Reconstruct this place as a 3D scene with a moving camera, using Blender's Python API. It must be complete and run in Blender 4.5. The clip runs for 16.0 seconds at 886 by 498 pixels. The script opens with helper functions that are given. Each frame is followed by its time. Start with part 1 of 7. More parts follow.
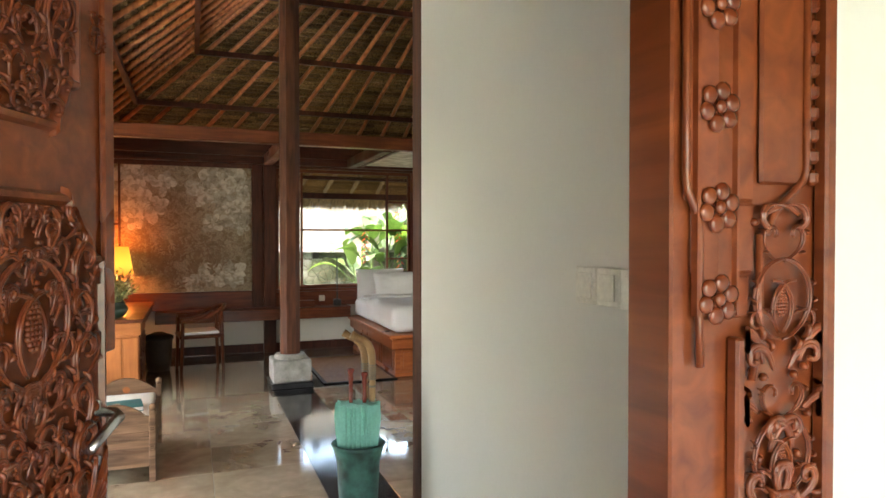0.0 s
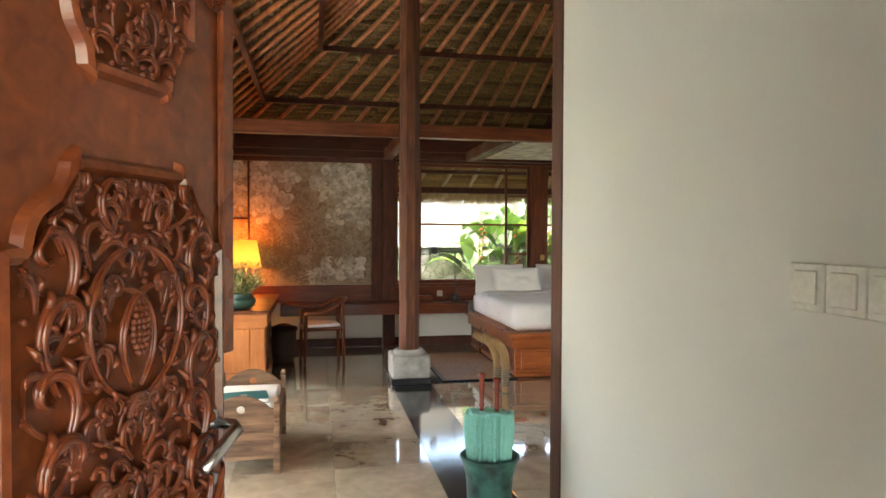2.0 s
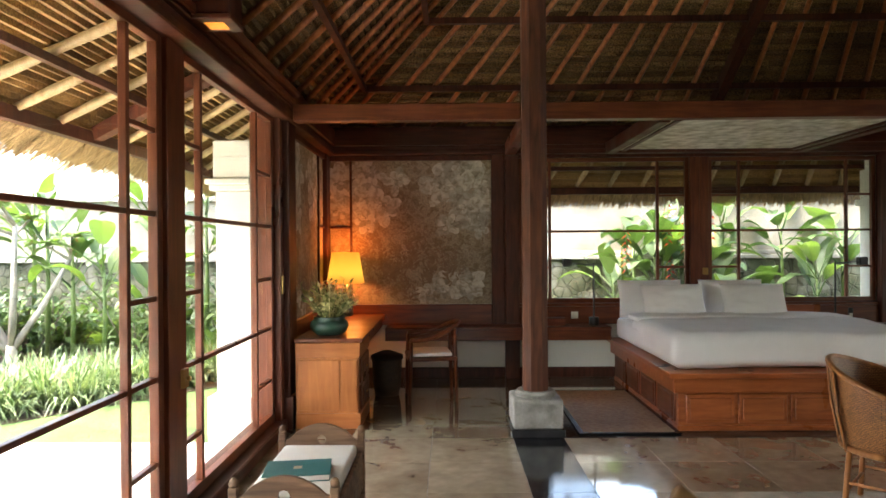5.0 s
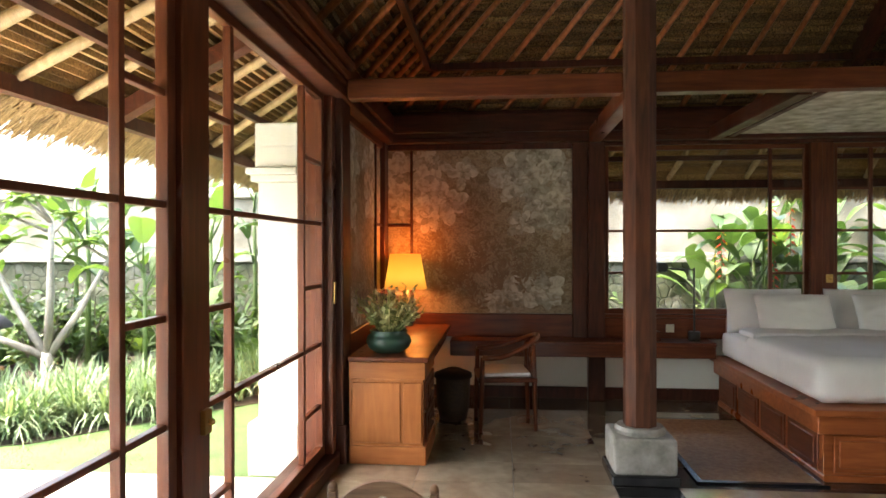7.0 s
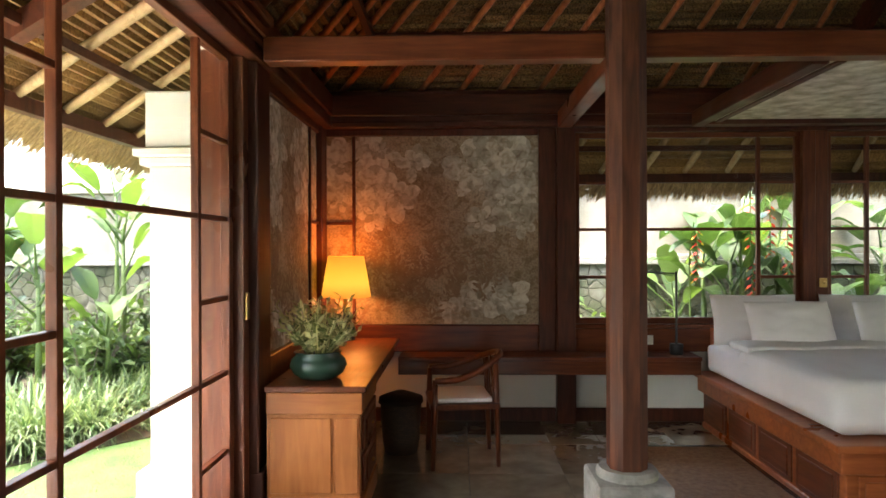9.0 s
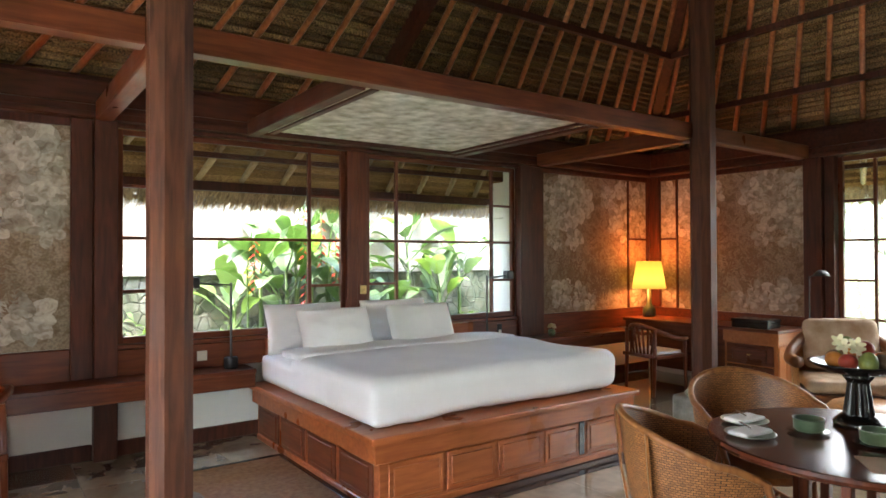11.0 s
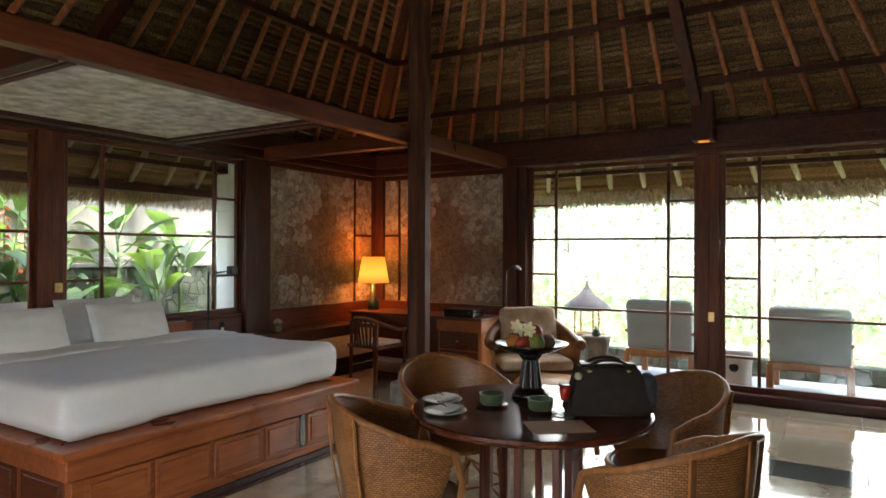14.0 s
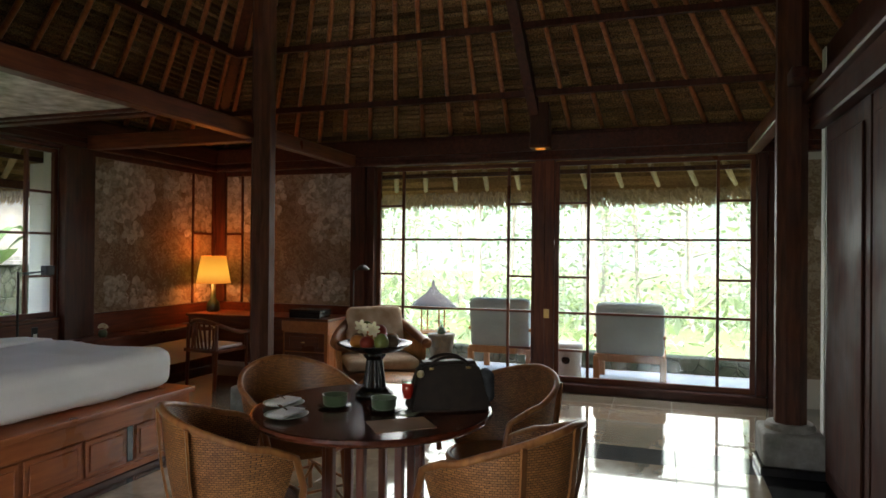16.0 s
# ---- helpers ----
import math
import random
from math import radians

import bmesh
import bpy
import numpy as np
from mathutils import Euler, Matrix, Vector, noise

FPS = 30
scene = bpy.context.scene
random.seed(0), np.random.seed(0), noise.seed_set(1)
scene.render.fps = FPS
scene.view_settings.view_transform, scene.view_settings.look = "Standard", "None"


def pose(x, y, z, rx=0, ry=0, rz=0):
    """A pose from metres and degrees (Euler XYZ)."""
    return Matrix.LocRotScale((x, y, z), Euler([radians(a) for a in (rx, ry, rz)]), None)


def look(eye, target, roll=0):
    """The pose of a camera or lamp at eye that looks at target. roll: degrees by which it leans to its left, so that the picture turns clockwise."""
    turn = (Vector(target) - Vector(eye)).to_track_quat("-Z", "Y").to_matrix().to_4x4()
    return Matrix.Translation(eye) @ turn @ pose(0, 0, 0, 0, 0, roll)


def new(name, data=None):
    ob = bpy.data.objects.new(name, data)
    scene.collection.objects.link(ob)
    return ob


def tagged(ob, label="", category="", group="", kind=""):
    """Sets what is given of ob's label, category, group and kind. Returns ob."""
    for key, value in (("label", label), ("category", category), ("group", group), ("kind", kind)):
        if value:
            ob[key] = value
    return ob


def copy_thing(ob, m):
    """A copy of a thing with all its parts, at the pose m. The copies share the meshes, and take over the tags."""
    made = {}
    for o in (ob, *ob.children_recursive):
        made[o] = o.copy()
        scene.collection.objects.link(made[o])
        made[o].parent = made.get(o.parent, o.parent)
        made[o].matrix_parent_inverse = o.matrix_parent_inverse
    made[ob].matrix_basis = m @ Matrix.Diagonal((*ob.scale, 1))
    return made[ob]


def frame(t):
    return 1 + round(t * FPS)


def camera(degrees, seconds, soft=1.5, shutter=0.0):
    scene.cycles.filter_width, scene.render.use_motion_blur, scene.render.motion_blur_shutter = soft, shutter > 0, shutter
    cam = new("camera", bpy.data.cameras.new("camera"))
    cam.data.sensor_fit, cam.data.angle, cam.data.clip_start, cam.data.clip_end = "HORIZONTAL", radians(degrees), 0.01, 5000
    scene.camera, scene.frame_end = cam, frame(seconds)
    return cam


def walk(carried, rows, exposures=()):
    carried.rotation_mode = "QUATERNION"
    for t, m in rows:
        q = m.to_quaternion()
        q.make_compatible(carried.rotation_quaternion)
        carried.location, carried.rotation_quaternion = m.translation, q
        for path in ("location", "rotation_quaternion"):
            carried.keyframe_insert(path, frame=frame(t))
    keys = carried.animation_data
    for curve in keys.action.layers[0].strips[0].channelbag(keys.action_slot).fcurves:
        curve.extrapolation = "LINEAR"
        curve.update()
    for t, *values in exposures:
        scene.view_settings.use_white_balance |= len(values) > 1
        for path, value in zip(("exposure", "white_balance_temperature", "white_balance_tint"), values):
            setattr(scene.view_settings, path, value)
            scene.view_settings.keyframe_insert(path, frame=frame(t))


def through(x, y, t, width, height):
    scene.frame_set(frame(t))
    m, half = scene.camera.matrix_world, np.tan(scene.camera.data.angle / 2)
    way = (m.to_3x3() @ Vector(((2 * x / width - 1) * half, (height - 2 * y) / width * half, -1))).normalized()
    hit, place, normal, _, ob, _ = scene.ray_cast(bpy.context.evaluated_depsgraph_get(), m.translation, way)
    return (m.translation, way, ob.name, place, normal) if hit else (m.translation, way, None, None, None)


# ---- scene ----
cam = camera(68.4, 16.0, soft=1.6)
# How strongly the far backdrop glows in place of daylit haze.
BACKDROP_GLOW = 0.085
SHADE_GLOW, LAMP_POWER = 0.085, 1.25
PATH = [
    (0, (0.543, -0.164, 1.558), (1.258, 1.703, 1.528), -0.0),
    (0.5, (0.547, -0.147, 1.557), (1.213, 1.739, 1.528), 0.2),
    (1, (0.544, -0.123, 1.558), (1.137, 1.786, 1.528), 0.1),
    (1.5, (0.546, -0.064, 1.554), (1.04, 1.874, 1.521), 0.0),
    (2, (0.537, 0.107, 1.542), (0.92, 2.07, 1.499), 0.2),
    (2.5, (0.535, 0.305, 1.532), (0.827, 2.283, 1.486), 0.3),
    (3, (0.611, 0.532, 1.517), (0.836, 2.519, 1.48), 0.3),
    (3.5, (0.729, 0.859, 1.526), (0.906, 2.851, 1.499), -0.1),
    (4, (0.772, 1.105, 1.518), (0.89, 3.101, 1.506), -0.2),
    (4.5, (0.811, 1.32, 1.515), (0.854, 3.32, 1.509), -0.3),
    (7, (0.583, 2.448, 1.532), (0.404, 4.44, 1.526), -0.1),
    (7.5, (0.477, 2.686, 1.545), (0.257, 4.674, 1.534), -0.0),
    (8, (0.435, 2.934, 1.521), (0.185, 4.919, 1.514), -0.2),
    (8.5, (0.513, 3.164, 1.537), (0.272, 5.149, 1.53), -0.3),
    (9, (0.597, 3.341, 1.532), (0.546, 5.34, 1.529), -0.2),
    (9.5, (0.658, 3.501, 1.539), (1.026, 5.467, 1.531), -0.2),
    (10, (0.708, 3.527, 1.526), (1.442, 5.388, 1.536), -0.2),
    (12.5, (0.757, 3.476, 1.541), (2.217, 4.843, 1.548), -0.0),
    (13, (0.768, 3.442, 1.536), (2.315, 4.709, 1.544), 0.0),
    (13.5, (0.772, 3.422, 1.538), (2.392, 4.594, 1.544), 0.0),
    (14, (0.753, 3.408, 1.534), (2.456, 4.457, 1.543), 0.2),
    (14.5, (0.765, 3.39, 1.54), (2.528, 4.335, 1.545), 0.2),
    (15, (0.749, 3.393, 1.541), (2.574, 4.21, 1.546), 0.3),
    (15.5, (0.756, 3.395, 1.541), (2.621, 4.118, 1.546), 0.4),
    (16, (0.76, 3.38, 1.538), (2.656, 4.015, 1.548), 0.5),
]
EXPOSURES = [(0.0, 4.5, 6700, 10), (1.0, 4.6, 6700, 10), (2.5, 4.65, 6700, 10), (3.5, 4.55, 6650, 10), (4.5, 4.2, 6600, 10), (8.5, 4.0, 6600, 10), (9.3, 4.3, 6400, 10), (10.0, 5.1, 5900, 10), (12.5, 4.4, 6200, 10), (14.5, 3.95, 6200, 10), (16.0, 3.55, 6200, 10)]
walk(cam, [(t, look(eye, target, roll)) for t, eye, target, roll in PATH], EXPOSURES)

# ---------------------------------------------------------------- daylight
world = bpy.data.worlds.new("overcast_sky")
scene.world = world
world.use_nodes = True
wn = world.node_tree
sky = wn.nodes.new("ShaderNodeTexSky")
sky.sky_type = "NISHITA"
sky.sun_disc = False
sky.sun_elevation = radians(60)
sky.sun_rotation = radians(252)
sky.air_density, sky.dust_density, sky.ozone_density = 1.2, 5.0, 0.6
wn.links.new(sky.outputs[0], wn.nodes["Background"].inputs[0])
wn.nodes["Background"].inputs[1].default_value = 0.15
sun = new("sun", bpy.data.lights.new("sun", "SUN"))
sun.data.energy, sun.data.angle, sun.data.color = 0.95, radians(16), (1.0, 0.97, 0.93)
sun.matrix_basis = look((0, 0, 20), (11.0, 3.5, 0))


def window_light(x, y, z, target, width, height, power):
    """The sky's light in one opening."""
    lamp = new("window_light", bpy.data.lights.new("window_light", "AREA"))
    lamp.data.shape, lamp.data.size, lamp.data.size_y = "RECTANGLE", width, height
    lamp.data.energy, lamp.data.color, lamp.data.spread = power, (1.0, 0.985, 0.95), radians(130)
    lamp.matrix_basis = look((x, y, z), target)


window_light(8.3, 4.59, 1.35, (0.0, 4.59, -4.0), 4.2, 2.4, 6.0)
window_light(-0.8, 4.87, 1.35, (8.0, 4.87, -2.5), 4.0, 2.4, 1.1)
# Lamp added in the open front of the unseen walls, brightens the door.
window_light(0.1, -4.3, 1.35, (0.1, 0.4, 1.0), 4.0, 2.4, 2.8)


# ---------------------------------------------------------------- materials
def shader(name, rough=0.5, metal=0.0, spec=0.5):
    m = bpy.data.materials.new(name)
    m.use_nodes = True
    nt = m.node_tree
    b = nt.nodes["Principled BSDF"]
    b.inputs["Roughness"].default_value = rough
    b.inputs["Metallic"].default_value = metal
    b.inputs["Specular IOR Level"].default_value = spec
    return m, nt, b


def nd(nt, kind, **props):
    n = nt.nodes.new(kind)
    for k, v in props.items():
        if k == "scale":
            n.inputs["Scale"].default_value = v
        elif k == "detail":
            n.inputs["Detail"].default_value = v
    return n


def ramp(nt, src, stops):
    r = nt.nodes.new("ShaderNodeValToRGB")
    el = r.color_ramp.elements
    while len(el) < len(stops):
        el.new(0.5)
    for e, (p, c) in zip(el, stops):
        e.position, e.color = p, (*c, 1)
    nt.links.new(src, r.inputs[0])
    return r


def coords(nt, stretch=(1, 1, 1), which="Object"):
    tc = nt.nodes.new("ShaderNodeTexCoord")
    mp = nt.nodes.new("ShaderNodeMapping")
    mp.inputs["Scale"].default_value = stretch
    nt.links.new(tc.outputs[which], mp.inputs[0])
    return mp.outputs[0]


def bump(nt, b, src, strength, distance=0.01):
    n = nt.nodes.new("ShaderNodeBump")
    n.inputs["Strength"].default_value, n.inputs["Distance"].default_value = strength, distance
    nt.links.new(src, n.inputs["Height"])
    nt.links.new(n.outputs[0], b.inputs["Normal"])


def mix(nt, a, b, fac, mode="MIX"):
    n = nt.nodes.new("ShaderNodeMix")
    n.data_type, n.blend_type = "RGBA", mode
    for sock, v in ((n.inputs[6], a), (n.inputs[7], b), (n.inputs[0], fac)):
        if isinstance(v, (int, float)):
            sock.default_value = v
        elif isinstance(v, tuple):
            sock.default_value = (*v, 1)
        else:
            nt.links.new(v, sock)
    return n.outputs[2]


def shifted(nt, vec):
    """Adds a random offset for each object, so that alike pieces differ."""
    oi = nt.nodes.new("ShaderNodeObjectInfo")
    mul = nt.nodes.new("ShaderNodeMath")
    mul.operation = "MULTIPLY"
    mul.inputs[1].default_value = 37.0
    nt.links.new(oi.outputs["Random"], mul.inputs[0])
    add = nt.nodes.new("ShaderNodeVectorMath")
    nt.links.new(vec, add.inputs[0])
    nt.links.new(mul.outputs[0], add.inputs[1])
    return add.outputs[0], oi.outputs["Random"]


def wood(name, dark, light, rough=0.35, axis=2, wear=0.3, coat=0.0, bumps=0.12):
    m, nt, b = shader(name, rough, spec=0.32)
    st = [9, 9, 9]
    st[axis] = 0.9
    v, rnd = shifted(nt, coords(nt, tuple(st)))
    grain = nd(nt, "ShaderNodeTexNoise", scale=3.2, detail=7)
    grain.inputs["Distortion"].default_value = 0.6
    nt.links.new(v, grain.inputs["Vector"])
    blot = nd(nt, "ShaderNodeTexNoise", scale=2.3, detail=3)
    nt.links.new(coords(nt), blot.inputs["Vector"])
    c = ramp(nt, grain.outputs[0], [(0.3, dark), (0.72, light)])
    mid = tuple((p + q) / 2 * 0.75 for p, q in zip(dark, light))
    tint = ramp(nt, blot.outputs[0], [(0.38, (0.62, 0.6, 0.58)), (0.65, (1.12, 1.08, 1.05))])
    col = mix(nt, c.outputs[0], tint.outputs[0], wear * 2, "MULTIPLY")
    nt.links.new(col, b.inputs["Base Color"])
    rr = ramp(nt, blot.outputs[0], [(0.3, (rough * 0.8,) * 3), (0.7, (min(1, rough * 1.35),) * 3)])
    nt.links.new(rr.outputs[0], b.inputs["Roughness"])
    b.inputs["Coat Weight"].default_value = coat
    b.inputs["Coat Roughness"].default_value = 0.15
    bump(nt, b, grain.outputs[0], bumps, 0.004)
    return m


def mottled(name, c1, c2, size=6.0, rough=0.7, grain=0.2, fine=60.0, spec=0.5, metal=0.0, depth=0.004, fleck=0.8):
    m, nt, b = shader(name, rough, metal, spec)
    v = coords(nt)
    big = nd(nt, "ShaderNodeTexNoise", scale=size, detail=5)
    small = nd(nt, "ShaderNodeTexNoise", scale=fine, detail=3)
    nt.links.new(v, big.inputs["Vector"])
    nt.links.new(v, small.inputs["Vector"])
    c = ramp(nt, big.outputs[0], [(0.32, c1), (0.68, c2)])
    g = ramp(nt, small.outputs[0], [(0.3, (0.86, 0.86, 0.86)), (0.7, (1.06, 1.06, 1.06))])
    nt.links.new(mix(nt, c.outputs[0], g.outputs[0], fleck, "MULTIPLY"), b.inputs["Base Color"])
    bump(nt, b, small.outputs[0], grain, depth)
    return m


TEAK = wood("teak", (0.088, 0.022, 0.009), (0.185, 0.052, 0.019), 0.34)
TEAK_X = wood("teak_along_x", (0.088, 0.022, 0.009), (0.185, 0.052, 0.019), 0.34, axis=0)
TEAK_Y = wood("teak_along_y", (0.088, 0.022, 0.009), (0.185, 0.052, 0.019), 0.34, axis=1)
HONEY = wood("honey_teak", (0.36, 0.12, 0.032), (0.47, 0.175, 0.05), 0.36)
HONEY_X = wood("honey_teak_along_x", (0.34, 0.11, 0.03), (0.46, 0.17, 0.05), 0.33, axis=0)
BED_TEAK = wood("bed_teak", (0.27, 0.072, 0.02), (0.43, 0.13, 0.038), 0.3, axis=0, coat=0.2)
DARK = wood("dark_timber", (0.048, 0.0125, 0.0065), (0.105, 0.029, 0.013), 0.45)
DARK_X = wood("dark_timber_along_x", (0.048, 0.0125, 0.0065), (0.105, 0.029, 0.013), 0.45, axis=0)
DARK_Y = wood("dark_timber_along_y", (0.048, 0.0125, 0.0065), (0.105, 0.029, 0.013), 0.45, axis=1)
DARK_MATT = wood("dark_matt_timber", (0.04, 0.011, 0.006), (0.085, 0.024, 0.011), 0.7)
COLUMN_WOOD = wood("column_timber", (0.052, 0.016, 0.008), (0.135, 0.046, 0.02), 0.6, bumps=0.3)
DOOR_WOOD = wood("door_teak", (0.14, 0.029, 0.009), (0.27, 0.068, 0.02), 0.32, coat=0.45)
CARVED = wood("carved_teak", (0.13, 0.025, 0.008), (0.25, 0.058, 0.017), 0.25, coat=0.6)
WEATHERED = wood("weathered_wood", (0.09, 0.05, 0.028), (0.26, 0.155, 0.09), 0.7, axis=0, bumps=0.5)
BAMBOO_RED = wood("stained_bamboo", (0.24, 0.08, 0.025), (0.48, 0.18, 0.058), 0.36)
# Paler than the inner rafters: both binding and outdoor light are in it.
BAMBOO_BOUND_LIT = wood("bound_lit_bamboo", (0.34, 0.225, 0.105), (0.52, 0.385, 0.205), 0.5)
CANE_WOOD = wood("cane_wood", (0.2, 0.11, 0.045), (0.37, 0.23, 0.105), 0.45)
PLASTER = mottled("cream_plaster", (0.69, 0.685, 0.63), (0.72, 0.715, 0.66), 0.7, 0.85, 0.015, 90, depth=0.001, fleck=0.1)
STUCCO = mottled("white_stucco", (0.74, 0.72, 0.63), (0.83, 0.81, 0.73), 2.0, 0.8, 0.15, 70)
STAINED = mottled("stained_plaster", (0.16, 0.145, 0.11), (0.36, 0.33, 0.27), 1.6, 0.9, 0.2, 30)
STONE = mottled("grey_stone", (0.2, 0.195, 0.165), (0.36, 0.34, 0.3), 9, 0.8, 0.6, 45, depth=0.006)
BLACK_STONE = mottled("black_granite", (0.012, 0.012, 0.013), (0.035, 0.034, 0.034), 4, 0.08, 0.03, 120)
LINEN = mottled("white_linen", (0.78, 0.77, 0.76), (0.84, 0.83, 0.82), 3, 0.9, 0.1, 350)
CREAM_CLOTH = mottled("cream_canvas", (0.68, 0.63, 0.54), (0.76, 0.72, 0.64), 3, 0.9, 0.15, 300)
TAN_CLOTH = mottled("tan_cushion_cloth", (0.34, 0.22, 0.12), (0.55, 0.42, 0.29), 7, 0.85, 0.15, 200)
TEAL = mottled("teal_book_cloth", (0.008, 0.09, 0.085), (0.014, 0.12, 0.11), 5, 0.6, 0.2, 400)
CHROME, _nt, _b = shader("brushed_chrome", 0.26, 1.0)
_b.inputs["Base Color"].default_value = (0.7, 0.7, 0.69, 1)
BRASS, _nt, _b = shader("brass", 0.3, 1.0)
_b.inputs["Base Color"].default_value = (0.62, 0.42, 0.16, 1)
BLACK_METAL = mottled("black_metal", (0.012, 0.012, 0.012), (0.022, 0.021, 0.02), 8, 0.4, 0.05, 90)
WHITE_PLASTIC = mottled("ivory_plastic", (0.7, 0.68, 0.6), (0.73, 0.71, 0.63), 3, 0.35, 0.02, 80)


def glass_material(name, tint=(1, 1, 1), rough=0.0):
    m = bpy.data.materials.new(name)
    m.use_nodes = True
    nt = m.node_tree
    nt.nodes.clear()
    out = nt.nodes.new("ShaderNodeOutputMaterial")
    tr = nt.nodes.new("ShaderNodeBsdfTransparent")
    tr.inputs[0].default_value = (*tint, 1)
    gl = nt.nodes.new("ShaderNodeBsdfGlossy")
    gl.inputs["Roughness"].default_value = rough
    lw = nt.nodes.new("ShaderNodeLayerWeight")
    pw = nt.nodes.new("ShaderNodeMath")
    pw.operation = "POWER"
    pw.inputs[1].default_value = 5.0
    nt.links.new(lw.outputs["Facing"], pw.inputs[0])
    fr = nt.nodes.new("ShaderNodeMath")
    fr.operation = "MULTIPLY_ADD"
    fr.inputs[1].default_value, fr.inputs[2].default_value = 0.5, 0.03
    nt.links.new(pw.outputs[0], fr.inputs[0])
    mx = nt.nodes.new("ShaderNodeMixShader")
    nt.links.new(fr.outputs[0], mx.inputs[0])
    nt.links.new(tr.outputs[0], mx.inputs[1])
    nt.links.new(gl.outputs[0], mx.inputs[2])
    nt.links.new(mx.outputs[0], out.inputs[0])
    return m


PANE = glass_material("window_glass", (0.97, 0.98, 0.97))


def marble_material():
    m, nt, b = shader("beige_marble", 0.1)
    v, rnd = shifted(nt, coords(nt, (1, 1, 1)))
    n1 = nd(nt, "ShaderNodeTexNoise", scale=2.2, detail=8)
    n1.inputs["Distortion"].default_value = 1.2
    n2 = nd(nt, "ShaderNodeTexNoise", scale=14, detail=5)
    nt.links.new(v, n1.inputs["Vector"])
    nt.links.new(v, n2.inputs["Vector"])
    c1 = ramp(nt, n1.outputs[0], [(0.3, (0.24, 0.19, 0.13)), (0.52, (0.32, 0.265, 0.19)), (0.72, (0.39, 0.335, 0.25))])
    c2 = ramp(nt, n2.outputs[0], [(0.35, (0.85, 0.83, 0.8)), (0.7, (1.08, 1.07, 1.05))])
    col = mix(nt, c1.outputs[0], c2.outputs[0], 0.8, "MULTIPLY")
    vr = ramp(nt, rnd, [(0.0, (0.84, 0.83, 0.8)), (1.0, (1.1, 1.09, 1.07))])
    nt.links.new(mix(nt, col, vr.outputs[0], 1.0, "MULTIPLY"), b.inputs["Base Color"])
    rr = ramp(nt, n1.outputs[0], [(0.3, (0.05,) * 3), (0.75, (0.13,) * 3)])
    b.inputs["IOR"].default_value = 1.62
    b.inputs["Coat Weight"].default_value = 0.8
    b.inputs["Coat Roughness"].default_value = 0.03
    nt.links.new(rr.outputs[0], b.inputs["Roughness"])
    return m


MARBLE = marble_material()


def thatch_material(name, dark, light, rough=0.85):
    m, nt, b = shader(name, rough, spec=0.25)
    v = coords(nt, (26, 26, 26))
    n1 = nd(nt, "ShaderNodeTexNoise", scale=3.0, detail=4)
    nt.links.new(v, n1.inputs["Vector"])
    n2 = nd(nt, "ShaderNodeTexNoise", scale=1.1, detail=4)
    nt.links.new(coords(nt), n2.inputs["Vector"])
    ge = nt.nodes.new("ShaderNodeNewGeometry")
    c = ramp(nt, n1.outputs[0], [(0.3, dark), (0.7, light)])
    r1 = ramp(nt, ge.outputs["Random Per Island"], [(0.0, (0.5, 0.48, 0.45)), (1.0, (1.2, 1.17, 1.1))])
    r2 = ramp(nt, n2.outputs[0], [(0.3, (0.75, 0.74, 0.72)), (0.7, (1.1, 1.08, 1.05))])
    col = mix(nt, c.outputs[0], r1.outputs[0], 1.0, "MULTIPLY")
    nt.links.new(mix(nt, col, r2.outputs[0], 1.0, "MULTIPLY"), b.inputs["Base Color"])
    bump(nt, b, n1.outputs[0], 0.7, 0.012)
    return m


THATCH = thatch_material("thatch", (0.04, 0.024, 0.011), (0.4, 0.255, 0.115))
# Lighter copy of the thatch: light bounced under the eaves is in it.
LIT_EAVE_STRAW = thatch_material("lit_eave_straw", (0.2, 0.115, 0.045), (0.54, 0.35, 0.15))
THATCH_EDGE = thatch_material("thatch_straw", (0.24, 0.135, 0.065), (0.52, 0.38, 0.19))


def mural_material():
    """Aged painted canvas: ochre and umber ground with a crackle."""
    m, nt, b = shader("painted_canvas", 0.85, spec=0.2)
    v = coords(nt)
    big = nd(nt, "ShaderNodeTexNoise", scale=1.3, detail=6)
    mid = nd(nt, "ShaderNodeTexNoise", scale=9, detail=8)
    mid.inputs["Distortion"].default_value = 1.5
    fine = nd(nt, "ShaderNodeTexNoise", scale=55, detail=6)
    for n in (big, mid, fine):
        nt.links.new(v, n.inputs["Vector"])
    c = ramp(nt, big.outputs[0], [(0.33, (0.27, 0.22, 0.155)), (0.5, (0.36, 0.3, 0.22)), (0.68, (0.45, 0.385, 0.3))])
    d = ramp(nt, mid.outputs[0], [(0.4, (0.72, 0.66, 0.58)), (0.52, (1, 1, 1)), (0.7, (1.1, 1.1, 1.08))])
    e = ramp(nt, fine.outputs[0], [(0.38, (0.74, 0.72, 0.7)), (0.6, (1.05, 1.05, 1.05))])
    col = mix(nt, c.outputs[0], d.outputs[0], 1.0, "MULTIPLY")
    nt.links.new(mix(nt, col, e.outputs[0], 1.0, "MULTIPLY"), b.inputs["Base Color"])
    bump(nt, b, fine.outputs[0], 0.25, 0.004)
    return m


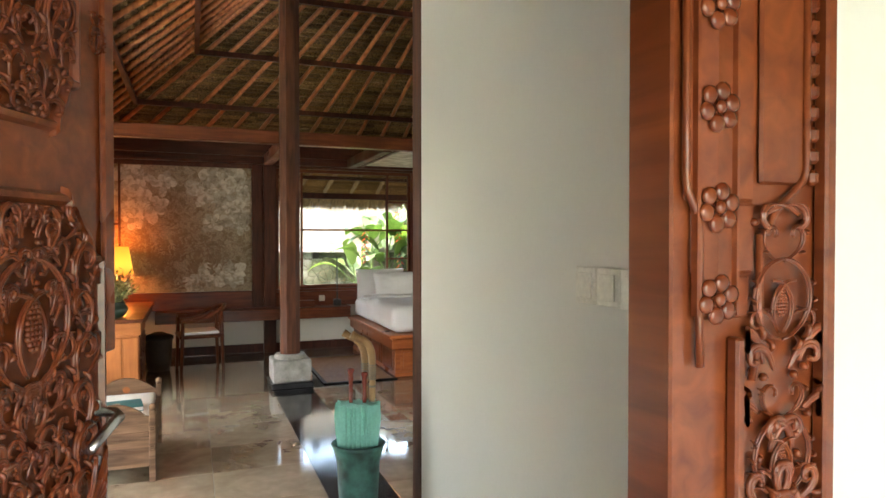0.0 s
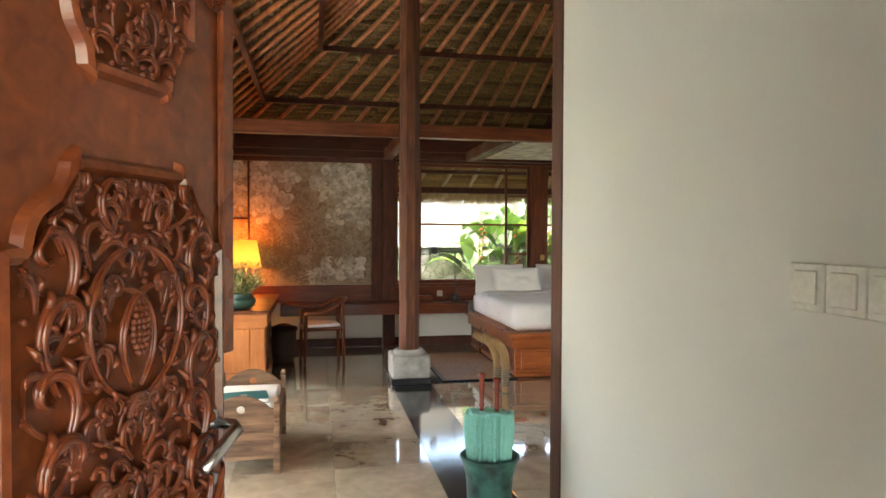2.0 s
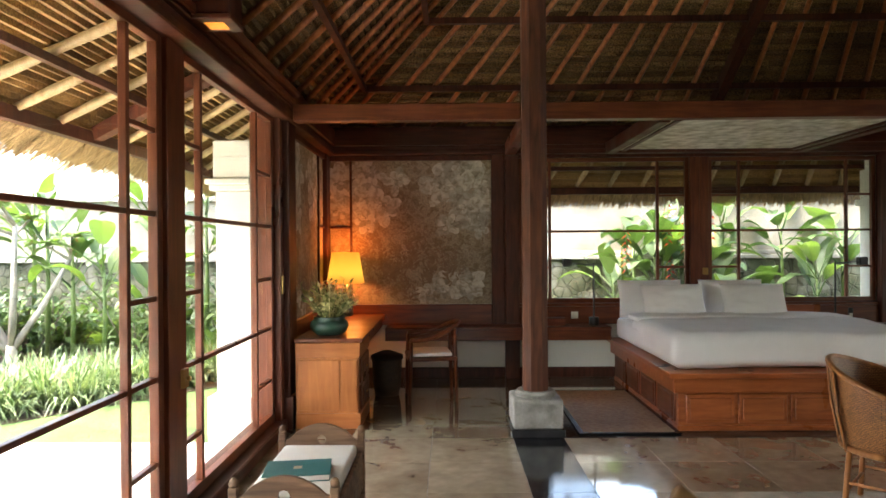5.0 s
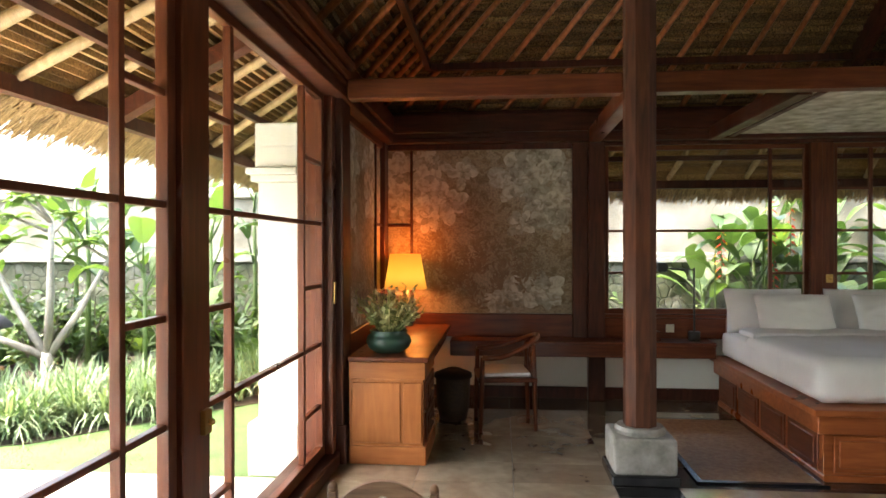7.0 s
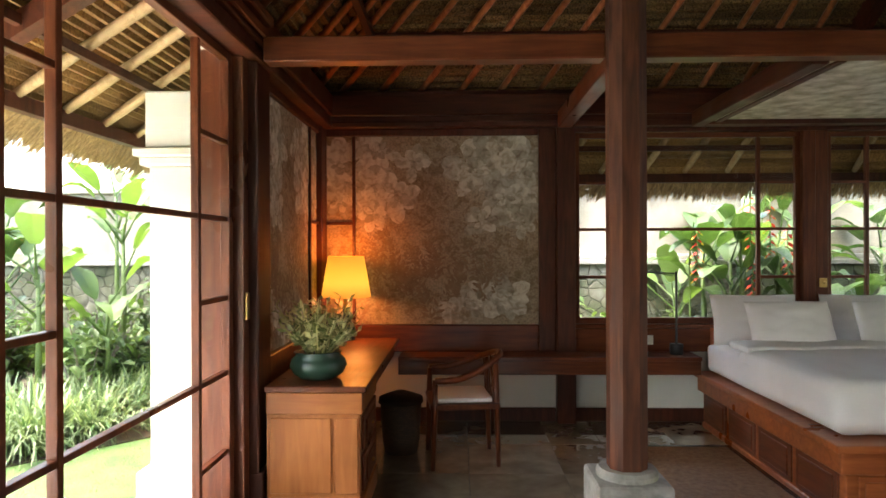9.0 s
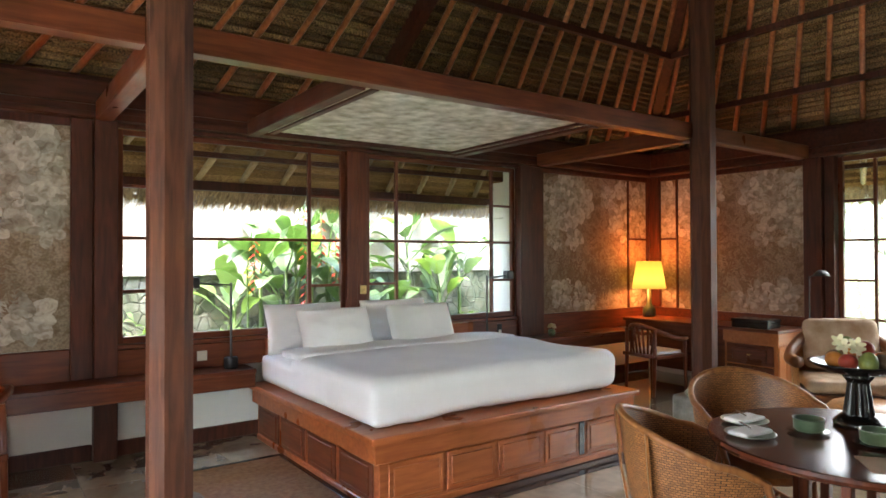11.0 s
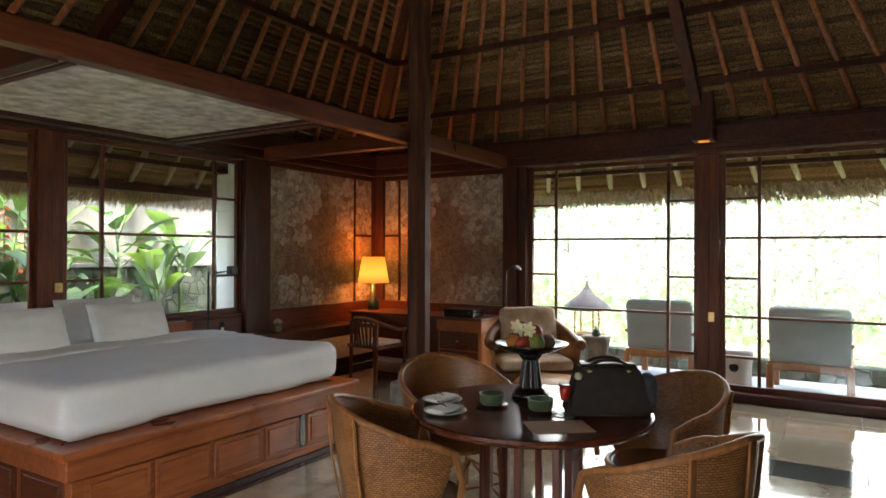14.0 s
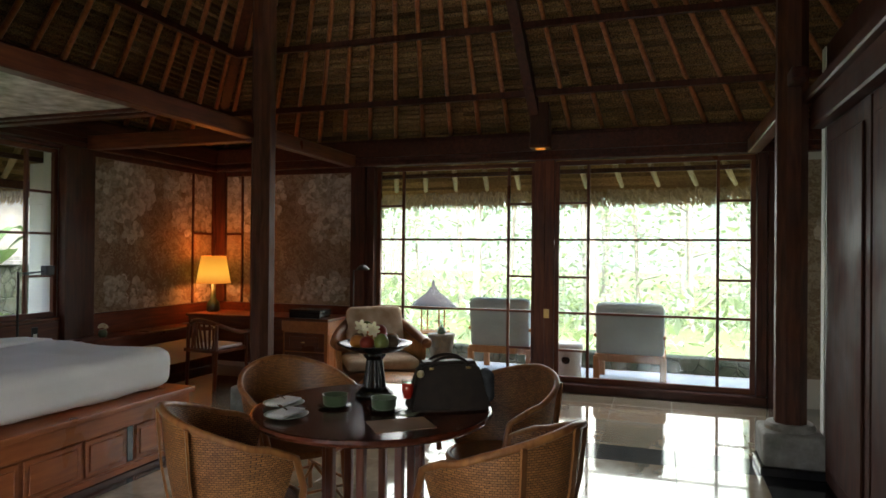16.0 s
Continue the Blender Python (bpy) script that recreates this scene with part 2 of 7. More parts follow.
MURAL = mural_material()
def petal_material():
    m, nt, b = shader("painted_petal", 0.85, spec=0.2)
    v = coords(nt)
    n = nd(nt, "ShaderNodeTexNoise", scale=16, detail=7)
    n.inputs["Distortion"].default_value = 1.0
    nt.links.new(v, n.inputs["Vector"])
    ge = nt.nodes.new("ShaderNodeNewGeometry")
    c = ramp(nt, n.outputs[0], [(0.34, (0.36, 0.31, 0.24)), (0.5, (0.54, 0.5, 0.42)), (0.68, (0.66, 0.63, 0.55))])
    r = ramp(nt, ge.outputs["Random Per Island"], [(0.0, (0.58, 0.56, 0.52)), (1.0, (1.08, 1.08, 1.08))])
    nt.links.new(mix(nt, c.outputs[0], r.outputs[0], 1.0, "MULTIPLY"), b.inputs["Base Color"])
    bump(nt, b, n.outputs[0], 0.2, 0.003)
    return m


PETAL = petal_material()
STEM_PAINT = mottled("painted_foliage", (0.2, 0.13, 0.08), (0.27, 0.19, 0.12), 14, 0.85, 0.3, 60)
CANOPY = mottled("pale_canopy_canvas", (0.34, 0.32, 0.23), (0.76, 0.74, 0.65), 9, 0.85, 0.3, 40)


# ---------------------------------------------------------------- mesh helpers
def finish(bm, smooth=False):
    me = bpy.data.meshes.new("mesh")
    if smooth:
        for f in bm.faces:
            f.smooth = True
    bm.to_mesh(me)
    bm.free()
    return me


def part(name, bm, material, parent, label="", smooth=False):
    me = finish(bm, smooth)
    me.materials.append(material)
    ob = new(name, me)
    ob.parent = parent
    if label:
        ob["label"] = label
    return ob


def mesh_thing(name, bm, material, label, category, smooth=False, kind="", group=""):
    me = finish(bm, smooth)
    me.materials.append(material)
    return tagged(new(name, me), label, category, group, kind)


def empty(name, m, label, category, group="", kind=""):
    ob = new(name)
    ob.matrix_basis = m
    ob.empty_display_size = 0.1
    return tagged(ob, label, category, group, kind)


def setting(name, bm, material, label="", smooth=False):
    me = finish(bm, smooth)
    me.materials.append(material)
    return tagged(new(name, me), label, "", "", "structure")


def box(bm, x0, x1, y0, y1, z0, z1, bev=0.0, seg=1):
    r = bmesh.ops.create_cube(bm, size=1.0)
    vs = r["verts"]
    for v in vs:
        v.co = Vector(((x0 + x1) / 2 + v.co.x * (x1 - x0), (y0 + y1) / 2 + v.co.y * (y1 - y0), (z0 + z1) / 2 + v.co.z * (z1 - z0)))
    if bev > 0:
        es = list({e for v in vs for e in v.link_edges})
        bmesh.ops.bevel(bm, geom=es, offset=bev, segments=seg, profile=0.6, affect="EDGES")
    return bm


def block(x0, x1, y0, y1, z0, z1, bev=0.004, seg=1):
    return box(bmesh.new(), x0, x1, y0, y1, z0, z1, bev, seg)


def lathe(profile, n=32, bm=None, at=(0, 0, 0)):
    """Turns (radius, height) pairs round the z axis."""
    bm = bm or bmesh.new()
    rings = []
    for r, z in profile:
        rings.append([bm.verts.new((at[0] + r * math.cos(2 * math.pi * k / n), at[1] + r * math.sin(2 * math.pi * k / n), at[2] + z)) for k in range(n)])
    for a, b in zip(rings, rings[1:]):
        for k in range(n):
            bm.faces.new((a[k], a[(k + 1) % n], b[(k + 1) % n], b[k]))
    bm.faces.new(list(reversed(rings[0])))
    bm.faces.new(rings[-1])
    return bm


def tube(points, radii, n=8, bm=None, caps=True):
    """A round bar through points; radii is one number or one for each point."""
    bm = bm or bmesh.new()
    pts = [Vector(p) for p in points]
    if not isinstance(radii, (list, tuple)):
        radii = [radii] * len(pts)
    rings, up = [], None
    for i, p in enumerate(pts):
        d = (pts[min(i + 1, len(pts) - 1)] - pts[max(i - 1, 0)]).normalized()
        if up is None:
            up = Vector((0, 0, 1)) if abs(d.z) < 0.9 else Vector((1, 0, 0))
        s = d.cross(up).normalized()
        up = s.cross(d).normalized()
        rings.append([bm.verts.new(p + radii[i] * (math.cos(2 * math.pi * k / n) * s + math.sin(2 * math.pi * k / n) * up)) for k in range(n)])
    for a, b in zip(rings, rings[1:]):
        for k in range(n):
            bm.faces.new((a[k], a[(k + 1) % n], b[(k + 1) % n], b[k]))
    if caps:
        bm.faces.new(list(reversed(rings[0])))
        bm.faces.new(rings[-1])
    return bm


def bar(bm, p, q, w, h, roll=None):
    """A square bar from p to q, w wide and h high."""
    p, q = Vector(p), Vector(q)
    d = (q - p).normalized()
    up = Vector((0, 0, 1)) if abs(d.z) < 0.95 else Vector((0, 1, 0))
    s = d.cross(up).normalized() * w / 2
    u = s.cross(d).normalized() * h / 2
    a = [bm.verts.new(e + i * s + j * u) for e in (p, q) for i, j in ((-1, -1), (1, -1), (1, 1), (-1, 1))]
    for f in ((3, 2, 1, 0), (4, 5, 6, 7), (0, 1, 5, 4), (1, 2, 6, 5), (2, 3, 7, 6), (3, 0, 4, 7)):
        bm.faces.new([a[k] for k in f])
    return bm


def slab(outline, z0, z1, bm=None, turn=None):
    """A flat plate with the outline (x, y pairs), from z0 to z1; turn is a matrix put on it."""
    bm = bm or bmesh.new()
    lo = [bm.verts.new((x, y, z0)) for x, y in outline]
    hi = [bm.verts.new((x, y, z1)) for x, y in outline]
    n = len(outline)
    bm.faces.new(list(reversed(lo)))
    bm.faces.new(hi)
    for k in range(n):
        bm.faces.new((lo[k], lo[(k + 1) % n], hi[(k + 1) % n], hi[k]))
    if turn is not None:
        bmesh.ops.transform(bm, matrix=turn, verts=lo + hi)
    return bm

# ---------------------------------------------------------------- the room's plan
WEST, EAST, SOUTH, NORTH = -0.63, 8.12, 0.30, 9.10
CX, CY, HX, HY = 3.745, 4.70, 4.375, 4.40
EAVE_Z, SLOPE = 2.95, 0.69          # underside of the roof over the wall line, and its rise
FLARES = (0.62, 0.55, 0.55, 0.37)    # fall of the eaves outside it: north, east, south, west
EAVES = (1.25, 1.25, 1.4, 1.65)      # how far the thatch reaches out: north, east, south, west
BARS = (0.45, 0.87, 1.27, 1.69, 2.10)

# walls
bm = bmesh.new()
box(bm, WEST - 0.2, 1.61, NORTH + 0.03, NORTH + 0.22, 0, 2.95)
box(bm, 5.73, EAST + 0.2, NORTH + 0.03, NORTH + 0.22, 0, 2.95)
box(bm, 1.61, 5.73, NORTH + 0.03, NORTH + 0.22, 0, 0.83)
box(bm, 1.61, 5.73, NORTH + 0.03, NORTH + 0.22, 2.6, 2.95)
setting("wall_north", bm, PLASTER, "cream plaster wall with a wide window")
bm = bmesh.new()
box(bm, EAST + 0.03, EAST + 0.22, 6.82, NORTH + 0.03, 0, 2.95)
box(bm, EAST + 0.03, EAST + 0.22, SOUTH, 2.36, 0, 2.95)
box(bm, EAST + 0.03, EAST + 0.22, 2.36, 6.82, 2.62, 2.95)
setting("wall_east", bm, PLASTER, "cream plaster wall round the terrace doors")
bm = bmesh.new()
box(bm, WEST - 0.22, WEST - 0.03, 6.95, NORTH + 0.03, 0, 2.95)
box(bm, WEST - 0.22, WEST - 0.03, SOUTH, 2.8, 0, 2.95)
box(bm, WEST - 0.22, WEST - 0.03, 2.8, 6.95, 2.68, 2.95)
setting("wall_west", bm, PLASTER, "cream plaster wall round the garden doors")
bm = bmesh.new()
box(bm, WEST - 0.2, -0.2, 0.44, 0.64, 0, 3.4)
box(bm, 1.27, EAST + 0.2, 0.44, 0.64, 0, 3.4)
box(bm, -0.2, 1.27, 0.44, 0.64, 2.42, 3.4)
setting("wall_south", bm, PLASTER, "pale plaster wall round the carved entrance")
# partition beside the entrance, with its timber end post
setting("wall_partition", block(1.37, 1.50, 0.64, 2.23, 0, 3.3, 0), PLASTER, "smooth cream plaster partition")
setting("trim_post", block(1.366, 1.56, 2.23, 2.33, 0, 3.3, 0.004), COLUMN_WOOD, "brown timber post at the partition's end")
setting("wall_wardrobe", block(1.56, 5.88, 2.16, 2.30, 0, 3.0, 0), DARK, "dark timber wall of the wardrobes")
setting("wall_wardrobe_side", block(5.92, 6.02, 0.64, 2.3, 0, 3.0, 0), PLASTER, "plaster wall beside the wardrobes")


def sliding_panels():
    root = empty("wardrobe_door", pose(0, 0, 0), "dark polished timber sliding panels of the wardrobe", "door", kind="structure")
    for k in range(4):
        x0 = 1.75 + k * 1.0
        part("panel_frame", block(x0, x0 + 0.97, 2.302, 2.33, 0.03, 2.40), DARK_MATT, root)
        part("panel_field", block(x0 + 0.1, x0 + 0.87, 2.331, 2.345, 0.14, 2.28, 0.01), DARK_MATT, root)
    bm = block(1.6, 5.9, 2.302, 2.40, 2.42, 2.60, 0.012)
    box(bm, 1.6, 5.9, 2.302, 2.44, 2.60, 2.68, 0.01)
    part("cornice", bm, DARK_X, root, "dark moulded cornice")


sliding_panels()

# ---------------------------------------------------------------- roof
def ring(s):
    """Half widths of the roof's square at the distance s in from the wall line."""
    return HX * (1 - s / HY), HY - s


def roof_point(side, u, s, lift=0.0):
    """side 0..3: north, east, south, west; u from -1 to 1 along it."""
    hx, hy = ring(s)
    z = EAVE_Z + (SLOPE if s > 0 else FLARES[side]) * s + lift
    return ((CX + u * hx, CY + hy, z), (CX + hx, CY - u * hy, z), (CX - u * hx, CY - hy, z), (CX - hx, CY + u * hy, z))[side]


bm, eave = bmesh.new(), bmesh.new()
step = 0.056
rng = random.Random(4)
for side in range(4):
    s = -EAVES[side]
    while s < 4.3:
        n = max(2, int(11 * (1 - s / 4.4)))
        cuts = [-1 + 2 * k / n for k in range(n + 1)]
        for k in range(n):
            d0, d1 = 0.028 + rng.random() * 0.014, 0.028 + rng.random() * 0.014
            hi = min(4.38, s + step)
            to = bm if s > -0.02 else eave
            a = to.verts.new(roof_point(side, cuts[k], s, 0.004))
            b = to.verts.new(roof_point(side, cuts[k + 1], s, 0.004))
            c = to.verts.new(roof_point(side, cuts[k + 1], hi, -d1))
            d = to.verts.new(roof_point(side, cuts[k], hi, -d0))
            e = to.verts.new(roof_point(side, cuts[k], hi + 0.004, 0.02))
            f = to.verts.new(roof_point(side, cuts[k + 1], hi + 0.004, 0.02))
            to.faces.new((a, b, c, d))
            to.faces.new((d, c, f, e))
        s += step
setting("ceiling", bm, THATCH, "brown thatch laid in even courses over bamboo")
setting("ceiling_eaves", eave, LIT_EAVE_STRAW, "straw courses under the eaves, bounced light in their colour")
bm = bmesh.new()
for side in range(4):
    q = [bm.verts.new(roof_point(side, u, s, 0.2)) for u, s in ((-1, -EAVES[side] - 0.05), (1, -EAVES[side] - 0.05), (0.02, 4.36), (-0.02, 4.36))]
    bm.faces.new(q)
for side in range(4):
    q = [bm.verts.new(roof_point(side, u, s, 0.1)) for u, s in ((-1, 0.0), (1, 0.0), (0.01, 4.39), (-0.01, 4.39))]
    bm.faces.new(q)
setting("roof", bm, THATCH_EDGE, "thick straw thatch roof")

# straw fringe of the eaves
bm = bmesh.new()
for side in range(4):
    if side == 2:
        continue
    for k in range(5200):
        u = rng.uniform(-1, 1)
        s = -EAVES[side] + 0.04 - rng.random() * 0.06
        p = Vector(roof_point(side, u, s, rng.uniform(-0.02, 0.2)))
        out = Vector(roof_point(side, u, s - 0.2, 0)) - Vector(roof_point(side, u, s, 0))
        out.normalize()
        w = 0.006 + rng.random() * 0.014
        along = Vector((-out.y, out.x, 0)).normalized() * w
        tip = p + out * (0.06 + rng.random() * 0.09) * (1.0 if side == 3 else 0.4) + Vector((rng.uniform(-0.03, 0.03), rng.uniform(-0.03, 0.03), -0.03 - rng.random() * 0.05))
        q = [bm.verts.new(v) for v in (p - along, p + along, tip + along * 0.3, tip - along * 0.2)]
        bm.faces.new(q)
tagged(setting("trim_thatch_fringe", bm, THATCH_EDGE, "ragged straw fringe of the eaves"))

# cut straw hanging below the outer board of the eaves
bm = bmesh.new()
for side in (0, 1, 3):
    for k in range(6000):
        u = rng.uniform(-1, 1)
        s = -EAVES[side] * rng.uniform(0.8, 1.02)
        p = Vector(roof_point(side, u, s, -0.045 - rng.random() * 0.02))
        out = (Vector(roof_point(side, u, s - 0.2, 0)) - Vector(roof_point(side, u, s, 0))).normalized()
        w = 0.004 + rng.random() * 0.008
        along = Vector((-out.y, out.x, 0)).normalized() * w
        tip = p + out * rng.uniform(0.1, 0.24) * (1.0 if side == 3 else 0.5) + Vector((rng.uniform(-0.03, 0.03), rng.uniform(-0.03, 0.03), -rng.random() * 0.05))
        bm.faces.new([bm.verts.new(v) for v in (p - along, p + along, tip + along * 0.3, tip - along * 0.2)])
tagged(setting("trim_thatch_under_edge", bm, THATCH_EDGE, "cut straw of the thatch edge"))

# rafters run from the eaves towards the apex
inside, outside = bmesh.new(), bmesh.new()
COUNT = 25
for side in range(4):
    for k in range(COUNT):
        u = -1 + 2 * (k + 0.5) / COUNT
        if abs(u) < 0.03:
            continue
        top = 3.3 if k % 2 else 4.0
        pts = [roof_point(side, u, s, -0.05) for s in (0.0, 0.9, 1.8, 2.7, top)]
        tube(pts, [0.028, 0.027, 0.026, 0.024, 0.02], 7, inside)
        if side != 2:
            pts = [roof_point(side, u, s, -0.06) for s in [(0.3 - EAVES[side]) * f for f in (1.0, 0.75, 0.5, 0.25, 0.0)]]
            tube(pts, [0.026, 0.034, 0.029, 0.033, 0.029], 8, outside)
setting("ceiling_rafters", inside, BAMBOO_RED, "stained bamboo rafters running to the apex", smooth=True)
setting("trim_eave_rafters", outside, BAMBOO_BOUND_LIT, "bound bamboo rafters under the eaves, outdoor light in their pale colour", smooth=True)
bm = bmesh.new()
for s in (0.53, 1.23, 1.93, 2.63, 3.3):
    for side in range(4):
        bar(bm, roof_point(side, -1, s, -0.09), roof_point(side, 1, s, -0.09), 0.05, 0.06)
for side in range(4):
    bar(bm, roof_point(side, 1, -1.2, -0.05), roof_point(side, 1, 4.2, -0.05), 0.11, 0.12)
    bar(bm, roof_point(side, 0, 0.0, -0.09), roof_point(side, 0, 4.2, -0.09), 0.1, 0.13)
setting("ceiling_purlins", bm, DARK, "dark timber purlins, hips and main rafters")
bm = bmesh.new()
for f, w, h, drop in ((0.45, 0.04, 0.05, -0.12), (0.79, 0.07, 0.09, -0.1)):
    for side in (0, 3) if f > 0.5 else (0, 1, 3):
        s = -EAVES[side] * f
        bar(bm, roof_point(side, -1, s, drop), roof_point(side, 1, s, drop), w, h)
for side in (3,):
    for u in (-0.25, 0.3):
        bar(bm, roof_point(side, u, -1.2, -0.13), roof_point(side, u, 0.0, -0.13), 0.08, 0.1)
setting("trim_eave_timber", bm, DARK, "dark timbers of the eaves")
setting("trim_king_block", block(CX - 0.2, CX + 0.2, CY - 0.2, CY + 0.2, 5.55, 5.95, 0.02), DARK, "dark block at the apex")

# ring beam on the walls, with a moulded cornice
bm = bmesh.new()
for z0, z1, t in ((2.62, 2.90, 0.10), (2.68, 2.86, 0.135), (2.58, 2.63, 0.12)):
    box(bm, WEST, EAST, NORTH - t, NORTH + 0.028, z0, z1, 0.006)
    box(bm, WEST - 0.028, WEST + t, SOUTH + 0.3, NORTH - t - 0.002, z0 + 0.001, z1 - 0.001, 0.006)
    box(bm, EAST - t, EAST + 0.028, SOUTH + 0.3, NORTH - t - 0.002, z0 + 0.001, z1 - 0.001, 0.006)
setting("trim_ring_beam", bm, DARK_X, "dark moulded timber ring beam")
bm = bmesh.new()
box(bm, WEST + 0.136, WEST + 0.16, 2.7, 6.98, 2.70, 2.76, 0.008)
box(bm, WEST + 0.136, WEST + 0.19, 2.7, 6.98, 2.77, 2.83, 0.01)
setting("trim_west_cornice", bm, TEAK_Y, "reddish moulded cornice over the garden doors")


def beam(name, x0, x1, y0, y1, z0, z1, mat):
    setting(name, block(x0, x1, y0, y1, z0, z1, 0.008), mat, "reddish-brown timber tie beam")


beam("trim_tie_beam_1", WEST + 0.14, 1.40, 6.93, 7.05, 2.57, 2.71, TEAK_X)
beam("trim_tie_beam_2", 1.60, 5.88, 6.93, 7.05, 2.57, 2.71, TEAK_X)
beam("trim_tie_beam_3", 6.08, EAST - 0.14, 6.93, 7.05, 2.57, 2.71, TEAK_X)
beam("trim_tie_beam_4", 1.44, 1.56, 7.06, NORTH - 0.14, 2.56, 2.70, TEAK_Y)
beam("trim_tie_beam_5", 5.92, 6.04, 7.06, NORTH - 0.14, 2.56, 2.70, TEAK_Y)
beam("trim_tie_beam_6", 6.08, EAST - 0.14, 2.44, 2.56, 2.57, 2.71, TEAK_X)


# ---------------------------------------------------------------- columns
def column(x, y, top=4.3):
    root = empty("column", pose(x, y, 0), "tall chamfered timber column on a grey stone block", "column", "columns", "structure")
    c, h = 0.055, 0.10
    octo = [(h, -h + c), (h, h - c), (h - c, h), (-h + c, h), (-h, h - c), (-h, -h + c), (-h + c, -h), (h - c, -h)]
    part("shaft", slab(octo, 0.345, top), COLUMN_WOOD, root)
    bm = block(-0.2, 0.2, -0.2, 0.2, 0.065, 0.30, 0.03, 3)
    part("stone_base", bm, STONE, root, "weathered grey stone block")
    part("stone_collar", lathe([(0.0, 0.30), (0.165, 0.30), (0.165, 0.325), (0.15, 0.345), (0.0, 0.346)], 24), STONE, root)
    part("plinth", block(-0.215, 0.215, -0.215, 0.215, 0.0, 0.065, 0.008), BLACK_STONE, root, "dark plinth")
    return root


first_column = column(1.5, 6.9)
copy_thing(first_column, pose(5.98, 6.9, 0))
copy_thing(first_column, pose(5.98, 2.5, 0))
part("bracket", block(-0.30, -0.101, -0.05, 0.05, 2.72, 2.82, 0.02, 2), DARK_X, [o for o in scene.objects if o.name.startswith("column")][-1])


# ---------------------------------------------------------------- windows and doors
def lights_of(root, lines, z0, z1, plane, axis, frame_w=0.06, depth=0.045, post=TEAK, pane=True, narrow=()):
    """Mullions, glazing bars and panes of one leaf. lines: positions of frame, mullions, frame along the wall."""
    def put(name, a0, a1, lo, hi, mat, d=depth, lbl=""):
        if axis == "x":
            bm = block(a0, a1, plane - d / 2, plane + d / 2, lo, hi, 0.003)
        else:
            bm = block(plane - d / 2, plane + d / 2, a0, a1, lo, hi, 0.003)
        return part(name, bm, mat, root, lbl)
    f = frame_w
    put("stile", lines[0], lines[0] + f, z0, z1, post)
    put("stile", lines[-1] - f, lines[-1], z0, z1, post)
    put("rail", lines[0] + f, lines[-1] - f, z1 - f, z1, TEAK_X if axis == "x" else TEAK_Y)
    put("rail", lines[0] + f, lines[-1] - f, z0, z0 + f * 1.2, TEAK_X if axis == "x" else TEAK_Y)
    edges = [lines[0] + f, *lines[1:-1], lines[-1] - f]
    for m in lines[1:-1]:
        put("mullion", m - 0.016, m + 0.016, z0 + f * 1.2, z1 - f, post, depth * 0.8)
    wide = max(range(len(edges) - 1), key=lambda i: edges[i + 1] - edges[i])
    for i in range(len(edges) - 1):
        a, b = edges[i] + 0.016 * (i > 0), edges[i + 1] - 0.016 * (i < len(edges) - 2)
        for z in BARS:
            if z0 + 0.1 < z < z1 - 0.1 and not (i == wide and z in (0.45, 1.27, 2.10)):
                put("glazing_bar", a, b, z - 0.013, z + 0.013, post, depth * 0.7)
        if axis == "x":
            g = block(a, b, plane - 0.003, plane + 0.003, z0 + f * 1.2, z1 - f, 0)
        else:
            g = block(plane - 0.003, plane + 0.003, a, b, z0 + f * 1.2, z1 - f, 0)
        pn = part("pane", g, PANE, root)
        pn.visible_shadow = False


def lock(root, x, y, z, axis):
    bm = block(x - 0.012, x + 0.012, y - 0.03, y + 0.03, z - 0.05, z + 0.05, 0.003) if axis == "y" else block(x - 0.03, x + 0.03, y - 0.012, y + 0.012, z - 0.04, z + 0.04, 0.003)
    plate = part("lock_plate", bm, BRASS, root, "small brass lock plate")
    knob = bmesh.new()
    bmesh.ops.create_uvsphere(knob, u_segments=12, v_segments=8, radius=0.014, matrix=Matrix.Translation((x + (0.024 if axis == "y" else 0), y - (0.024 if axis == "x" else 0), z)))
    part("knob", knob, BRASS, plate, smooth=True)


# north window
win = empty("window_1", pose(0, 0, 0), "wide timber window behind the bed, garden beyond", "window", kind="structure")
lights_of(win, [1.61, 1.97, 3.22, 3.58], 0.86, 2.54, NORTH + 0.045, "x", 0.045)
lights_of(win, [3.80, 4.16, 5.40, 5.73], 0.86, 2.54, NORTH + 0.045, "x", 0.045)
part("window_post", block(3.58, 3.69, NORTH - 0.02, NORTH + 0.07, 0.86, 2.58), TEAK, win)
part("window_post", block(3.692, 3.80, NORTH - 0.015, NORTH + 0.07, 0.86, 2.58), TEAK, win)
part("window_sill", block(1.6, 5.75, NORTH - 0.02, NORTH + 0.24, 0.825, 0.858), TEAK_X, win)
lock(win, 3.75, NORTH - 0.02, 1.22, "x")

# east terrace doors
door = empty("door_1", pose(0, 0, 0), "closed glazed timber doors to the terrace", "door", kind="structure")
lights_of(door, [2.46, 2.82, 4.15, 4.52], 0.10, 2.57, EAST + 0.02, "y", 0.05)
lights_of(door, [4.74, 5.06, 6.37, 6.72], 0.10, 2.57, EAST + 0.05, "y", 0.05)
part("door_post", block(EAST - 0.04, EAST + 0.09, 4.52, 4.625, 0.10, 2.6), TEAK, door)
part("door_post", block(EAST - 0.03, EAST + 0.09, 4.627, 4.74, 0.10, 2.6), TEAK, door)
part("door_sill", block(EAST - 0.09, EAST + 0.2, 2.36, 6.82, 0.0, 0.098, 0.01), DARK_Y, door, "dark timber threshold")
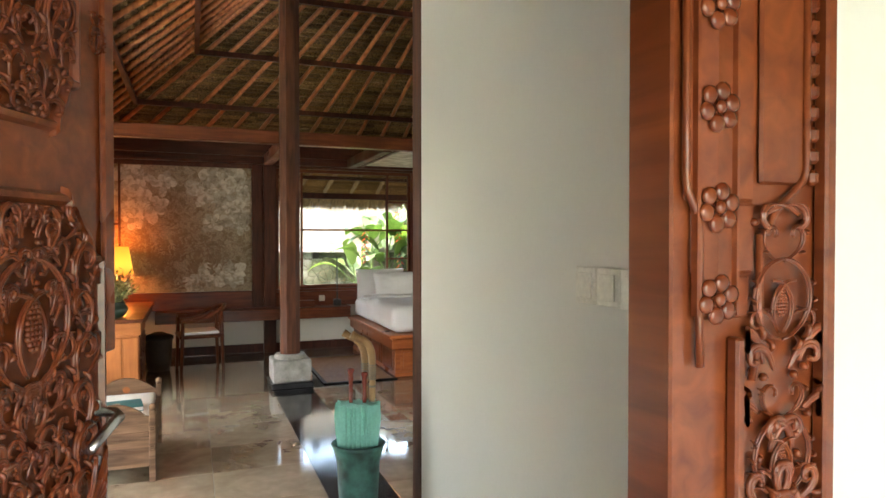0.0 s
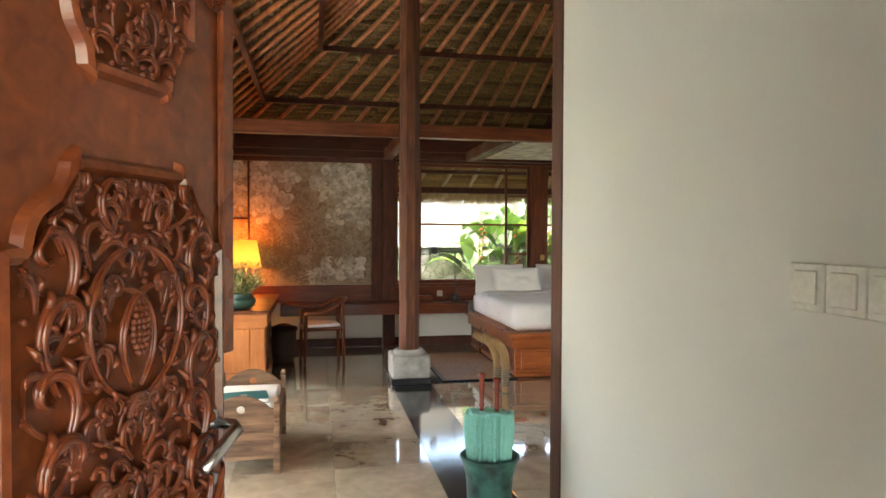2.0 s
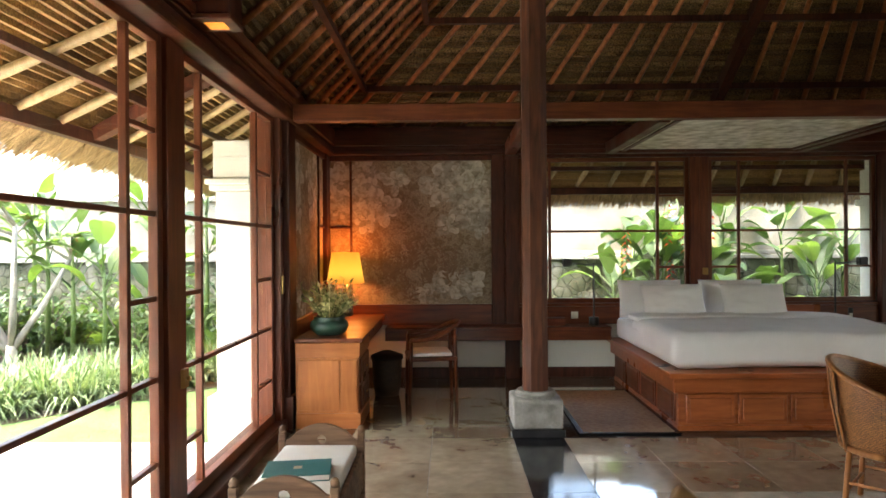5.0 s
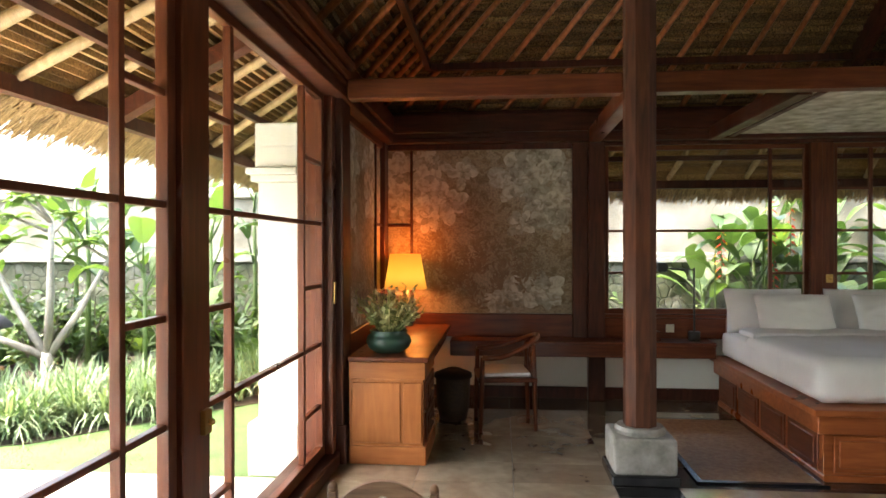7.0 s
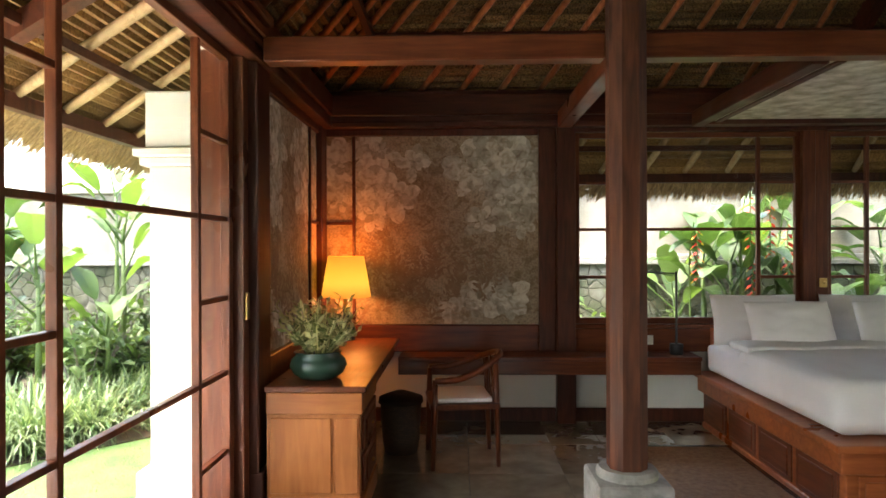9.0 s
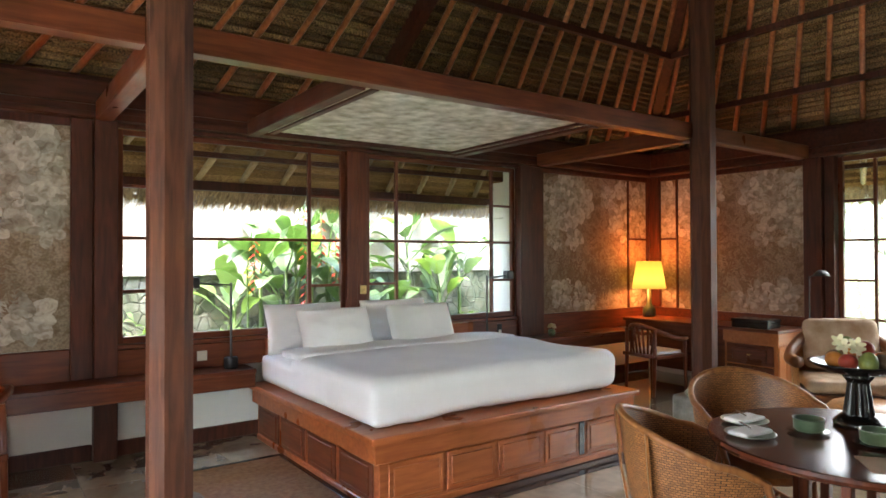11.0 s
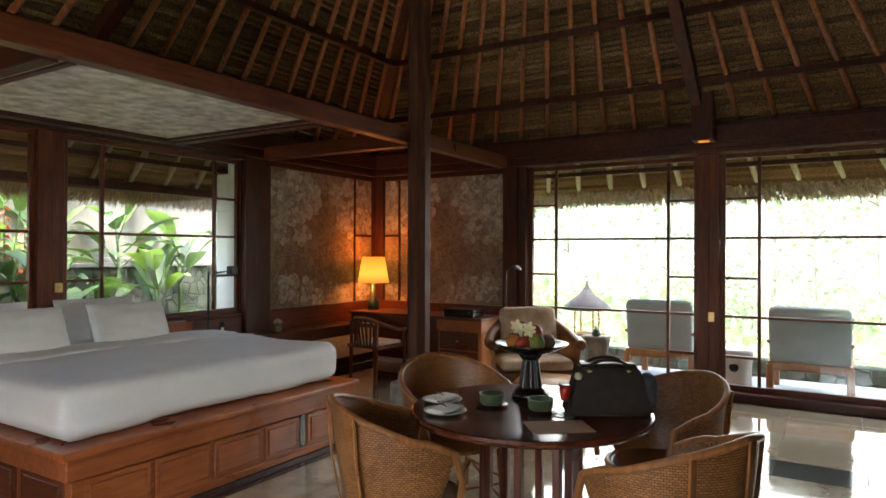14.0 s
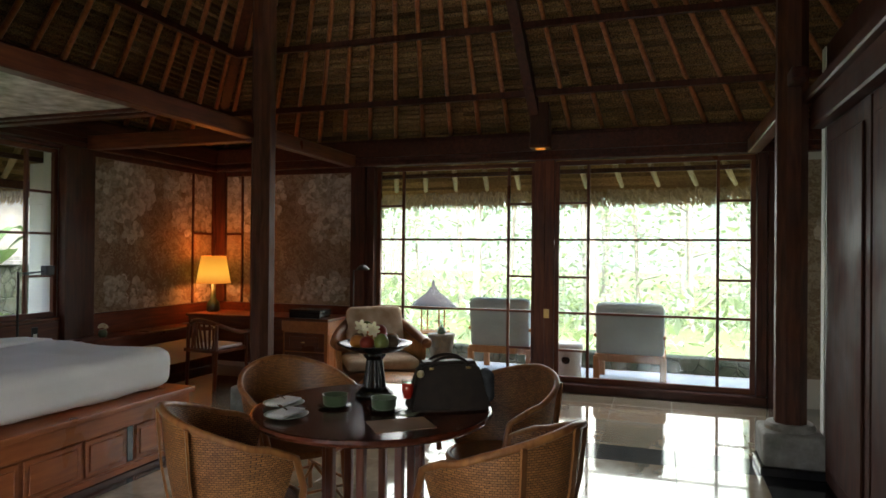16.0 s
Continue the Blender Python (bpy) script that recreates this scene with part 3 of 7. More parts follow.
part("door_jamb", block(EAST - 0.06, EAST + 0.2, 2.36, 2.455, 0.10, 2.6), DARK, door)
part("door_jamb", block(EAST - 0.06, EAST + 0.2, 6.725, 6.82, 0.10, 2.6), DARK, door)
lock(door, EAST - 0.045, 4.6, 0.86, "y")

# west garden doors
door = empty("door_2", pose(0, 0, 0), "glazed timber sliding doors to the garden", "door", kind="structure")
lights_of(door, [2.86, 3.20, 4.46, 4.80], 0.10, 2.60, WEST - 0.03, "y", 0.06, 0.05)
lights_of(door, [5.02, 5.33, 6.42, 6.86], 0.10, 2.60, WEST - 0.03, "y", 0.06, 0.05)
part("door_post", block(WEST - 0.06, WEST + 0.02, 4.80, 4.905, 0.10, 2.62), TEAK, door)
part("door_post", block(WEST - 0.06, WEST + 0.015, 4.907, 5.02, 0.10, 2.62), TEAK, door)
part("door_sill", block(WEST - 0.2, WEST + 0.08, 2.8, 6.95, 0.0, 0.098, 0.01), DARK_Y, door, "dark timber threshold")
part("door_jamb", block(WEST - 0.2, WEST + 0.05, 6.865, 6.95, 0.10, 2.62), TEAK, door)
part("door_jamb", block(WEST - 0.2, WEST + 0.05, 2.8, 2.855, 0.10, 2.62), TEAK, door)
lock(door, WEST + 0.025, 4.98, 0.83, "y")
part("latch", block(WEST + 0.051, WEST + 0.062, 6.88, 6.93, 1.14, 1.29), BRASS, door, "brass latch plate")


# ---------------------------------------------------------------- timber wall framing and paintings
def framing(name, boxes, mat=DARK):
    bm = bmesh.new()
    for b in boxes:
        box(bm, *b, 0.006)
    setting(name, bm, mat, "dark timber wall framing")


Y0, Y1 = NORTH - 0.05, NORTH + 0.028
framing("trim_north", [
    (WEST, WEST + 0.05, Y0, Y1, 0.86, 2.58), (1.29, 1.44, Y0, Y1, 0.6, 2.58), (1.442, 1.605, Y0 - 0.03, Y1, 0.0, 2.58),
    (5.735, 5.92, Y0 - 0.03, Y1, 0.0, 2.58), (5.922, 6.12, Y0, Y1, 0.6, 2.58), (8.06, EAST, Y0, Y1, 0.86, 2.58),
    (WEST + 0.05, 1.29, Y0 + 0.02, Y1, 2.52, 2.58), (6.12, 8.06, Y0 + 0.02, Y1, 2.52, 2.58), (1.605, 5.735, Y0 + 0.01, Y1, 2.542, 2.578)])
framing("trim_west", [
    (WEST - 0.028, WEST + 0.10, 6.955, 7.20, 0.0, 2.58), (WEST - 0.028, WEST + 0.05, 8.9, 9.05, 0.86, 2.58),
    (WEST - 0.028, WEST + 0.03, 7.20, 8.9, 2.52, 2.58), (WEST - 0.028, WEST + 0.12, 6.95, 7.21, 0.0, 0.28)])
framing("trim_east", [
    (EAST - 0.10, EAST + 0.028, 6.83, 7.02, 0.0, 2.58), (EAST - 0.05, EAST + 0.028, 8.9, 9.05, 0.86, 2.58),
    (EAST - 0.03, EAST + 0.028, 7.02, 8.9, 2.52, 2.58), (EAST - 0.10, EAST + 0.028, 2.1, 2.35, 0.0, 2.58)])
framing("trim_dado", [(WEST, 1.29, NORTH - 0.03, NORTH + 0.027, 0.62, 0.855), (1.606, 5.734, NORTH - 0.03, NORTH + 0.027, 0.62, 0.822),
                      (6.125, EAST, NORTH - 0.03, NORTH + 0.027, 0.62, 0.855),
                      (WEST - 0.027, WEST + 0.03, 7.2, NORTH - 0.031, 0.62, 0.855), (EAST - 0.03, EAST + 0.027, 7.02, NORTH - 0.031, 0.62, 0.855)], TEAK_X)
framing("baseboard", [(WEST, 1.44, NORTH + 0.005, NORTH + 0.027, 0, 0.12), (1.61, 5.73, NORTH + 0.005, NORTH + 0.027, 0, 0.12), (5.93, EAST, NORTH + 0.005, NORTH + 0.027, 0, 0.12)])


def petal_outline(length, width, n=10):
    left = [(length * k / n, width * math.sin(math.pi * min(1.0, (k + 0.4) / (n + 0.4)) ** 1.15) ** 0.6 * (1 + 0.1 * math.sin(k * 2.7))) for k in range(n + 1)]
    return left + [(x, -y) for x, y in reversed(left[1:-1])]


def blossom(bm, x, y, size, r, turn0=0.0, spread=2 * math.pi, count=9):
    """A full, many-petalled flower in overlapping rounds, with stray petals round it."""
    h = 0.0008 + r.random() * 0.0002
    for scale, cnt, off in ((1.0, count, 0.18), (0.78, count - 1, 0.1), (0.52, max(4, count - 3), 0.04), (0.3, 4, 0.0)):
        for k in range(cnt):
            if scale > 0.9 and r.random() < 0.25:
                continue
            a = turn0 + spread * (k + r.uniform(-0.35, 0.35)) / cnt + scale * 2
            ln = size * scale * r.uniform(0.6, 1.0) * 0.85
            ox, oy = x + math.cos(a) * size * off + r.uniform(-0.02, 0.02), y + math.sin(a) * size * off * 0.9 + r.uniform(-0.02, 0.02)
            wd = ln * r.uniform(0.26, 0.42)
            ca, sa = math.cos(a), math.sin(a)
            pts = [(ox + px * ca - py * sa, oy + px * sa + py * ca) for px, py in petal_outline(ln, wd)]
            h += 0.00022
            bm.faces.new([bm.verts.new((u, v, h)) for u, v in pts])


def mural(m, w, h, flowers, seed, bars):
    """A painted canvas w by h, facing the room, with pale flowers and dark foliage; bars: the strips of its frame."""
    r = random.Random(seed)
    root = empty("mural", m, "aged ochre painted canvas with pale flowers and brown foliage", "mural", "painted wall panels", "structure")
    part("canvas", slab([(0, 0), (w, 0), (w, h), (0, h)], -0.012, 0.0), MURAL, root)
    bm, ring_bm = bmesh.new(), bmesh.new()
    for x, y, size, n in flowers:
        blossom(bm, x, y, size, r, r.uniform(0, 6), count=n)
    for axis, lim, sign in ((0, 0.004, -1), (0, w - 0.004, 1), (1, 0.004, -1), (1, h - 0.004, 1)):
        co, no = [0, 0, 0], [0, 0, 0]
        co[axis], no[axis] = lim, sign
        bmesh.ops.bisect_plane(bm, geom=bm.verts[:] + bm.edges[:] + bm.faces[:], plane_co=co, plane_no=no, clear_outer=True)
    part("painted_flowers", bm, PETAL, root, "pale painted petals")
    for k in range(44):
        x, y = 0.28 + r.random() ** 1.4 * (w - 0.6), r.uniform(0.03, 0.55)
        a = math.pi / 2 + r.uniform(-0.5, 0.5)
        ln = r.uniform(0.25, 0.6)
        for j in range(9):
            t = j / 9
            bx, by = x + math.cos(a) * ln * t, y + math.sin(a) * ln * t
            for sgn in (-1, 1):
                b = a + sgn * r.uniform(0.5, 1.0)
                L = 0.1 * (1.1 - t) * r.uniform(0.6, 1.1)
                W = L * 0.16
                p = [(bx, by), (bx + math.cos(b) * L * 0.5 - math.sin(b) * W, by + math.sin(b) * L * 0.5 + math.cos(b) * W), (bx + math.cos(b) * L, by + math.sin(b) * L),
                     (bx + math.cos(b) * L * 0.5 + math.sin(b) * W, by + math.sin(b) * L * 0.5 - math.cos(b) * W)]
                if all(0.01 < u < w - 0.01 and 0.01 < v < h - 0.01 for u, v in p):
                    ring_bm.faces.new([ring_bm.verts.new((u, v, 0.0006 + (k * 18 + j * 2 + sgn) * 3e-6)) for u, v in p])
    part("painted_foliage", ring_bm, STEM_PAINT, root, "brown painted foliage")
    for x0, x1, y0, y1 in bars:
        part("strip", block(x0, x1, y0, y1, 0.001, 0.022, 0.003), DARK, root)


def upright(x, y, z, facing):
    return pose(x, y, z, 90, 0, {"south": 0, "east": 90, "west": -90}[facing])


FLOWERS = [(0.30, 1.30, 0.34, 9), (0.62, 1.15, 0.27, 8), (0.45, 1.52, 0.25, 8), (1.32, 1.36, 0.33, 9), (1.58, 1.12, 0.28, 9), (1.50, 1.52, 0.3, 9), (1.38, 0.92, 0.2, 7), (1.30, 0.2, 0.22, 8), (1.6, 0.24, 0.26, 9), (1.78, 1.42, 0.25, 7), (0.2, 0.1, 0.2, 6), (0.1, 1.42, 0.3, 8), (0.14, 1.08, 0.24, 7), (0.78, 1.42, 0.2, 7), (0.42, 0.98, 0.2, 6), (1.78, 1.12, 0.26, 8), (1.72, 0.88, 0.19, 7), (1.1, 0.1, 0.18, 6)]
mural(upright(WEST + 0.045, NORTH, 0.86, "south"), 1.88, 1.66, FLOWERS, 3, [(0.235, 0.262, 0, 1.66), (0, 0.235, 0.88, 0.905)])
EAST_FLOWERS = [(1.94 - x, y, s, n) for x, y, s, n in FLOWERS]
mural(upright(6.12, NORTH, 0.86, "south"), 1.94, 1.66, EAST_FLOWERS, 8, [(1.55, 1.577, 0, 1.66), (1.577, 1.94, 0.88, 0.905)])
mural(upright(WEST, 7.2, 0.86, "east"), 1.70, 1.66, [(1.7 - x * 0.9, y, s, n) for x, y, s, n in FLOWERS], 5, [(1.4, 1.427, 0, 1.66), (1.427, 1.7, 0.88, 0.905)])
mural(upright(EAST, 8.9, 0.86, "west"), 1.88, 1.66, [(x, y, s, n) for x, y, s, n in FLOWERS], 9, [(0.235, 0.262, 0, 1.66), (0, 0.235, 0.88, 0.905)])
mural(upright(EAST, 2.1, 0.3, "west"), 1.4, 2.2, [(0.4, 1.6, 0.3, 8), (0.9, 1.2, 0.3, 8)], 12, [])


# ---------------------------------------------------------------- more materials
def weave_material(name, dark, light, size=70.0, rough=0.4):
    m, nt, b = shader(name, rough)
    br = nt.nodes.new("ShaderNodeTexBrick")
    br.inputs["Scale"].default_value = size
    br.inputs["Mortar Size"].default_value = 0.06
    br.inputs["Brick Width"].default_value = 1.0
    br.inputs["Row Height"].default_value = 0.5
    br.inputs["Color1"].default_value = (*light, 1)
    br.inputs["Color2"].default_value = (*tuple(0.6 * c for c in light), 1)
    br.inputs["Mortar"].default_value = (*dark, 1)
    tc = nt.nodes.new("ShaderNodeTexCoord")
    nt.links.new(tc.outputs["UV"], br.inputs["Vector"])
    n = nd(nt, "ShaderNodeTexNoise", scale=5, detail=4)
    nt.links.new(tc.outputs["Object"], n.inputs["Vector"])
    r = ramp(nt, n.outputs[0], [(0.3, (0.65, 0.62, 0.6)), (0.7, (1.1, 1.1, 1.08))])
    nt.links.new(mix(nt, br.outputs["Color"], r.outputs[0], 1.0, "MULTIPLY"), b.inputs["Base Color"])
    bump(nt, b, br.outputs["Fac"], -0.9, 0.004)
    return m


RATTAN = weave_material("woven_rattan", (0.07, 0.027, 0.01), (0.5, 0.215, 0.068), 50)
WICKER = weave_material("honey_wicker", (0.2, 0.075, 0.022), (0.72, 0.34, 0.1), 45)
RATTAN_POLE = wood("rattan_pole", (0.26, 0.1, 0.032), (0.46, 0.2, 0.065), 0.32)
MAT_WEAVE = mottled("woven_floor_mat", (0.27, 0.15, 0.07), (0.4, 0.235, 0.115), 30, 0.75, 0.5, 260)
BASKET_WEAVE = weave_material("woven_basket", (0.03, 0.018, 0.01), (0.11, 0.062, 0.032), 40, 0.6)
TABLE_WOOD = wood("dark_red_table_wood", (0.085, 0.022, 0.011), (0.15, 0.042, 0.02), 0.2, axis=0, coat=0.4)
GREEN_GLAZE = mottled("dark_green_glaze", (0.018, 0.045, 0.03), (0.035, 0.075, 0.05), 6, 0.35, 0.1, 40)
PALE_CELADON = mottled("pale_celadon_glaze", (0.3, 0.34, 0.26), (0.4, 0.44, 0.35), 8, 0.3, 0.1, 60)
CELADON = mottled("celadon_glaze", (0.09, 0.13, 0.07), (0.14, 0.18, 0.1), 8, 0.3, 0.1, 60)
BLACK_LACQUER = mottled("black_lacquer", (0.008, 0.007, 0.006), (0.018, 0.015, 0.012), 6, 0.2, 0.05, 80)
PATINA = mottled("verdigris_pot", (0.012, 0.03, 0.026), (0.05, 0.16, 0.135), 16, 0.5, 0.5, 40)
MINT = mottled("mint_umbrella_cloth", (0.2, 0.5, 0.42), (0.29, 0.61, 0.53), 9, 0.6, 0.3, 90)
LEATHER = mottled("brown_monogram_leather", (0.014, 0.009, 0.006), (0.032, 0.02, 0.013), 18, 0.45, 0.2, 120)
CHARCOAL_FUR = mottled("charcoal_cloth", (0.025, 0.025, 0.028), (0.07, 0.07, 0.075), 20, 0.9, 0.8, 90)
PAPER = mottled("tan_card", (0.42, 0.28, 0.17), (0.5, 0.34, 0.22), 5, 0.8, 0.05, 200)
GREY_CUSHION = mottled("blue_grey_cushion", (0.34, 0.39, 0.38), (0.42, 0.47, 0.46), 4, 0.9, 0.15, 200)
TERRACE_TEAK = wood("terrace_teak", (0.36, 0.15, 0.055), (0.52, 0.25, 0.1), 0.5)
GRASS = mottled("lawn_green", (0.045, 0.09, 0.018), (0.09, 0.15, 0.035), 5, 0.9, 0.8, 60, depth=0.02)
SOIL = mottled("dark_soil", (0.035, 0.022, 0.014), (0.08, 0.05, 0.03), 6, 0.95, 0.8, 30, depth=0.02)
PAVING = mottled("pale_paving", (0.52, 0.5, 0.45), (0.64, 0.62, 0.56), 3, 0.6, 0.1, 60)
PALE_BARK = mottled("silver_bark", (0.2, 0.18, 0.14), (0.34, 0.31, 0.26), 10, 0.85, 0.5, 40, depth=0.01)
BARK = mottled("pale_bark", (0.1, 0.085, 0.06), (0.2, 0.175, 0.135), 10, 0.85, 0.6, 40, depth=0.01)
FOREST_GROUND = mottled("forest_floor", (0.06, 0.09, 0.03), (0.12, 0.15, 0.06), 0.4, 0.95, 0.4, 8)
RED_PLASTIC = mottled("red_juice", (0.5, 0.02, 0.012), (0.6, 0.035, 0.02), 6, 0.15, 0.0, 20)
CLEAR = glass_material("drinking_glass", (0.93, 0.95, 0.93))


def rubble_material():
    m, nt, b = shader("rubble_stone", 0.9)
    v = coords(nt)
    vo = nt.nodes.new("ShaderNodeTexVoronoi")
    vo.feature = "DISTANCE_TO_EDGE"
    vo.inputs["Scale"].default_value = 6.0
    n = nd(nt, "ShaderNodeTexNoise", scale=3, detail=7)
    nt.links.new(v, vo.inputs["Vector"])
    nt.links.new(v, n.inputs["Vector"])
    c = ramp(nt, n.outputs[0], [(0.3, (0.03, 0.042, 0.016)), (0.5, (0.085, 0.088, 0.052)), (0.7, (0.19, 0.18, 0.145))])
    j = ramp(nt, vo.outputs["Distance"], [(0.0, (0.45, 0.42, 0.38)), (0.07, (1, 1, 1))])
    nt.links.new(mix(nt, c.outputs[0], j.outputs[0], 1.0, "MULTIPLY"), b.inputs["Base Color"])
    bump(nt, b, j.outputs[0], 0.8, 0.03)
    return m


RUBBLE = rubble_material()


def leaf_material(name, c1, c2, through=0.35):
    m, nt, b = shader(name, 0.5)
    ge = nt.nodes.new("ShaderNodeNewGeometry")
    r = ramp(nt, ge.outputs["Random Per Island"], [(0.0, c1), (1.0, c2)])
    nt.links.new(r.outputs[0], b.inputs["Base Color"])
    out = nt.nodes["Material Output"]
    tl = nt.nodes.new("ShaderNodeBsdfTranslucent")
    mulc = mix(nt, r.outputs[0], (1.3, 1.4, 0.6), 1.0, "MULTIPLY")
    nt.links.new(mulc, tl.inputs[0])
    mx = nt.nodes.new("ShaderNodeMixShader")
    mx.inputs[0].default_value = through
    nt.links.new(b.outputs[0], mx.inputs[1])
    nt.links.new(tl.outputs[0], mx.inputs[2])
    nt.links.new(mx.outputs[0], out.inputs[0])
    return m


LEAF = leaf_material("broad_leaf", (0.03, 0.065, 0.02), (0.08, 0.125, 0.04), 0.25)
LEAF_LIGHT = leaf_material("young_leaf", (0.065, 0.12, 0.028), (0.14, 0.195, 0.058), 0.34)
BLADE = leaf_material("mondo_blade", (0.045, 0.1, 0.025), (0.3, 0.36, 0.2), 0.2)
# Far foliage: haze is mixed into this greyed leaf colour.
HAZED_LEAF = leaf_material("hazed_forest_leaf", (0.19, 0.235, 0.18), (0.28, 0.33, 0.26))
HELICONIA = leaf_material("heliconia_red", (0.5, 0.016, 0.014), (0.62, 0.06, 0.02), 0.2)
YELLOW_TIP = leaf_material("heliconia_yellow", (0.6, 0.4, 0.03), (0.68, 0.5, 0.06), 0.2)
SPRIG = leaf_material("variegated_sprig", (0.16, 0.2, 0.06), (0.66, 0.62, 0.34), 0.25)
PETAL_WHITE = leaf_material("white_petal", (0.7, 0.62, 0.5), (0.8, 0.76, 0.68), 0.3)


def shade_material():
    """A lit paper shade: the bulb inside shows through it."""
    m = bpy.data.materials.new("lit_paper_shade")
    m.use_nodes = True
    nt = m.node_tree
    b = nt.nodes["Principled BSDF"]
    b.inputs["Base Color"].default_value = (0.6, 0.27, 0.06, 1)
    b.inputs["Roughness"].default_value = 0.9
    g = nd(nt, "ShaderNodeTexCoord")
    xyz = nd(nt, "ShaderNodeSeparateXYZ")
    nt.links.new(g.outputs["Generated"], xyz.inputs[0])
    warm = ramp(nt, xyz.outputs[2], [(0.0, (0.8, 0.22, 0.022)), (0.35, (1.0, 0.5, 0.05)), (0.6, (1.0, 0.43, 0.035)), (1.0, (0.78, 0.25, 0.02))])
    nt.links.new(warm.outputs[0], b.inputs["Emission Color"])
    b.inputs["Emission Strength"].default_value = SHADE_GLOW
    return m


SHADE = shade_material()
BULB, _nt, _b = shader("bulb_glow", 0.5)
_b.inputs["Emission Color"].default_value = (1.0, 0.7, 0.32, 1)
_b.inputs["Emission Strength"].default_value = SHADE_GLOW * 3


def uv_shell(bm, rows):
    """Faces over a grid of points, with metre UVs for woven materials."""
    layer = bm.loops.layers.uv.verify()
    vs = [[bm.verts.new(p) for p, _ in row] for row in rows]
    for i in range(len(rows) - 1):
        for j in range(len(rows[0]) - 1):
            f = bm.faces.new((vs[i][j], vs[i][j + 1], vs[i + 1][j + 1], vs[i + 1][j]))
            for lp, (a, b) in zip(f.loops, ((i, j), (i, j + 1), (i + 1, j + 1), (i + 1, j))):
                lp[layer].uv = rows[a][b][1]
    return bm


def ball(bm, x, y, z, r, n=10, sx=1, sy=1, sz=1):
    m = max(4, n // 2)
    top = bm.verts.new((x, y, z + r * sz))
    low = bm.verts.new((x, y, z - r * sz))
    rings = []
    for i in range(1, m):
        b = math.pi * i / m
        rings.append([bm.verts.new((x + r * sx * math.sin(b) * math.cos(2 * math.pi * k / n), y + r * sy * math.sin(b) * math.sin(2 * math.pi * k / n), z + r * sz * math.cos(b))) for k in range(n)])
    for k in range(n):
        bm.faces.new((top, rings[0][k], rings[0][(k + 1) % n]))
        bm.faces.new((low, rings[-1][(k + 1) % n], rings[-1][k]))
    for p, q in zip(rings, rings[1:]):
        for k in range(n):
            bm.faces.new((p[k], q[k], q[(k + 1) % n], p[(k + 1) % n]))
    return bm


# ---------------------------------------------------------------- entrance door
def scroll(bm, x, y, r, start, turns, hand, thick=0.008, lift=0.006):
    pts, rad = [], []
    n = int(12 * turns) + 3
    for k in range(n):
        t = k / (n - 1)
        a = start + hand * t * turns * 2 * math.pi
        rr = r * (1 - 0.88 * t)
        pts.append((x + math.cos(a) * rr, y + math.sin(a) * rr, lift + 0.008 * t))
        rad.append(thick * (0.45 + 0.75 * math.sin(math.pi * min(1, 0.15 + t * 0.75))))
    tube(pts, rad, 6, bm)
    e = pts[-1]
    ball(bm, e[0], e[1], e[2] + 0.002, thick * 1.05, 7)


def frond(bm, x, y, a, ln, curl, thick=0.009, lift=0.004):
    pts, rad = [], []
    for k in range(9):
        t = k / 8
        aa = a + curl * t
        x, y = x + math.cos(aa) * ln / 8, y + math.sin(aa) * ln / 8
        pts.append((x, y, lift + 0.01 * math.sin(math.pi * t)))
        rad.append(thick * (0.35 + math.sin(math.pi * (0.12 + 0.8 * t))) * 0.8)
    tube(pts, rad, 6, bm)


def strand(bm, x, y, a, ln, turn, width, lift=0.004, ridges=3, lobes=0, taken=None, bent=2.0):
    """A fluted leaf strand that winds up into a curl with a bead at its end."""
    n = max(10, int(abs(turn) * 3.2) + 6)
    path = []
    for k in range(n + 1):
        t = k / n
        aa = a + turn * t ** bent
        path.append((x, y, aa, t))
        x, y = x + math.cos(aa) * ln / n * (1.25 - 0.5 * t), y + math.sin(aa) * ln / n * (1.25 - 0.5 * t)
    for j in range(ridges):
        o = (j - (ridges - 1) / 2) * 2 / max(1, ridges)
        pts, rad = [], []
        for px, py, aa, t in path:
            f = (math.sin(math.pi * (0.1 + 0.76 * t)) ** 0.7)
            pts.append((px - math.sin(aa) * o * width * f * 0.62, py + math.cos(aa) * o * width * f * 0.62, lift + (0.006 + 0.45 * width * f) * (1 - 0.45 * abs(o)) + 0.004 * t))
            rad.append(max(0.0012, width * f * (0.52 if ridges > 1 else 0.6)))
        tube(pts, rad, 5, bm)
    ex, ey = path[-1][0], path[-1][1]
    ball(bm, ex, ey, lift + 0.009, width * 0.6, 6)
    for k in range(lobes):
        px, py, aa, t = path[int(n * (0.25 + 0.5 * k / max(1, lobes)))]
        sg = -1 if turn > 0 else 1
        frond(bm, px, py, aa + sg * 1.0, width * 2.6, -sg * 0.9, width * 0.5, lift + 0.003)
    if taken is not None:
        for px, py, aa, t in path:
            for dx in (-1, 0, 1):
                taken.add((round((px - math.sin(aa) * dx * width) / 0.016), round((py + math.cos(aa) * dx * width) / 0.016)))


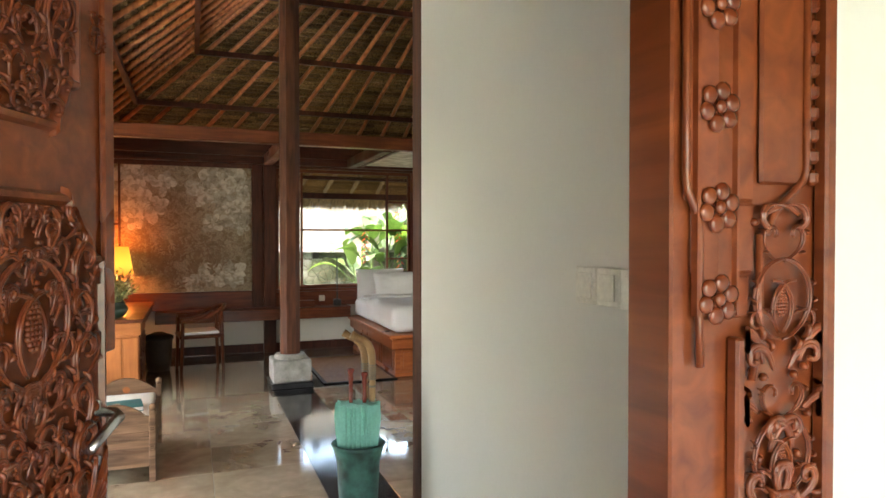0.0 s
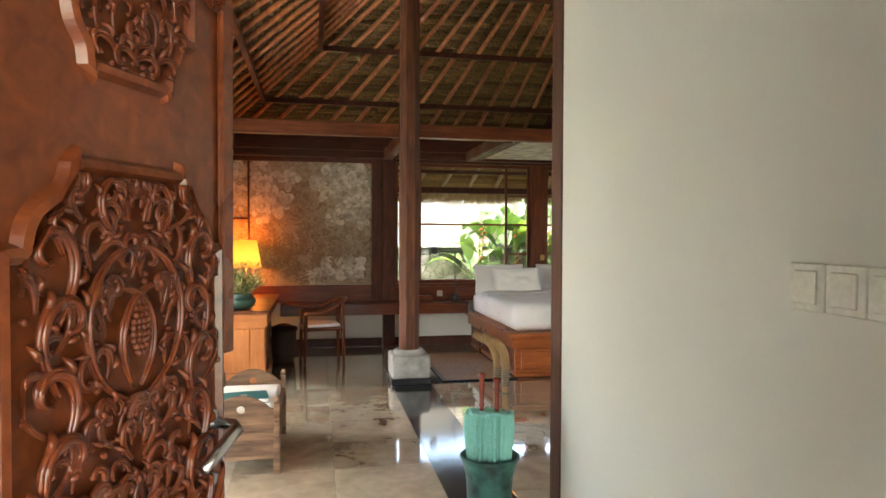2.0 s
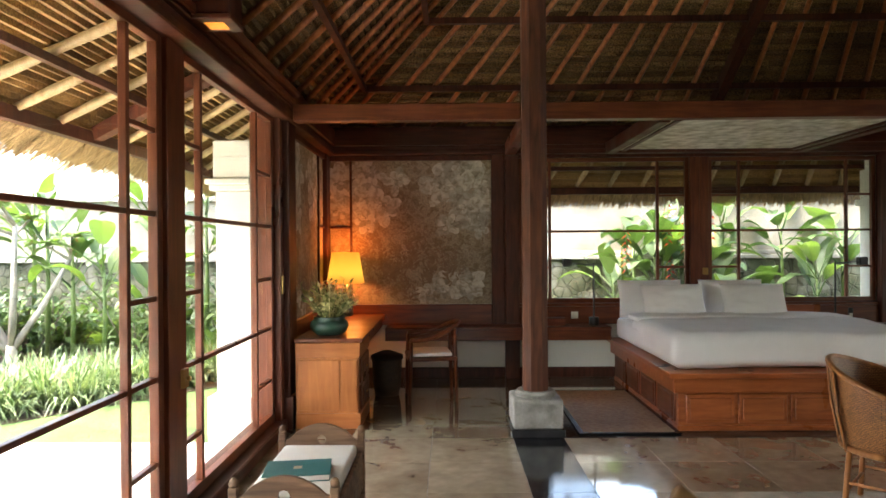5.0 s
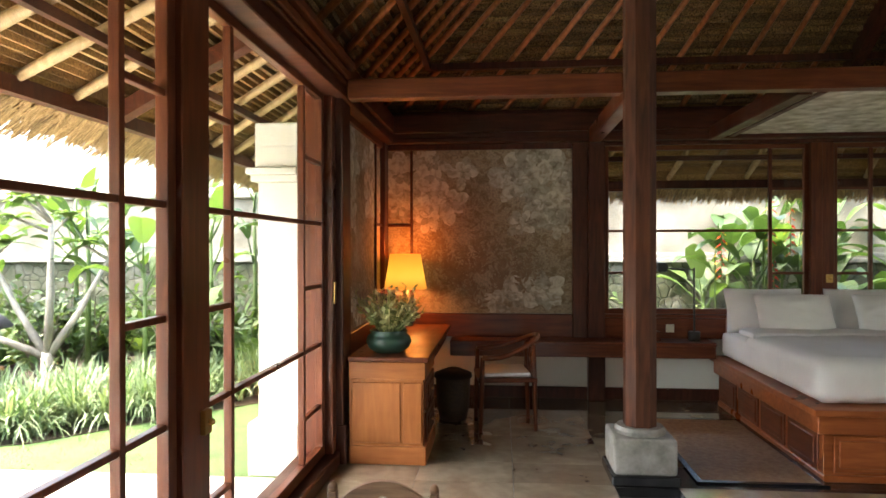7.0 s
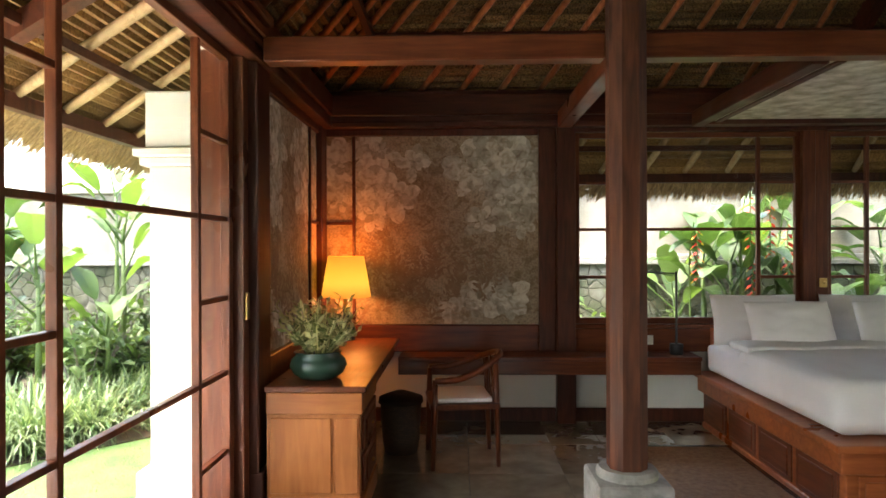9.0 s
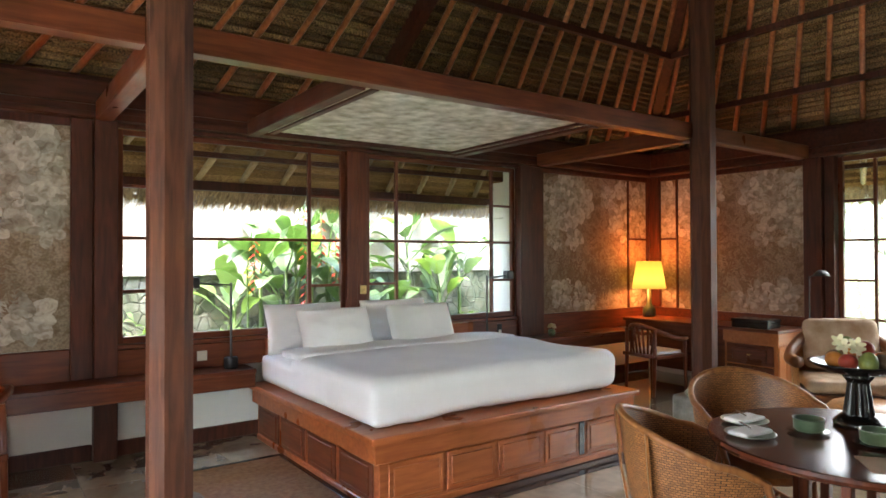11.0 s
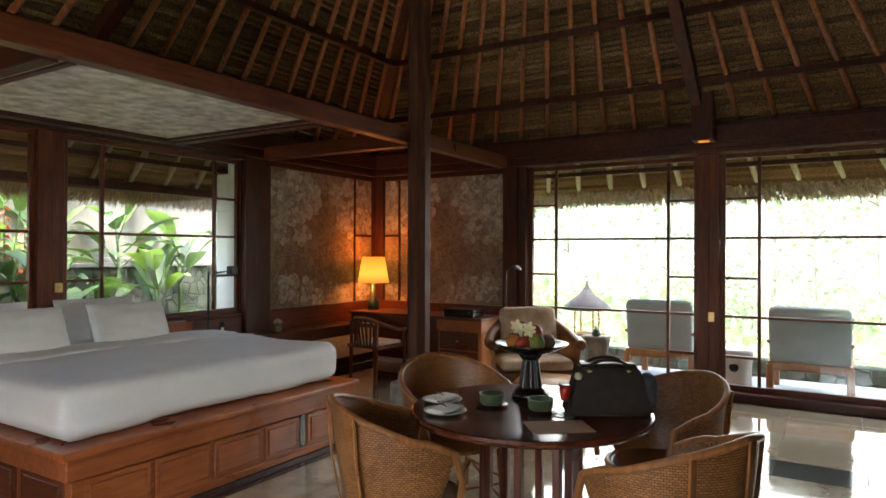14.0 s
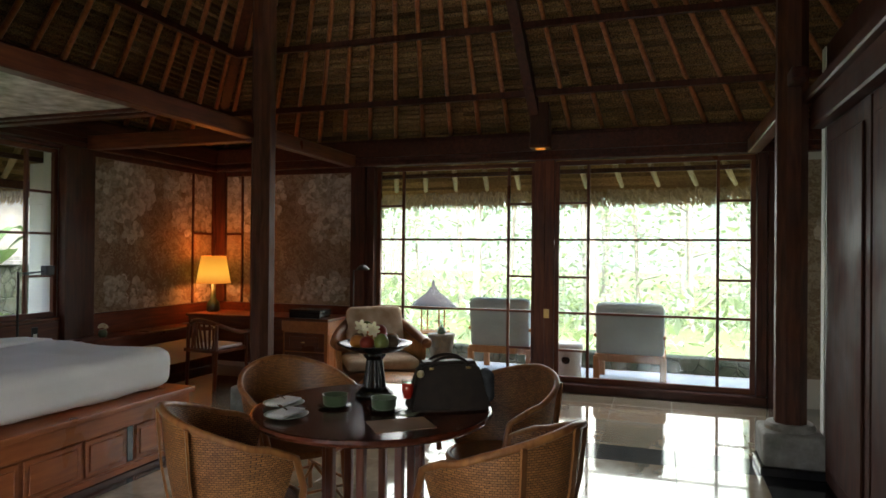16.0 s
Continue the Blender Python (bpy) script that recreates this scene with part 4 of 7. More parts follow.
def vine_carving(w, h, seed, inset=0.0, drop=0.0, motifs=((0.62, 1.0),), feathers=0.16, turned=False):
    """Relief of fluted scrolls about berry medallions, mirrored about the middle, filled with small curls."""
    r = random.Random(seed)
    bm = bmesh.new()
    c, taken = w / 2, set()

    def room(y):
        t = ((drop - y) if turned else (y - h + drop)) / drop if drop else 0
        return w / 2 - 0.006 - inset * min(1, max(0, t))

    def pair(d, y, a, ln, turn, width, ridges=3, lobes=0, lift=0.004, bent=2.0):
        strand(bm, c + d, y, a, ln, turn, width, lift, ridges, lobes, taken, bent)
        strand(bm, c - d, y, math.pi - a, ln, -turn, width, lift, ridges, lobes, taken, bent)
    for at, k in motifs:
        cy = h * at
        pair(0.004 * k, cy - 0.17 * k, 0.25, 0.50 * k, 2.9, 0.014 * k, 3, 3, bent=0.9)
        pair(0.03 * k, cy - 0.10 * k, 0.75, 0.26 * k, -5.2, 0.011 * k, 2, 2)
        pair(0.012 * k, cy - 0.14 * k, 0.95, 0.30 * k, 2.4, 0.013 * k, 3, 0, bent=1.1)
        pair(0.018 * k, cy + 0.17 * k, 0.5, 0.28 * k, 5.2, 0.012 * k, 3, 2)
        for row in range(9):
            wide = (2, 3, 4, 4, 4, 4, 3, 3, 2)[row]
            for q in range(wide):
                ball(bm, c + (q - (wide - 1) / 2) * 0.0165 * k, cy - 0.062 * k + row * 0.0145 * k, 0.017 * min(1, k + 0.3), 0.0095 * k, 7)
        for dx in range(-3, 4):
            for dy in range(-5, 6):
                taken.add((round((c + dx * 0.016 * k) / 0.016), round((cy + dy * 0.016 * k) / 0.016)))
    if feathers:
        for k in range(9):
            a = 0.15 + k * 0.22
            pair(0.012 + 0.008 * k, h * feathers - 0.018 * k, a - 0.9, 0.2 + 0.02 * (k % 2), 0.5, 0.0085, 3, 0, 0.004 + 0.0015 * k)
    y = 0.03
    side = 1
    while y < h - 0.05:
        d = room(y) - 0.05
        if d > 0.05:
            pair(d, y, math.pi / 2 - side * 0.5, 0.20, side * 5.6, 0.0105, 3, 2)
            pair(d + 0.02, y + 0.04, math.pi / 2 + side * 0.9, 0.13, -side * 4.8, 0.008, 2, 1)
        y += 0.085
        side = -side
    # small curls in the gaps
    for k in range(int(w * h * (14000 if w > 0.2 else 16000))):
        d, yy = r.uniform(0.004, w / 2), r.uniform(0.012, h - 0.012)
        if d + 0.016 > room(yy) or (round((c + d) / 0.016), round(yy / 0.016)) in taken:
            continue
        a, ln, tn = r.uniform(0.3, 2.6), r.uniform(0.06, 0.1), r.choice((-1, 1)) * r.uniform(3.8, 5.4)
        pair(d, yy, a, ln, tn, r.uniform(0.006, 0.0085), 2, 1)
        ball(bm, c + d + 0.012, yy - 0.008, 0.006, 0.0055, 6)
        ball(bm, c - d - 0.012, yy - 0.008, 0.006, 0.0055, 6)
    for v in bm.verts:
        lim = room(v.co.y) + 0.004
        v.co.x = min(max(v.co.x, c - lim), c + lim)
        v.co.y = min(max(v.co.y, 0.002), h - 0.002)
    return bm


def arch_outline(u0, u1, v0, v1, inset, drop):
    """A panel outline with stepped ogee shoulders at the top."""
    pts = [(u0, v0), (u1, v0), (u1, v1 - drop - 0.004), (u1, v1 - drop), (u1 - 0.004, v1 - drop), (u1 - 0.026, v1 - drop), (u1 - 0.03, v1 - drop + 0.004)]
    for k in range(1, 17):
        t = k / 16
        pts.append((u1 - 0.03 - (inset - 0.03) * (t - math.sin(2 * math.pi * t) * 0.11), v1 - drop + drop * (t + math.sin(2 * math.pi * t) * 0.07)))
    pts.append((u1 - inset - 0.006, v1 - 0.014))
    return pts + [(u0 + u1 - x, y) for x, y in reversed(pts[2:])]


def moulding(outline, width, height, bm=None, closed=True):
    """A raised rim that follows an outline in the panel's plane."""
    bm = bm or bmesh.new()
    n = len(outline)
    pts = [Vector((x, y, 0)) for x, y in outline]
    loops = []
    for i in range(n):
        d = (pts[(i + 1) % n] - pts[i - 1]).normalized()
        nrm = Vector((-d.y, d.x, 0))
        loops.append([bm.verts.new(pts[i] + nrm * o + Vector((0, 0, z))) for o, z in ((-width, 0), (-width * 0.6, height * 0.8), (0, height), (width * 0.4, height * 0.4), (width * 0.6, -0.004))])
    for i in range(n):
        a, b = loops[i], loops[(i + 1) % n]
        for k in range(4):
            bm.faces.new((a[k], b[k], b[k + 1], a[k + 1]))
    return bm


def entrance_leaf():
    ang = radians(23)
    W = 0.97
    u, n = Vector((math.sin(ang), math.cos(ang), 0)), Vector((math.cos(ang), -math.sin(ang), 0))
    hinge = Vector((0.375, 1.33, 0)) - u * W
    m = Matrix(((u.x, 0, n.x, hinge.x), (u.y, 0, n.y, hinge.y), (0, 1, 0, 0.0), (0, 0, 0, 1)))
    root = empty("door_3", m, "open carved red teak entrance door with chrome handle", "door", kind="structure")
    part("door_leaf", block(0, W, 0.12, 2.3, -0.05, 0.0, 0.004), DOOR_WOOD, root)
    for k, (a, b) in enumerate(((W - 0.465, W - 0.035), (0.03, 0.42))):
        mid = (a + b) / 2
        part("panel_moulding", moulding(arch_outline(a, b, 0.62, 1.64, 0.105, 0.125), 0.017, 0.017), DOOR_WOOD, root)
        carve = vine_carving(b - a - 0.03, 0.985, 11 + k, 0.085, 0.12, ((0.79, 0.62), (0.2, 0.6)), 0.47)
        part("carving", carve, CARVED, root, "deep scroll carving with a bunch of berries", True).location = (a + 0.015, 0.635, 0.002)
        up = [(x, 1.75 + 2.24 - y) for x, y in arch_outline(mid - 0.14, mid + 0.14, 1.75, 2.24, 0.06, 0.1)]
        part("panel_moulding", moulding(list(reversed(up)), 0.016, 0.015), DOOR_WOOD, root)
        top = vine_carving(0.25, 0.465, 23 + k, 0.05, 0.1, ((0.5, 0.55),), 0, True)
        part("carving", top, CARVED, root, "scroll carving of the upper panel", True).location = (mid - 0.125, 1.762, 0.002)
        corner = vine_carving(0.05, 0.36, 27 + k, 0.0, 0.0, ((0.3, 0.16),), 0)
        part("corner_carving", corner, CARVED, root, "", True).location = ((W - 0.075 if k == 0 else 0.025), 1.84, 0.002)
    for x in (W - 0.52, W - 0.487):
        part("bead", block(x, x + 0.007, 0.13, 2.29, 0.0, 0.005, 0.002), DOOR_WOOD, root)
    part("edge_strip", block(W - 0.026, W + 0.012, 1.33, 2.3, 0.001, 0.014, 0.004), DOOR_WOOD, root)
    hx = W - 0.045
    rose = part("rosette", lathe([(0, 0), (0.027, 0), (0.027, 0.006), (0.022, 0.011), (0, 0.011)], 24, at=(hx, 1.215, 0.001)), CHROME, root, "round chrome rosette", True)
    part("lever", tube([(hx, 1.215, 0.01), (hx, 1.215, 0.045), (hx - 0.015, 1.211, 0.058), (hx - 0.055, 1.20, 0.06), (hx - 0.115, 1.175, 0.058)], [0.010, 0.010, 0.0115, 0.011, 0.009], 12), CHROME, rose, "chrome lever handle", True)
    key = part("rosette", lathe([(0, 0), (0.027, 0), (0.027, 0.006), (0.021, 0.011), (0, 0.009)], 24, at=(hx, 1.105, 0.001)), CHROME, root, "chrome lock rosette", True)
    part("keyhole", block(hx - 0.004, hx + 0.004, 1.093, 1.108, 0.0105, 0.0135, 0.001), BLACK_METAL, key)


entrance_leaf()


def flower_relief(bm, x, y, r):
    for k in range(6):
        a = k * math.pi / 3 + 0.3
        ball(bm, x + math.cos(a) * r * 0.66, y + math.sin(a) * r * 0.66, 0.003, r * 0.4, 10, 1, 1, 0.32)
    ball(bm, x, y, 0.005, r * 0.3, 10, 1, 1, 0.5)


def carved_jamb(m, mirror, label, deep=0.28):
    root = empty("door_frame", m, label, "door frame", kind="structure")
    s = -1 if mirror else 1

    def pk(x0, x1, y0, y1, z0, z1, b=0.003):
        return block(min(s * x0, s * x1), max(s * x0, s * x1), y0, y1, z0, z1, b)
    part("post", pk(0, 0.225, 0.0, 2.4, -deep, 0.0), DOOR_WOOD, root)
    part("outer_strip", pk(0.205, 0.222, 0.02, 2.38, 0.001, 0.02), DOOR_WOOD, root)
    # stepped pilaster with flowers
    part("pilaster", pk(0.012, 0.11, 1.60, 2.38, 0.001, 0.007), DOOR_WOOD, root)
    part("pilaster", pk(0.022, 0.11, 1.52, 1.598, 0.001, 0.007), DOOR_WOOD, root)
    part("pilaster", pk(0.03, 0.105, 1.47, 1.518, 0.001, 0.006), DOOR_WOOD, root)
    rib = bmesh.new()
    cx = s * 0.052
    prof = [(-0.03, 0.006), (-0.029, 0.014), (-0.025, 0.0145), (-0.023, 0.009), (0, 0.013), (0.023, 0.009), (0.025, 0.0145), (0.029, 0.014), (0.03, 0.006)]
    for (xa, za), (xb, zb) in zip(prof, prof[1:]):
        q = [rib.verts.new((cx + xx, yy, zz)) for xx, yy, zz in ((xa, 1.475, za), (xb, 1.475, zb), (xb, 2.38, zb), (xa, 2.38, za))]
        rib.faces.new(q)
    rb = part("rib", rib, DOOR_WOOD, root, "rounded rib", True)
    for k in range(6):
        f = bmesh.new()
        flower_relief(f, 0, 0, 0.027)
        fl = part("flower", f, CARVED, rb, "", True)
        fl.location = (cx, (1.493, 1.592, 1.70, 1.81, 1.92, 2.03)[k], 0.012)
    for pts in ([(0.012, 2.38), (0.012, 1.625), (0.014, 1.61), (0.022, 1.595), (0.029, 1.58), (0.03, 1.56), (0.03, 1.47), (0.032, 1.42)],
                [(0.185, 2.38), (0.185, 1.64), (0.18, 1.625), (0.165, 1.612), (0.15, 1.6), (0.135, 1.585), (0.125, 1.565), (0.115, 1.562), (0.115, 1.45), (0.105, 1.40)]):
        part("ogee_strip", tube([(s * x, y, 0.009) for x, y in pts], 0.0045, 8), DOOR_WOOD, root, "", True)
    part("side_panel", pk(0.118, 0.185, 1.62, 2.36, 0.001, 0.008), DOOR_WOOD, root)
    for k in range(30):
        part("bead", pk(0.19, 0.203, 1.62 + k * 0.025, 1.638 + k * 0.025, 0.001, 0.014, 0.004), CARVED, root)
    cv = vine_carving(0.112, 1.47, 31, 0.0, 0.0, tuple((0.07 + 0.122 * k, 0.26) for k in range(8)), 0)
    ob = part("carving", cv, CARVED, root, "scroll carving down the frame", True)
    ob.location = (s * 0.147 - 0.056, 0.13, 0.001)
    part("inner_strip", pk(0.075, 0.088, 0.1, 1.45, 0.001, 0.018), DOOR_WOOD, root)
    part("strike_plate", pk(-0.004, -0.001, 1.08, 1.24, -deep * 0.8, -deep * 0.3), BRASS, root, "dull strike plate")


carved_jamb(pose(1.02, 0.40, 0.0, 90, 0, 0), False, "carved red teak door frame with flowers and scrolls", 0.075)
carved_jamb(pose(-0.05, 0.40, 0.0, 90, 0, 0), True, "carved red teak door frame with flowers and scrolls")
setting("trim_lintel", block(-0.275, 1.245, 0.40, 0.48, 2.4, 2.6, 0.006), DOOR_WOOD, "red teak door lintel")
setting("trim_threshold", block(-0.275, 1.245, 0.42, 0.70, 0.0, 0.06, 0.006), DOOR_WOOD, "red teak door threshold")


def light_switches():
    root = empty("light_switch", pose(1.37, 1.0, 1.455, 90, 0, -90), "row of three ivory rocker switches on the plaster wall", "light switch")
    for k in range(3):
        x = (k - 1) * 0.084
        pl = part("plate", block(x - 0.041, x + 0.041, -0.041, 0.041, 0.001, 0.008, 0.002), WHITE_PLASTIC, root)
        rk = part("rocker", block(x - 0.027, x + 0.027, -0.029, 0.029, 0.0082, 0.012, 0.002), WHITE_PLASTIC, pl)


light_switches()


# ---------------------------------------------------------------- bench, umbrellas
def bench():
    root = empty("bench", pose(0.065, 4.84, 0), "small worn wooden daybed bench with pierced ends", "bench")
    hw, hl = 0.225, 0.425
    for sy in (-1, 1):
        for sx in (-1, 1):
            post = part("post", block(sx * hw - 0.02, sx * hw + 0.02, sy * hl - 0.02, sy * hl + 0.02, 0, 0.46, 0.004), WEATHERED, root)
            part("finial", lathe([(0.0, 0.46), (0.02, 0.46), (0.022, 0.475), (0.018, 0.49), (0.008, 0.5), (0, 0.5)], 12, at=(sx * hw, sy * hl, 0)), WEATHERED, post, "", True)
            for z in (0.21, 0.33):
                part("peg", block(sx * hw - 0.012, sx * hw + 0.012, sy * (hl + 0.02) - 0.015, sy * (hl + 0.02) + 0.015, z, z + 0.022, 0.002), WEATHERED, post)
        pts = [(-hw + 0.02, 0.1), (hw - 0.02, 0.1), (hw - 0.02, 0.42)]
        top = [(hw - 0.04 - 0.37 * k / 14 * 1.0, 0.425 + 0.085 * math.sin(math.pi * k / 14) ** 0.8) for k in range(15)]
        outline = pts + top + [(-hw + 0.02, 0.42)]
        bm = bmesh.new()
        hole = [(0.027 * math.cos(2 * math.pi * k / 16), 0.42 + 0.027 * math.sin(2 * math.pi * k / 16)) for k in range(16)]
        y = sy * hl
        edges = []
        for yy in (y - 0.011, y + 0.011):
            loops = []
            for lp in (outline, hole):
                vs = [bm.verts.new((px, yy, pz)) for px, pz in lp]
                loops.append(vs)
                es = [bm.edges.new((vs[i], vs[(i + 1) % len(vs)])) for i in range(len(vs))]
                edges.append((vs, es))
            bmesh.ops.triangle_fill(bm, use_beauty=True, edges=edges[-1][1] + edges[-2][1])
        for a, b in ((edges[0][0], edges[2][0]), (edges[1][0], edges[3][0])):
            for i in range(len(a)):
                bm.faces.new((a[i], a[(i + 1) % len(a)], b[(i + 1) % len(a)], b[i]))
        bmesh.ops.recalc_face_normals(bm, faces=bm.faces[:])
        part("end_panel", bm, WEATHERED, root, "arched plank end with a round hole")
        part("end_rail", block(-hw + 0.02, hw - 0.02, y - 0.016, y + 0.016, 0.285, 0.325, 0.004), WEATHERED, root)
    for sx in (-1, 1):
        part("side_rail", block(sx * hw - 0.013, sx * hw + 0.013, -hl + 0.02, hl - 0.02, 0.15, 0.36, 0.004), WEATHERED, root)
    part("seat_board", block(-hw + 0.013, hw - 0.013, -hl + 0.02, hl - 0.02, 0.30, 0.33, 0.003), WEATHERED, root)
    cushion = mesh_thing("cushion", block(-hw + 0.018, hw - 0.018, -hl + 0.03, hl - 0.03, 0.331, 0.40, 0.025, 3), CREAM_CLOTH, "thin white canvas cushion on the bench", "cushion", True)
    cushion.location = (0.065, 4.84, 0)
    book = empty("folder", pose(0.05, 4.74, 0.4, 0, 0, 8), "closed dark teal cloth folder lying on the cushion", "folder")
    part("cover", block(-0.16, 0.16, -0.115, 0.115, 0.03, 0.036, 0.002), TEAL, book)
    part("cover", block(-0.16, 0.16, -0.115, 0.115, 0.001, 0.006, 0.002), TEAL, book)
    part("pages", block(-0.152, 0.155, -0.11, 0.11, 0.0062, 0.0298, 0.001), CREAM_CLOTH, book, "cream page block")
    part("emblem", block(-0.02, 0.02, -0.02, 0.02, 0.0362, 0.037, 0.0), PAPER, book)


bench()


def umbrella_pot():
    px, py = 1.15, 2.36
    pot = empty("pot", pose(px, py, 0), "round verdigris pot holding umbrellas", "pot")
    bm = bmesh.new()
    prof = [(0.0, 0.02), (0.08, 0.0), (0.085, 0.06), (0.06, 0.12), (0.07, 0.4), (0.085, 0.68), (0.1, 0.735), (0.108, 0.75), (0.1, 0.757), (0.08, 0.735), (0.07, 0.5), (0.0, 0.42)]
    lathe(prof, 36, bm)
    part("bowl", bm, PATINA, pot, "", True)
    r = random.Random(2)
    for k, (dx, dy, h) in enumerate(((-0.03, 0.0, 0.73), (0.02, -0.02, 0.715))):
        um = empty("umbrella", pose(px + dx, py + dy, 0.43), "closed mint green umbrella with a turned red-brown handle", "umbrella", "umbrellas in the pot")
        bm = bmesh.new()
        n = 40
        prev = None
        for z, rr, ruf in ((0.0, 0.012, 0.0), (0.12, 0.03, 0.1), (0.26, 0.045, 0.2), (0.42, 0.058, 0.3), (0.47, 0.054, 0.35)):
            ringv = []
            for j in range(n):
                q = rr * (1 + ruf * (0.5 if j % 2 else -0.5) * 0.8)
                ringv.append(bm.verts.new((q * math.cos(2 * math.pi * j / n), q * math.sin(2 * math.pi * j / n), z + (0.018 * r.random() if z > 0.45 else 0))))
            if prev:
                for j in range(n):
                    bm.faces.new((prev[j], prev[(j + 1) % n], ringv[(j + 1) % n], ringv[j]))
            prev = ringv
        bm.faces.new(prev)
        part("canopy", bm, MINT, um, "pleated mint cloth")
        part("handle", lathe([(0, 0.4), (0.008, 0.4), (0.008, 0.5), (0.011, 0.505), (0.008, 0.51), (0.009, h - 0.16), (0.012, h - 0.155), (0.009, h - 0.15), (0.01, h - 0.13), (0.014, h - 0.12), (0.013, h - 0.112), (0, h - 0.11)], 14), mottled("red_brown_lacquer", (0.14, 0.022, 0.014), (0.2, 0.035, 0.02), 6, 0.25, 0.05, 60), um, "", True)
    for k, (dx, dy, turn) in enumerate(((0.035, 0.03, 170), (0.055, -0.01, 185))):
        cane = empty("cane", pose(px + dx, py + dy, 0.07, 0, 0, turn), "bamboo walking cane with a bent root crook", "walking cane", "canes in the pot")
        pts = [(0, 0, 0.36), (0, 0, 0.6), (0, 0, 0.85), (0, 0, 1.0), (0.004, 0, 1.04), (0.016, 0, 1.07), (0.038, 0, 1.09), (0.062, 0, 1.10), (0.085, 0, 1.115)]
        rad = [0.010, 0.011, 0.012, 0.014, 0.016, 0.016, 0.015, 0.014, 0.016]
        part("shaft", tube(pts, rad, 12), CANE_WOOD, cane, "", True)
        for z in [0.62, 0.75, 0.84, 0.9] + [0.93 + j * 0.009 for j in range(7)]:
            part("node", lathe([(0.0125, z), (0.0162, z + 0.004), (0.0125, z + 0.009)], 12), BARK, cane, "", True)


umbrella_pot()


# ---------------------------------------------------------------- desks, lamps, desk chairs
def desk(m, label):
    """A pedestal desk; x across its depth, y along the wall, front at x 0.55."""
    root = empty("desk", m, label, "desk", "corner desks")
    part("desktop", block(-0.005, 0.57, -0.015, 1.96, 0.725, 0.76, 0.006), TEAK_Y, root)
    part("cabinet", block(0.0, 0.53, 0.012, 0.60, 0.0, 0.724, 0.004), HONEY, root)
    part("frieze", block(0.0, 0.545, 0.0, 0.612, 0.60, 0.723, 0.005), HONEY_X, root)
    part("plinth", block(-0.001, 0.55, 0.0, 0.615, 0.0, 0.13, 0.006), HONEY_X, root)
    for x0, x1 in ((0.02, 0.37), (0.385, 0.52)):
        part("side_panel", block(x0, x1, 0.002, 0.0115, 0.15, 0.58, 0.006), HONEY, root)
    for z0, z1 in ((0.15, 0.36), (0.375, 0.585)):
        dr = part("drawer", block(0.53, 0.548, 0.05, 0.57, z0, z1, 0.006), TEAK_Y, root)
        part("drawer_field", block(0.5485, 0.556, 0.12, 0.5, z0 + 0.04, z1 - 0.04, 0.006), TEAK_Y, dr)
        part("pull", block(0.557, 0.572, 0.29, 0.33, (z0 + z1) / 2 - 0.006, (z0 + z1) / 2 + 0.006, 0.003), BRASS, dr)
    part("apron", block(0.49, 0.53, 0.61, 1.95, 0.62, 0.724, 0.004), TEAK_Y, root)
    part("backboard", block(0.0, 0.03, 0.61, 1.95, 0.10, 0.724, 0.004), TEAK_Y, root)
    return root


desk(pose(-0.495, 6.975, 0), "honey brown teak pedestal desk in the corner")
east_desk = desk(pose(0, 0, 0), "honey brown teak chest and desk in the corner")
east_desk.matrix_basis = Matrix(((-1, 0, 0, 7.965), (0, 1, 0, 6.99), (0, 0, 1, 0), (0, 0, 0, 1)))


def table_lamp(x, y, z):
    root = empty("table_lamp", pose(x, y, z), "lit table lamp with a glowing cream cone shade", "lamp", "desk lamps")
    part("base", lathe([(0, 0), (0.075, 0), (0.085, 0.03), (0.08, 0.1), (0.05, 0.14), (0.03, 0.17), (0.026, 0.35), (0, 0.35)], 24), GREEN_GLAZE, root, "", True)
    sh = bmesh.new()
    n = 40
    rings = [[sh.verts.new((r * math.cos(2 * math.pi * k / n), r * math.sin(2 * math.pi * k / n), zz)) for k in range(n)] for r, zz in ((0.21, 0.36), (0.153, 0.705))]
    for k in range(n):
        sh.faces.new((rings[0][k], rings[0][(k + 1) % n], rings[1][(k + 1) % n], rings[1][k]))
    part("shade", sh, SHADE, root, "glowing cream paper shade", True)
    part("stem", tube([(0, 0, 0.35), (0, 0, 0.46)], 0.008, 8), BRASS, root)
    b = bmesh.new()
    ball(b, 0, 0, 0.485, 0.03, 12)
    part("bulb", b, BULB, root, "lit bulb", True)
    lamp = new("lamp_light", bpy.data.lights.new("lamp_light", "POINT"))
    lamp.data.energy, lamp.data.color, lamp.data.shadow_soft_size = LAMP_POWER * 0.45, (1.0, 0.24, 0.035), 0.06
    lamp.location = (x, y, z + 0.76)
    low = new("lamp_light", bpy.data.lights.new("lamp_light", "POINT"))
    low.data.energy, low.data.color, low.data.shadow_soft_size = LAMP_POWER * 0.5, (1.0, 0.36, 0.08), 0.06
    low.location = (x + (0.09 if x < 3 else -0.09), y + 0.02, z + 0.41)


table_lamp(-0.365, 8.84, 0.76)
table_lamp(7.725, 8.8, 0.76)


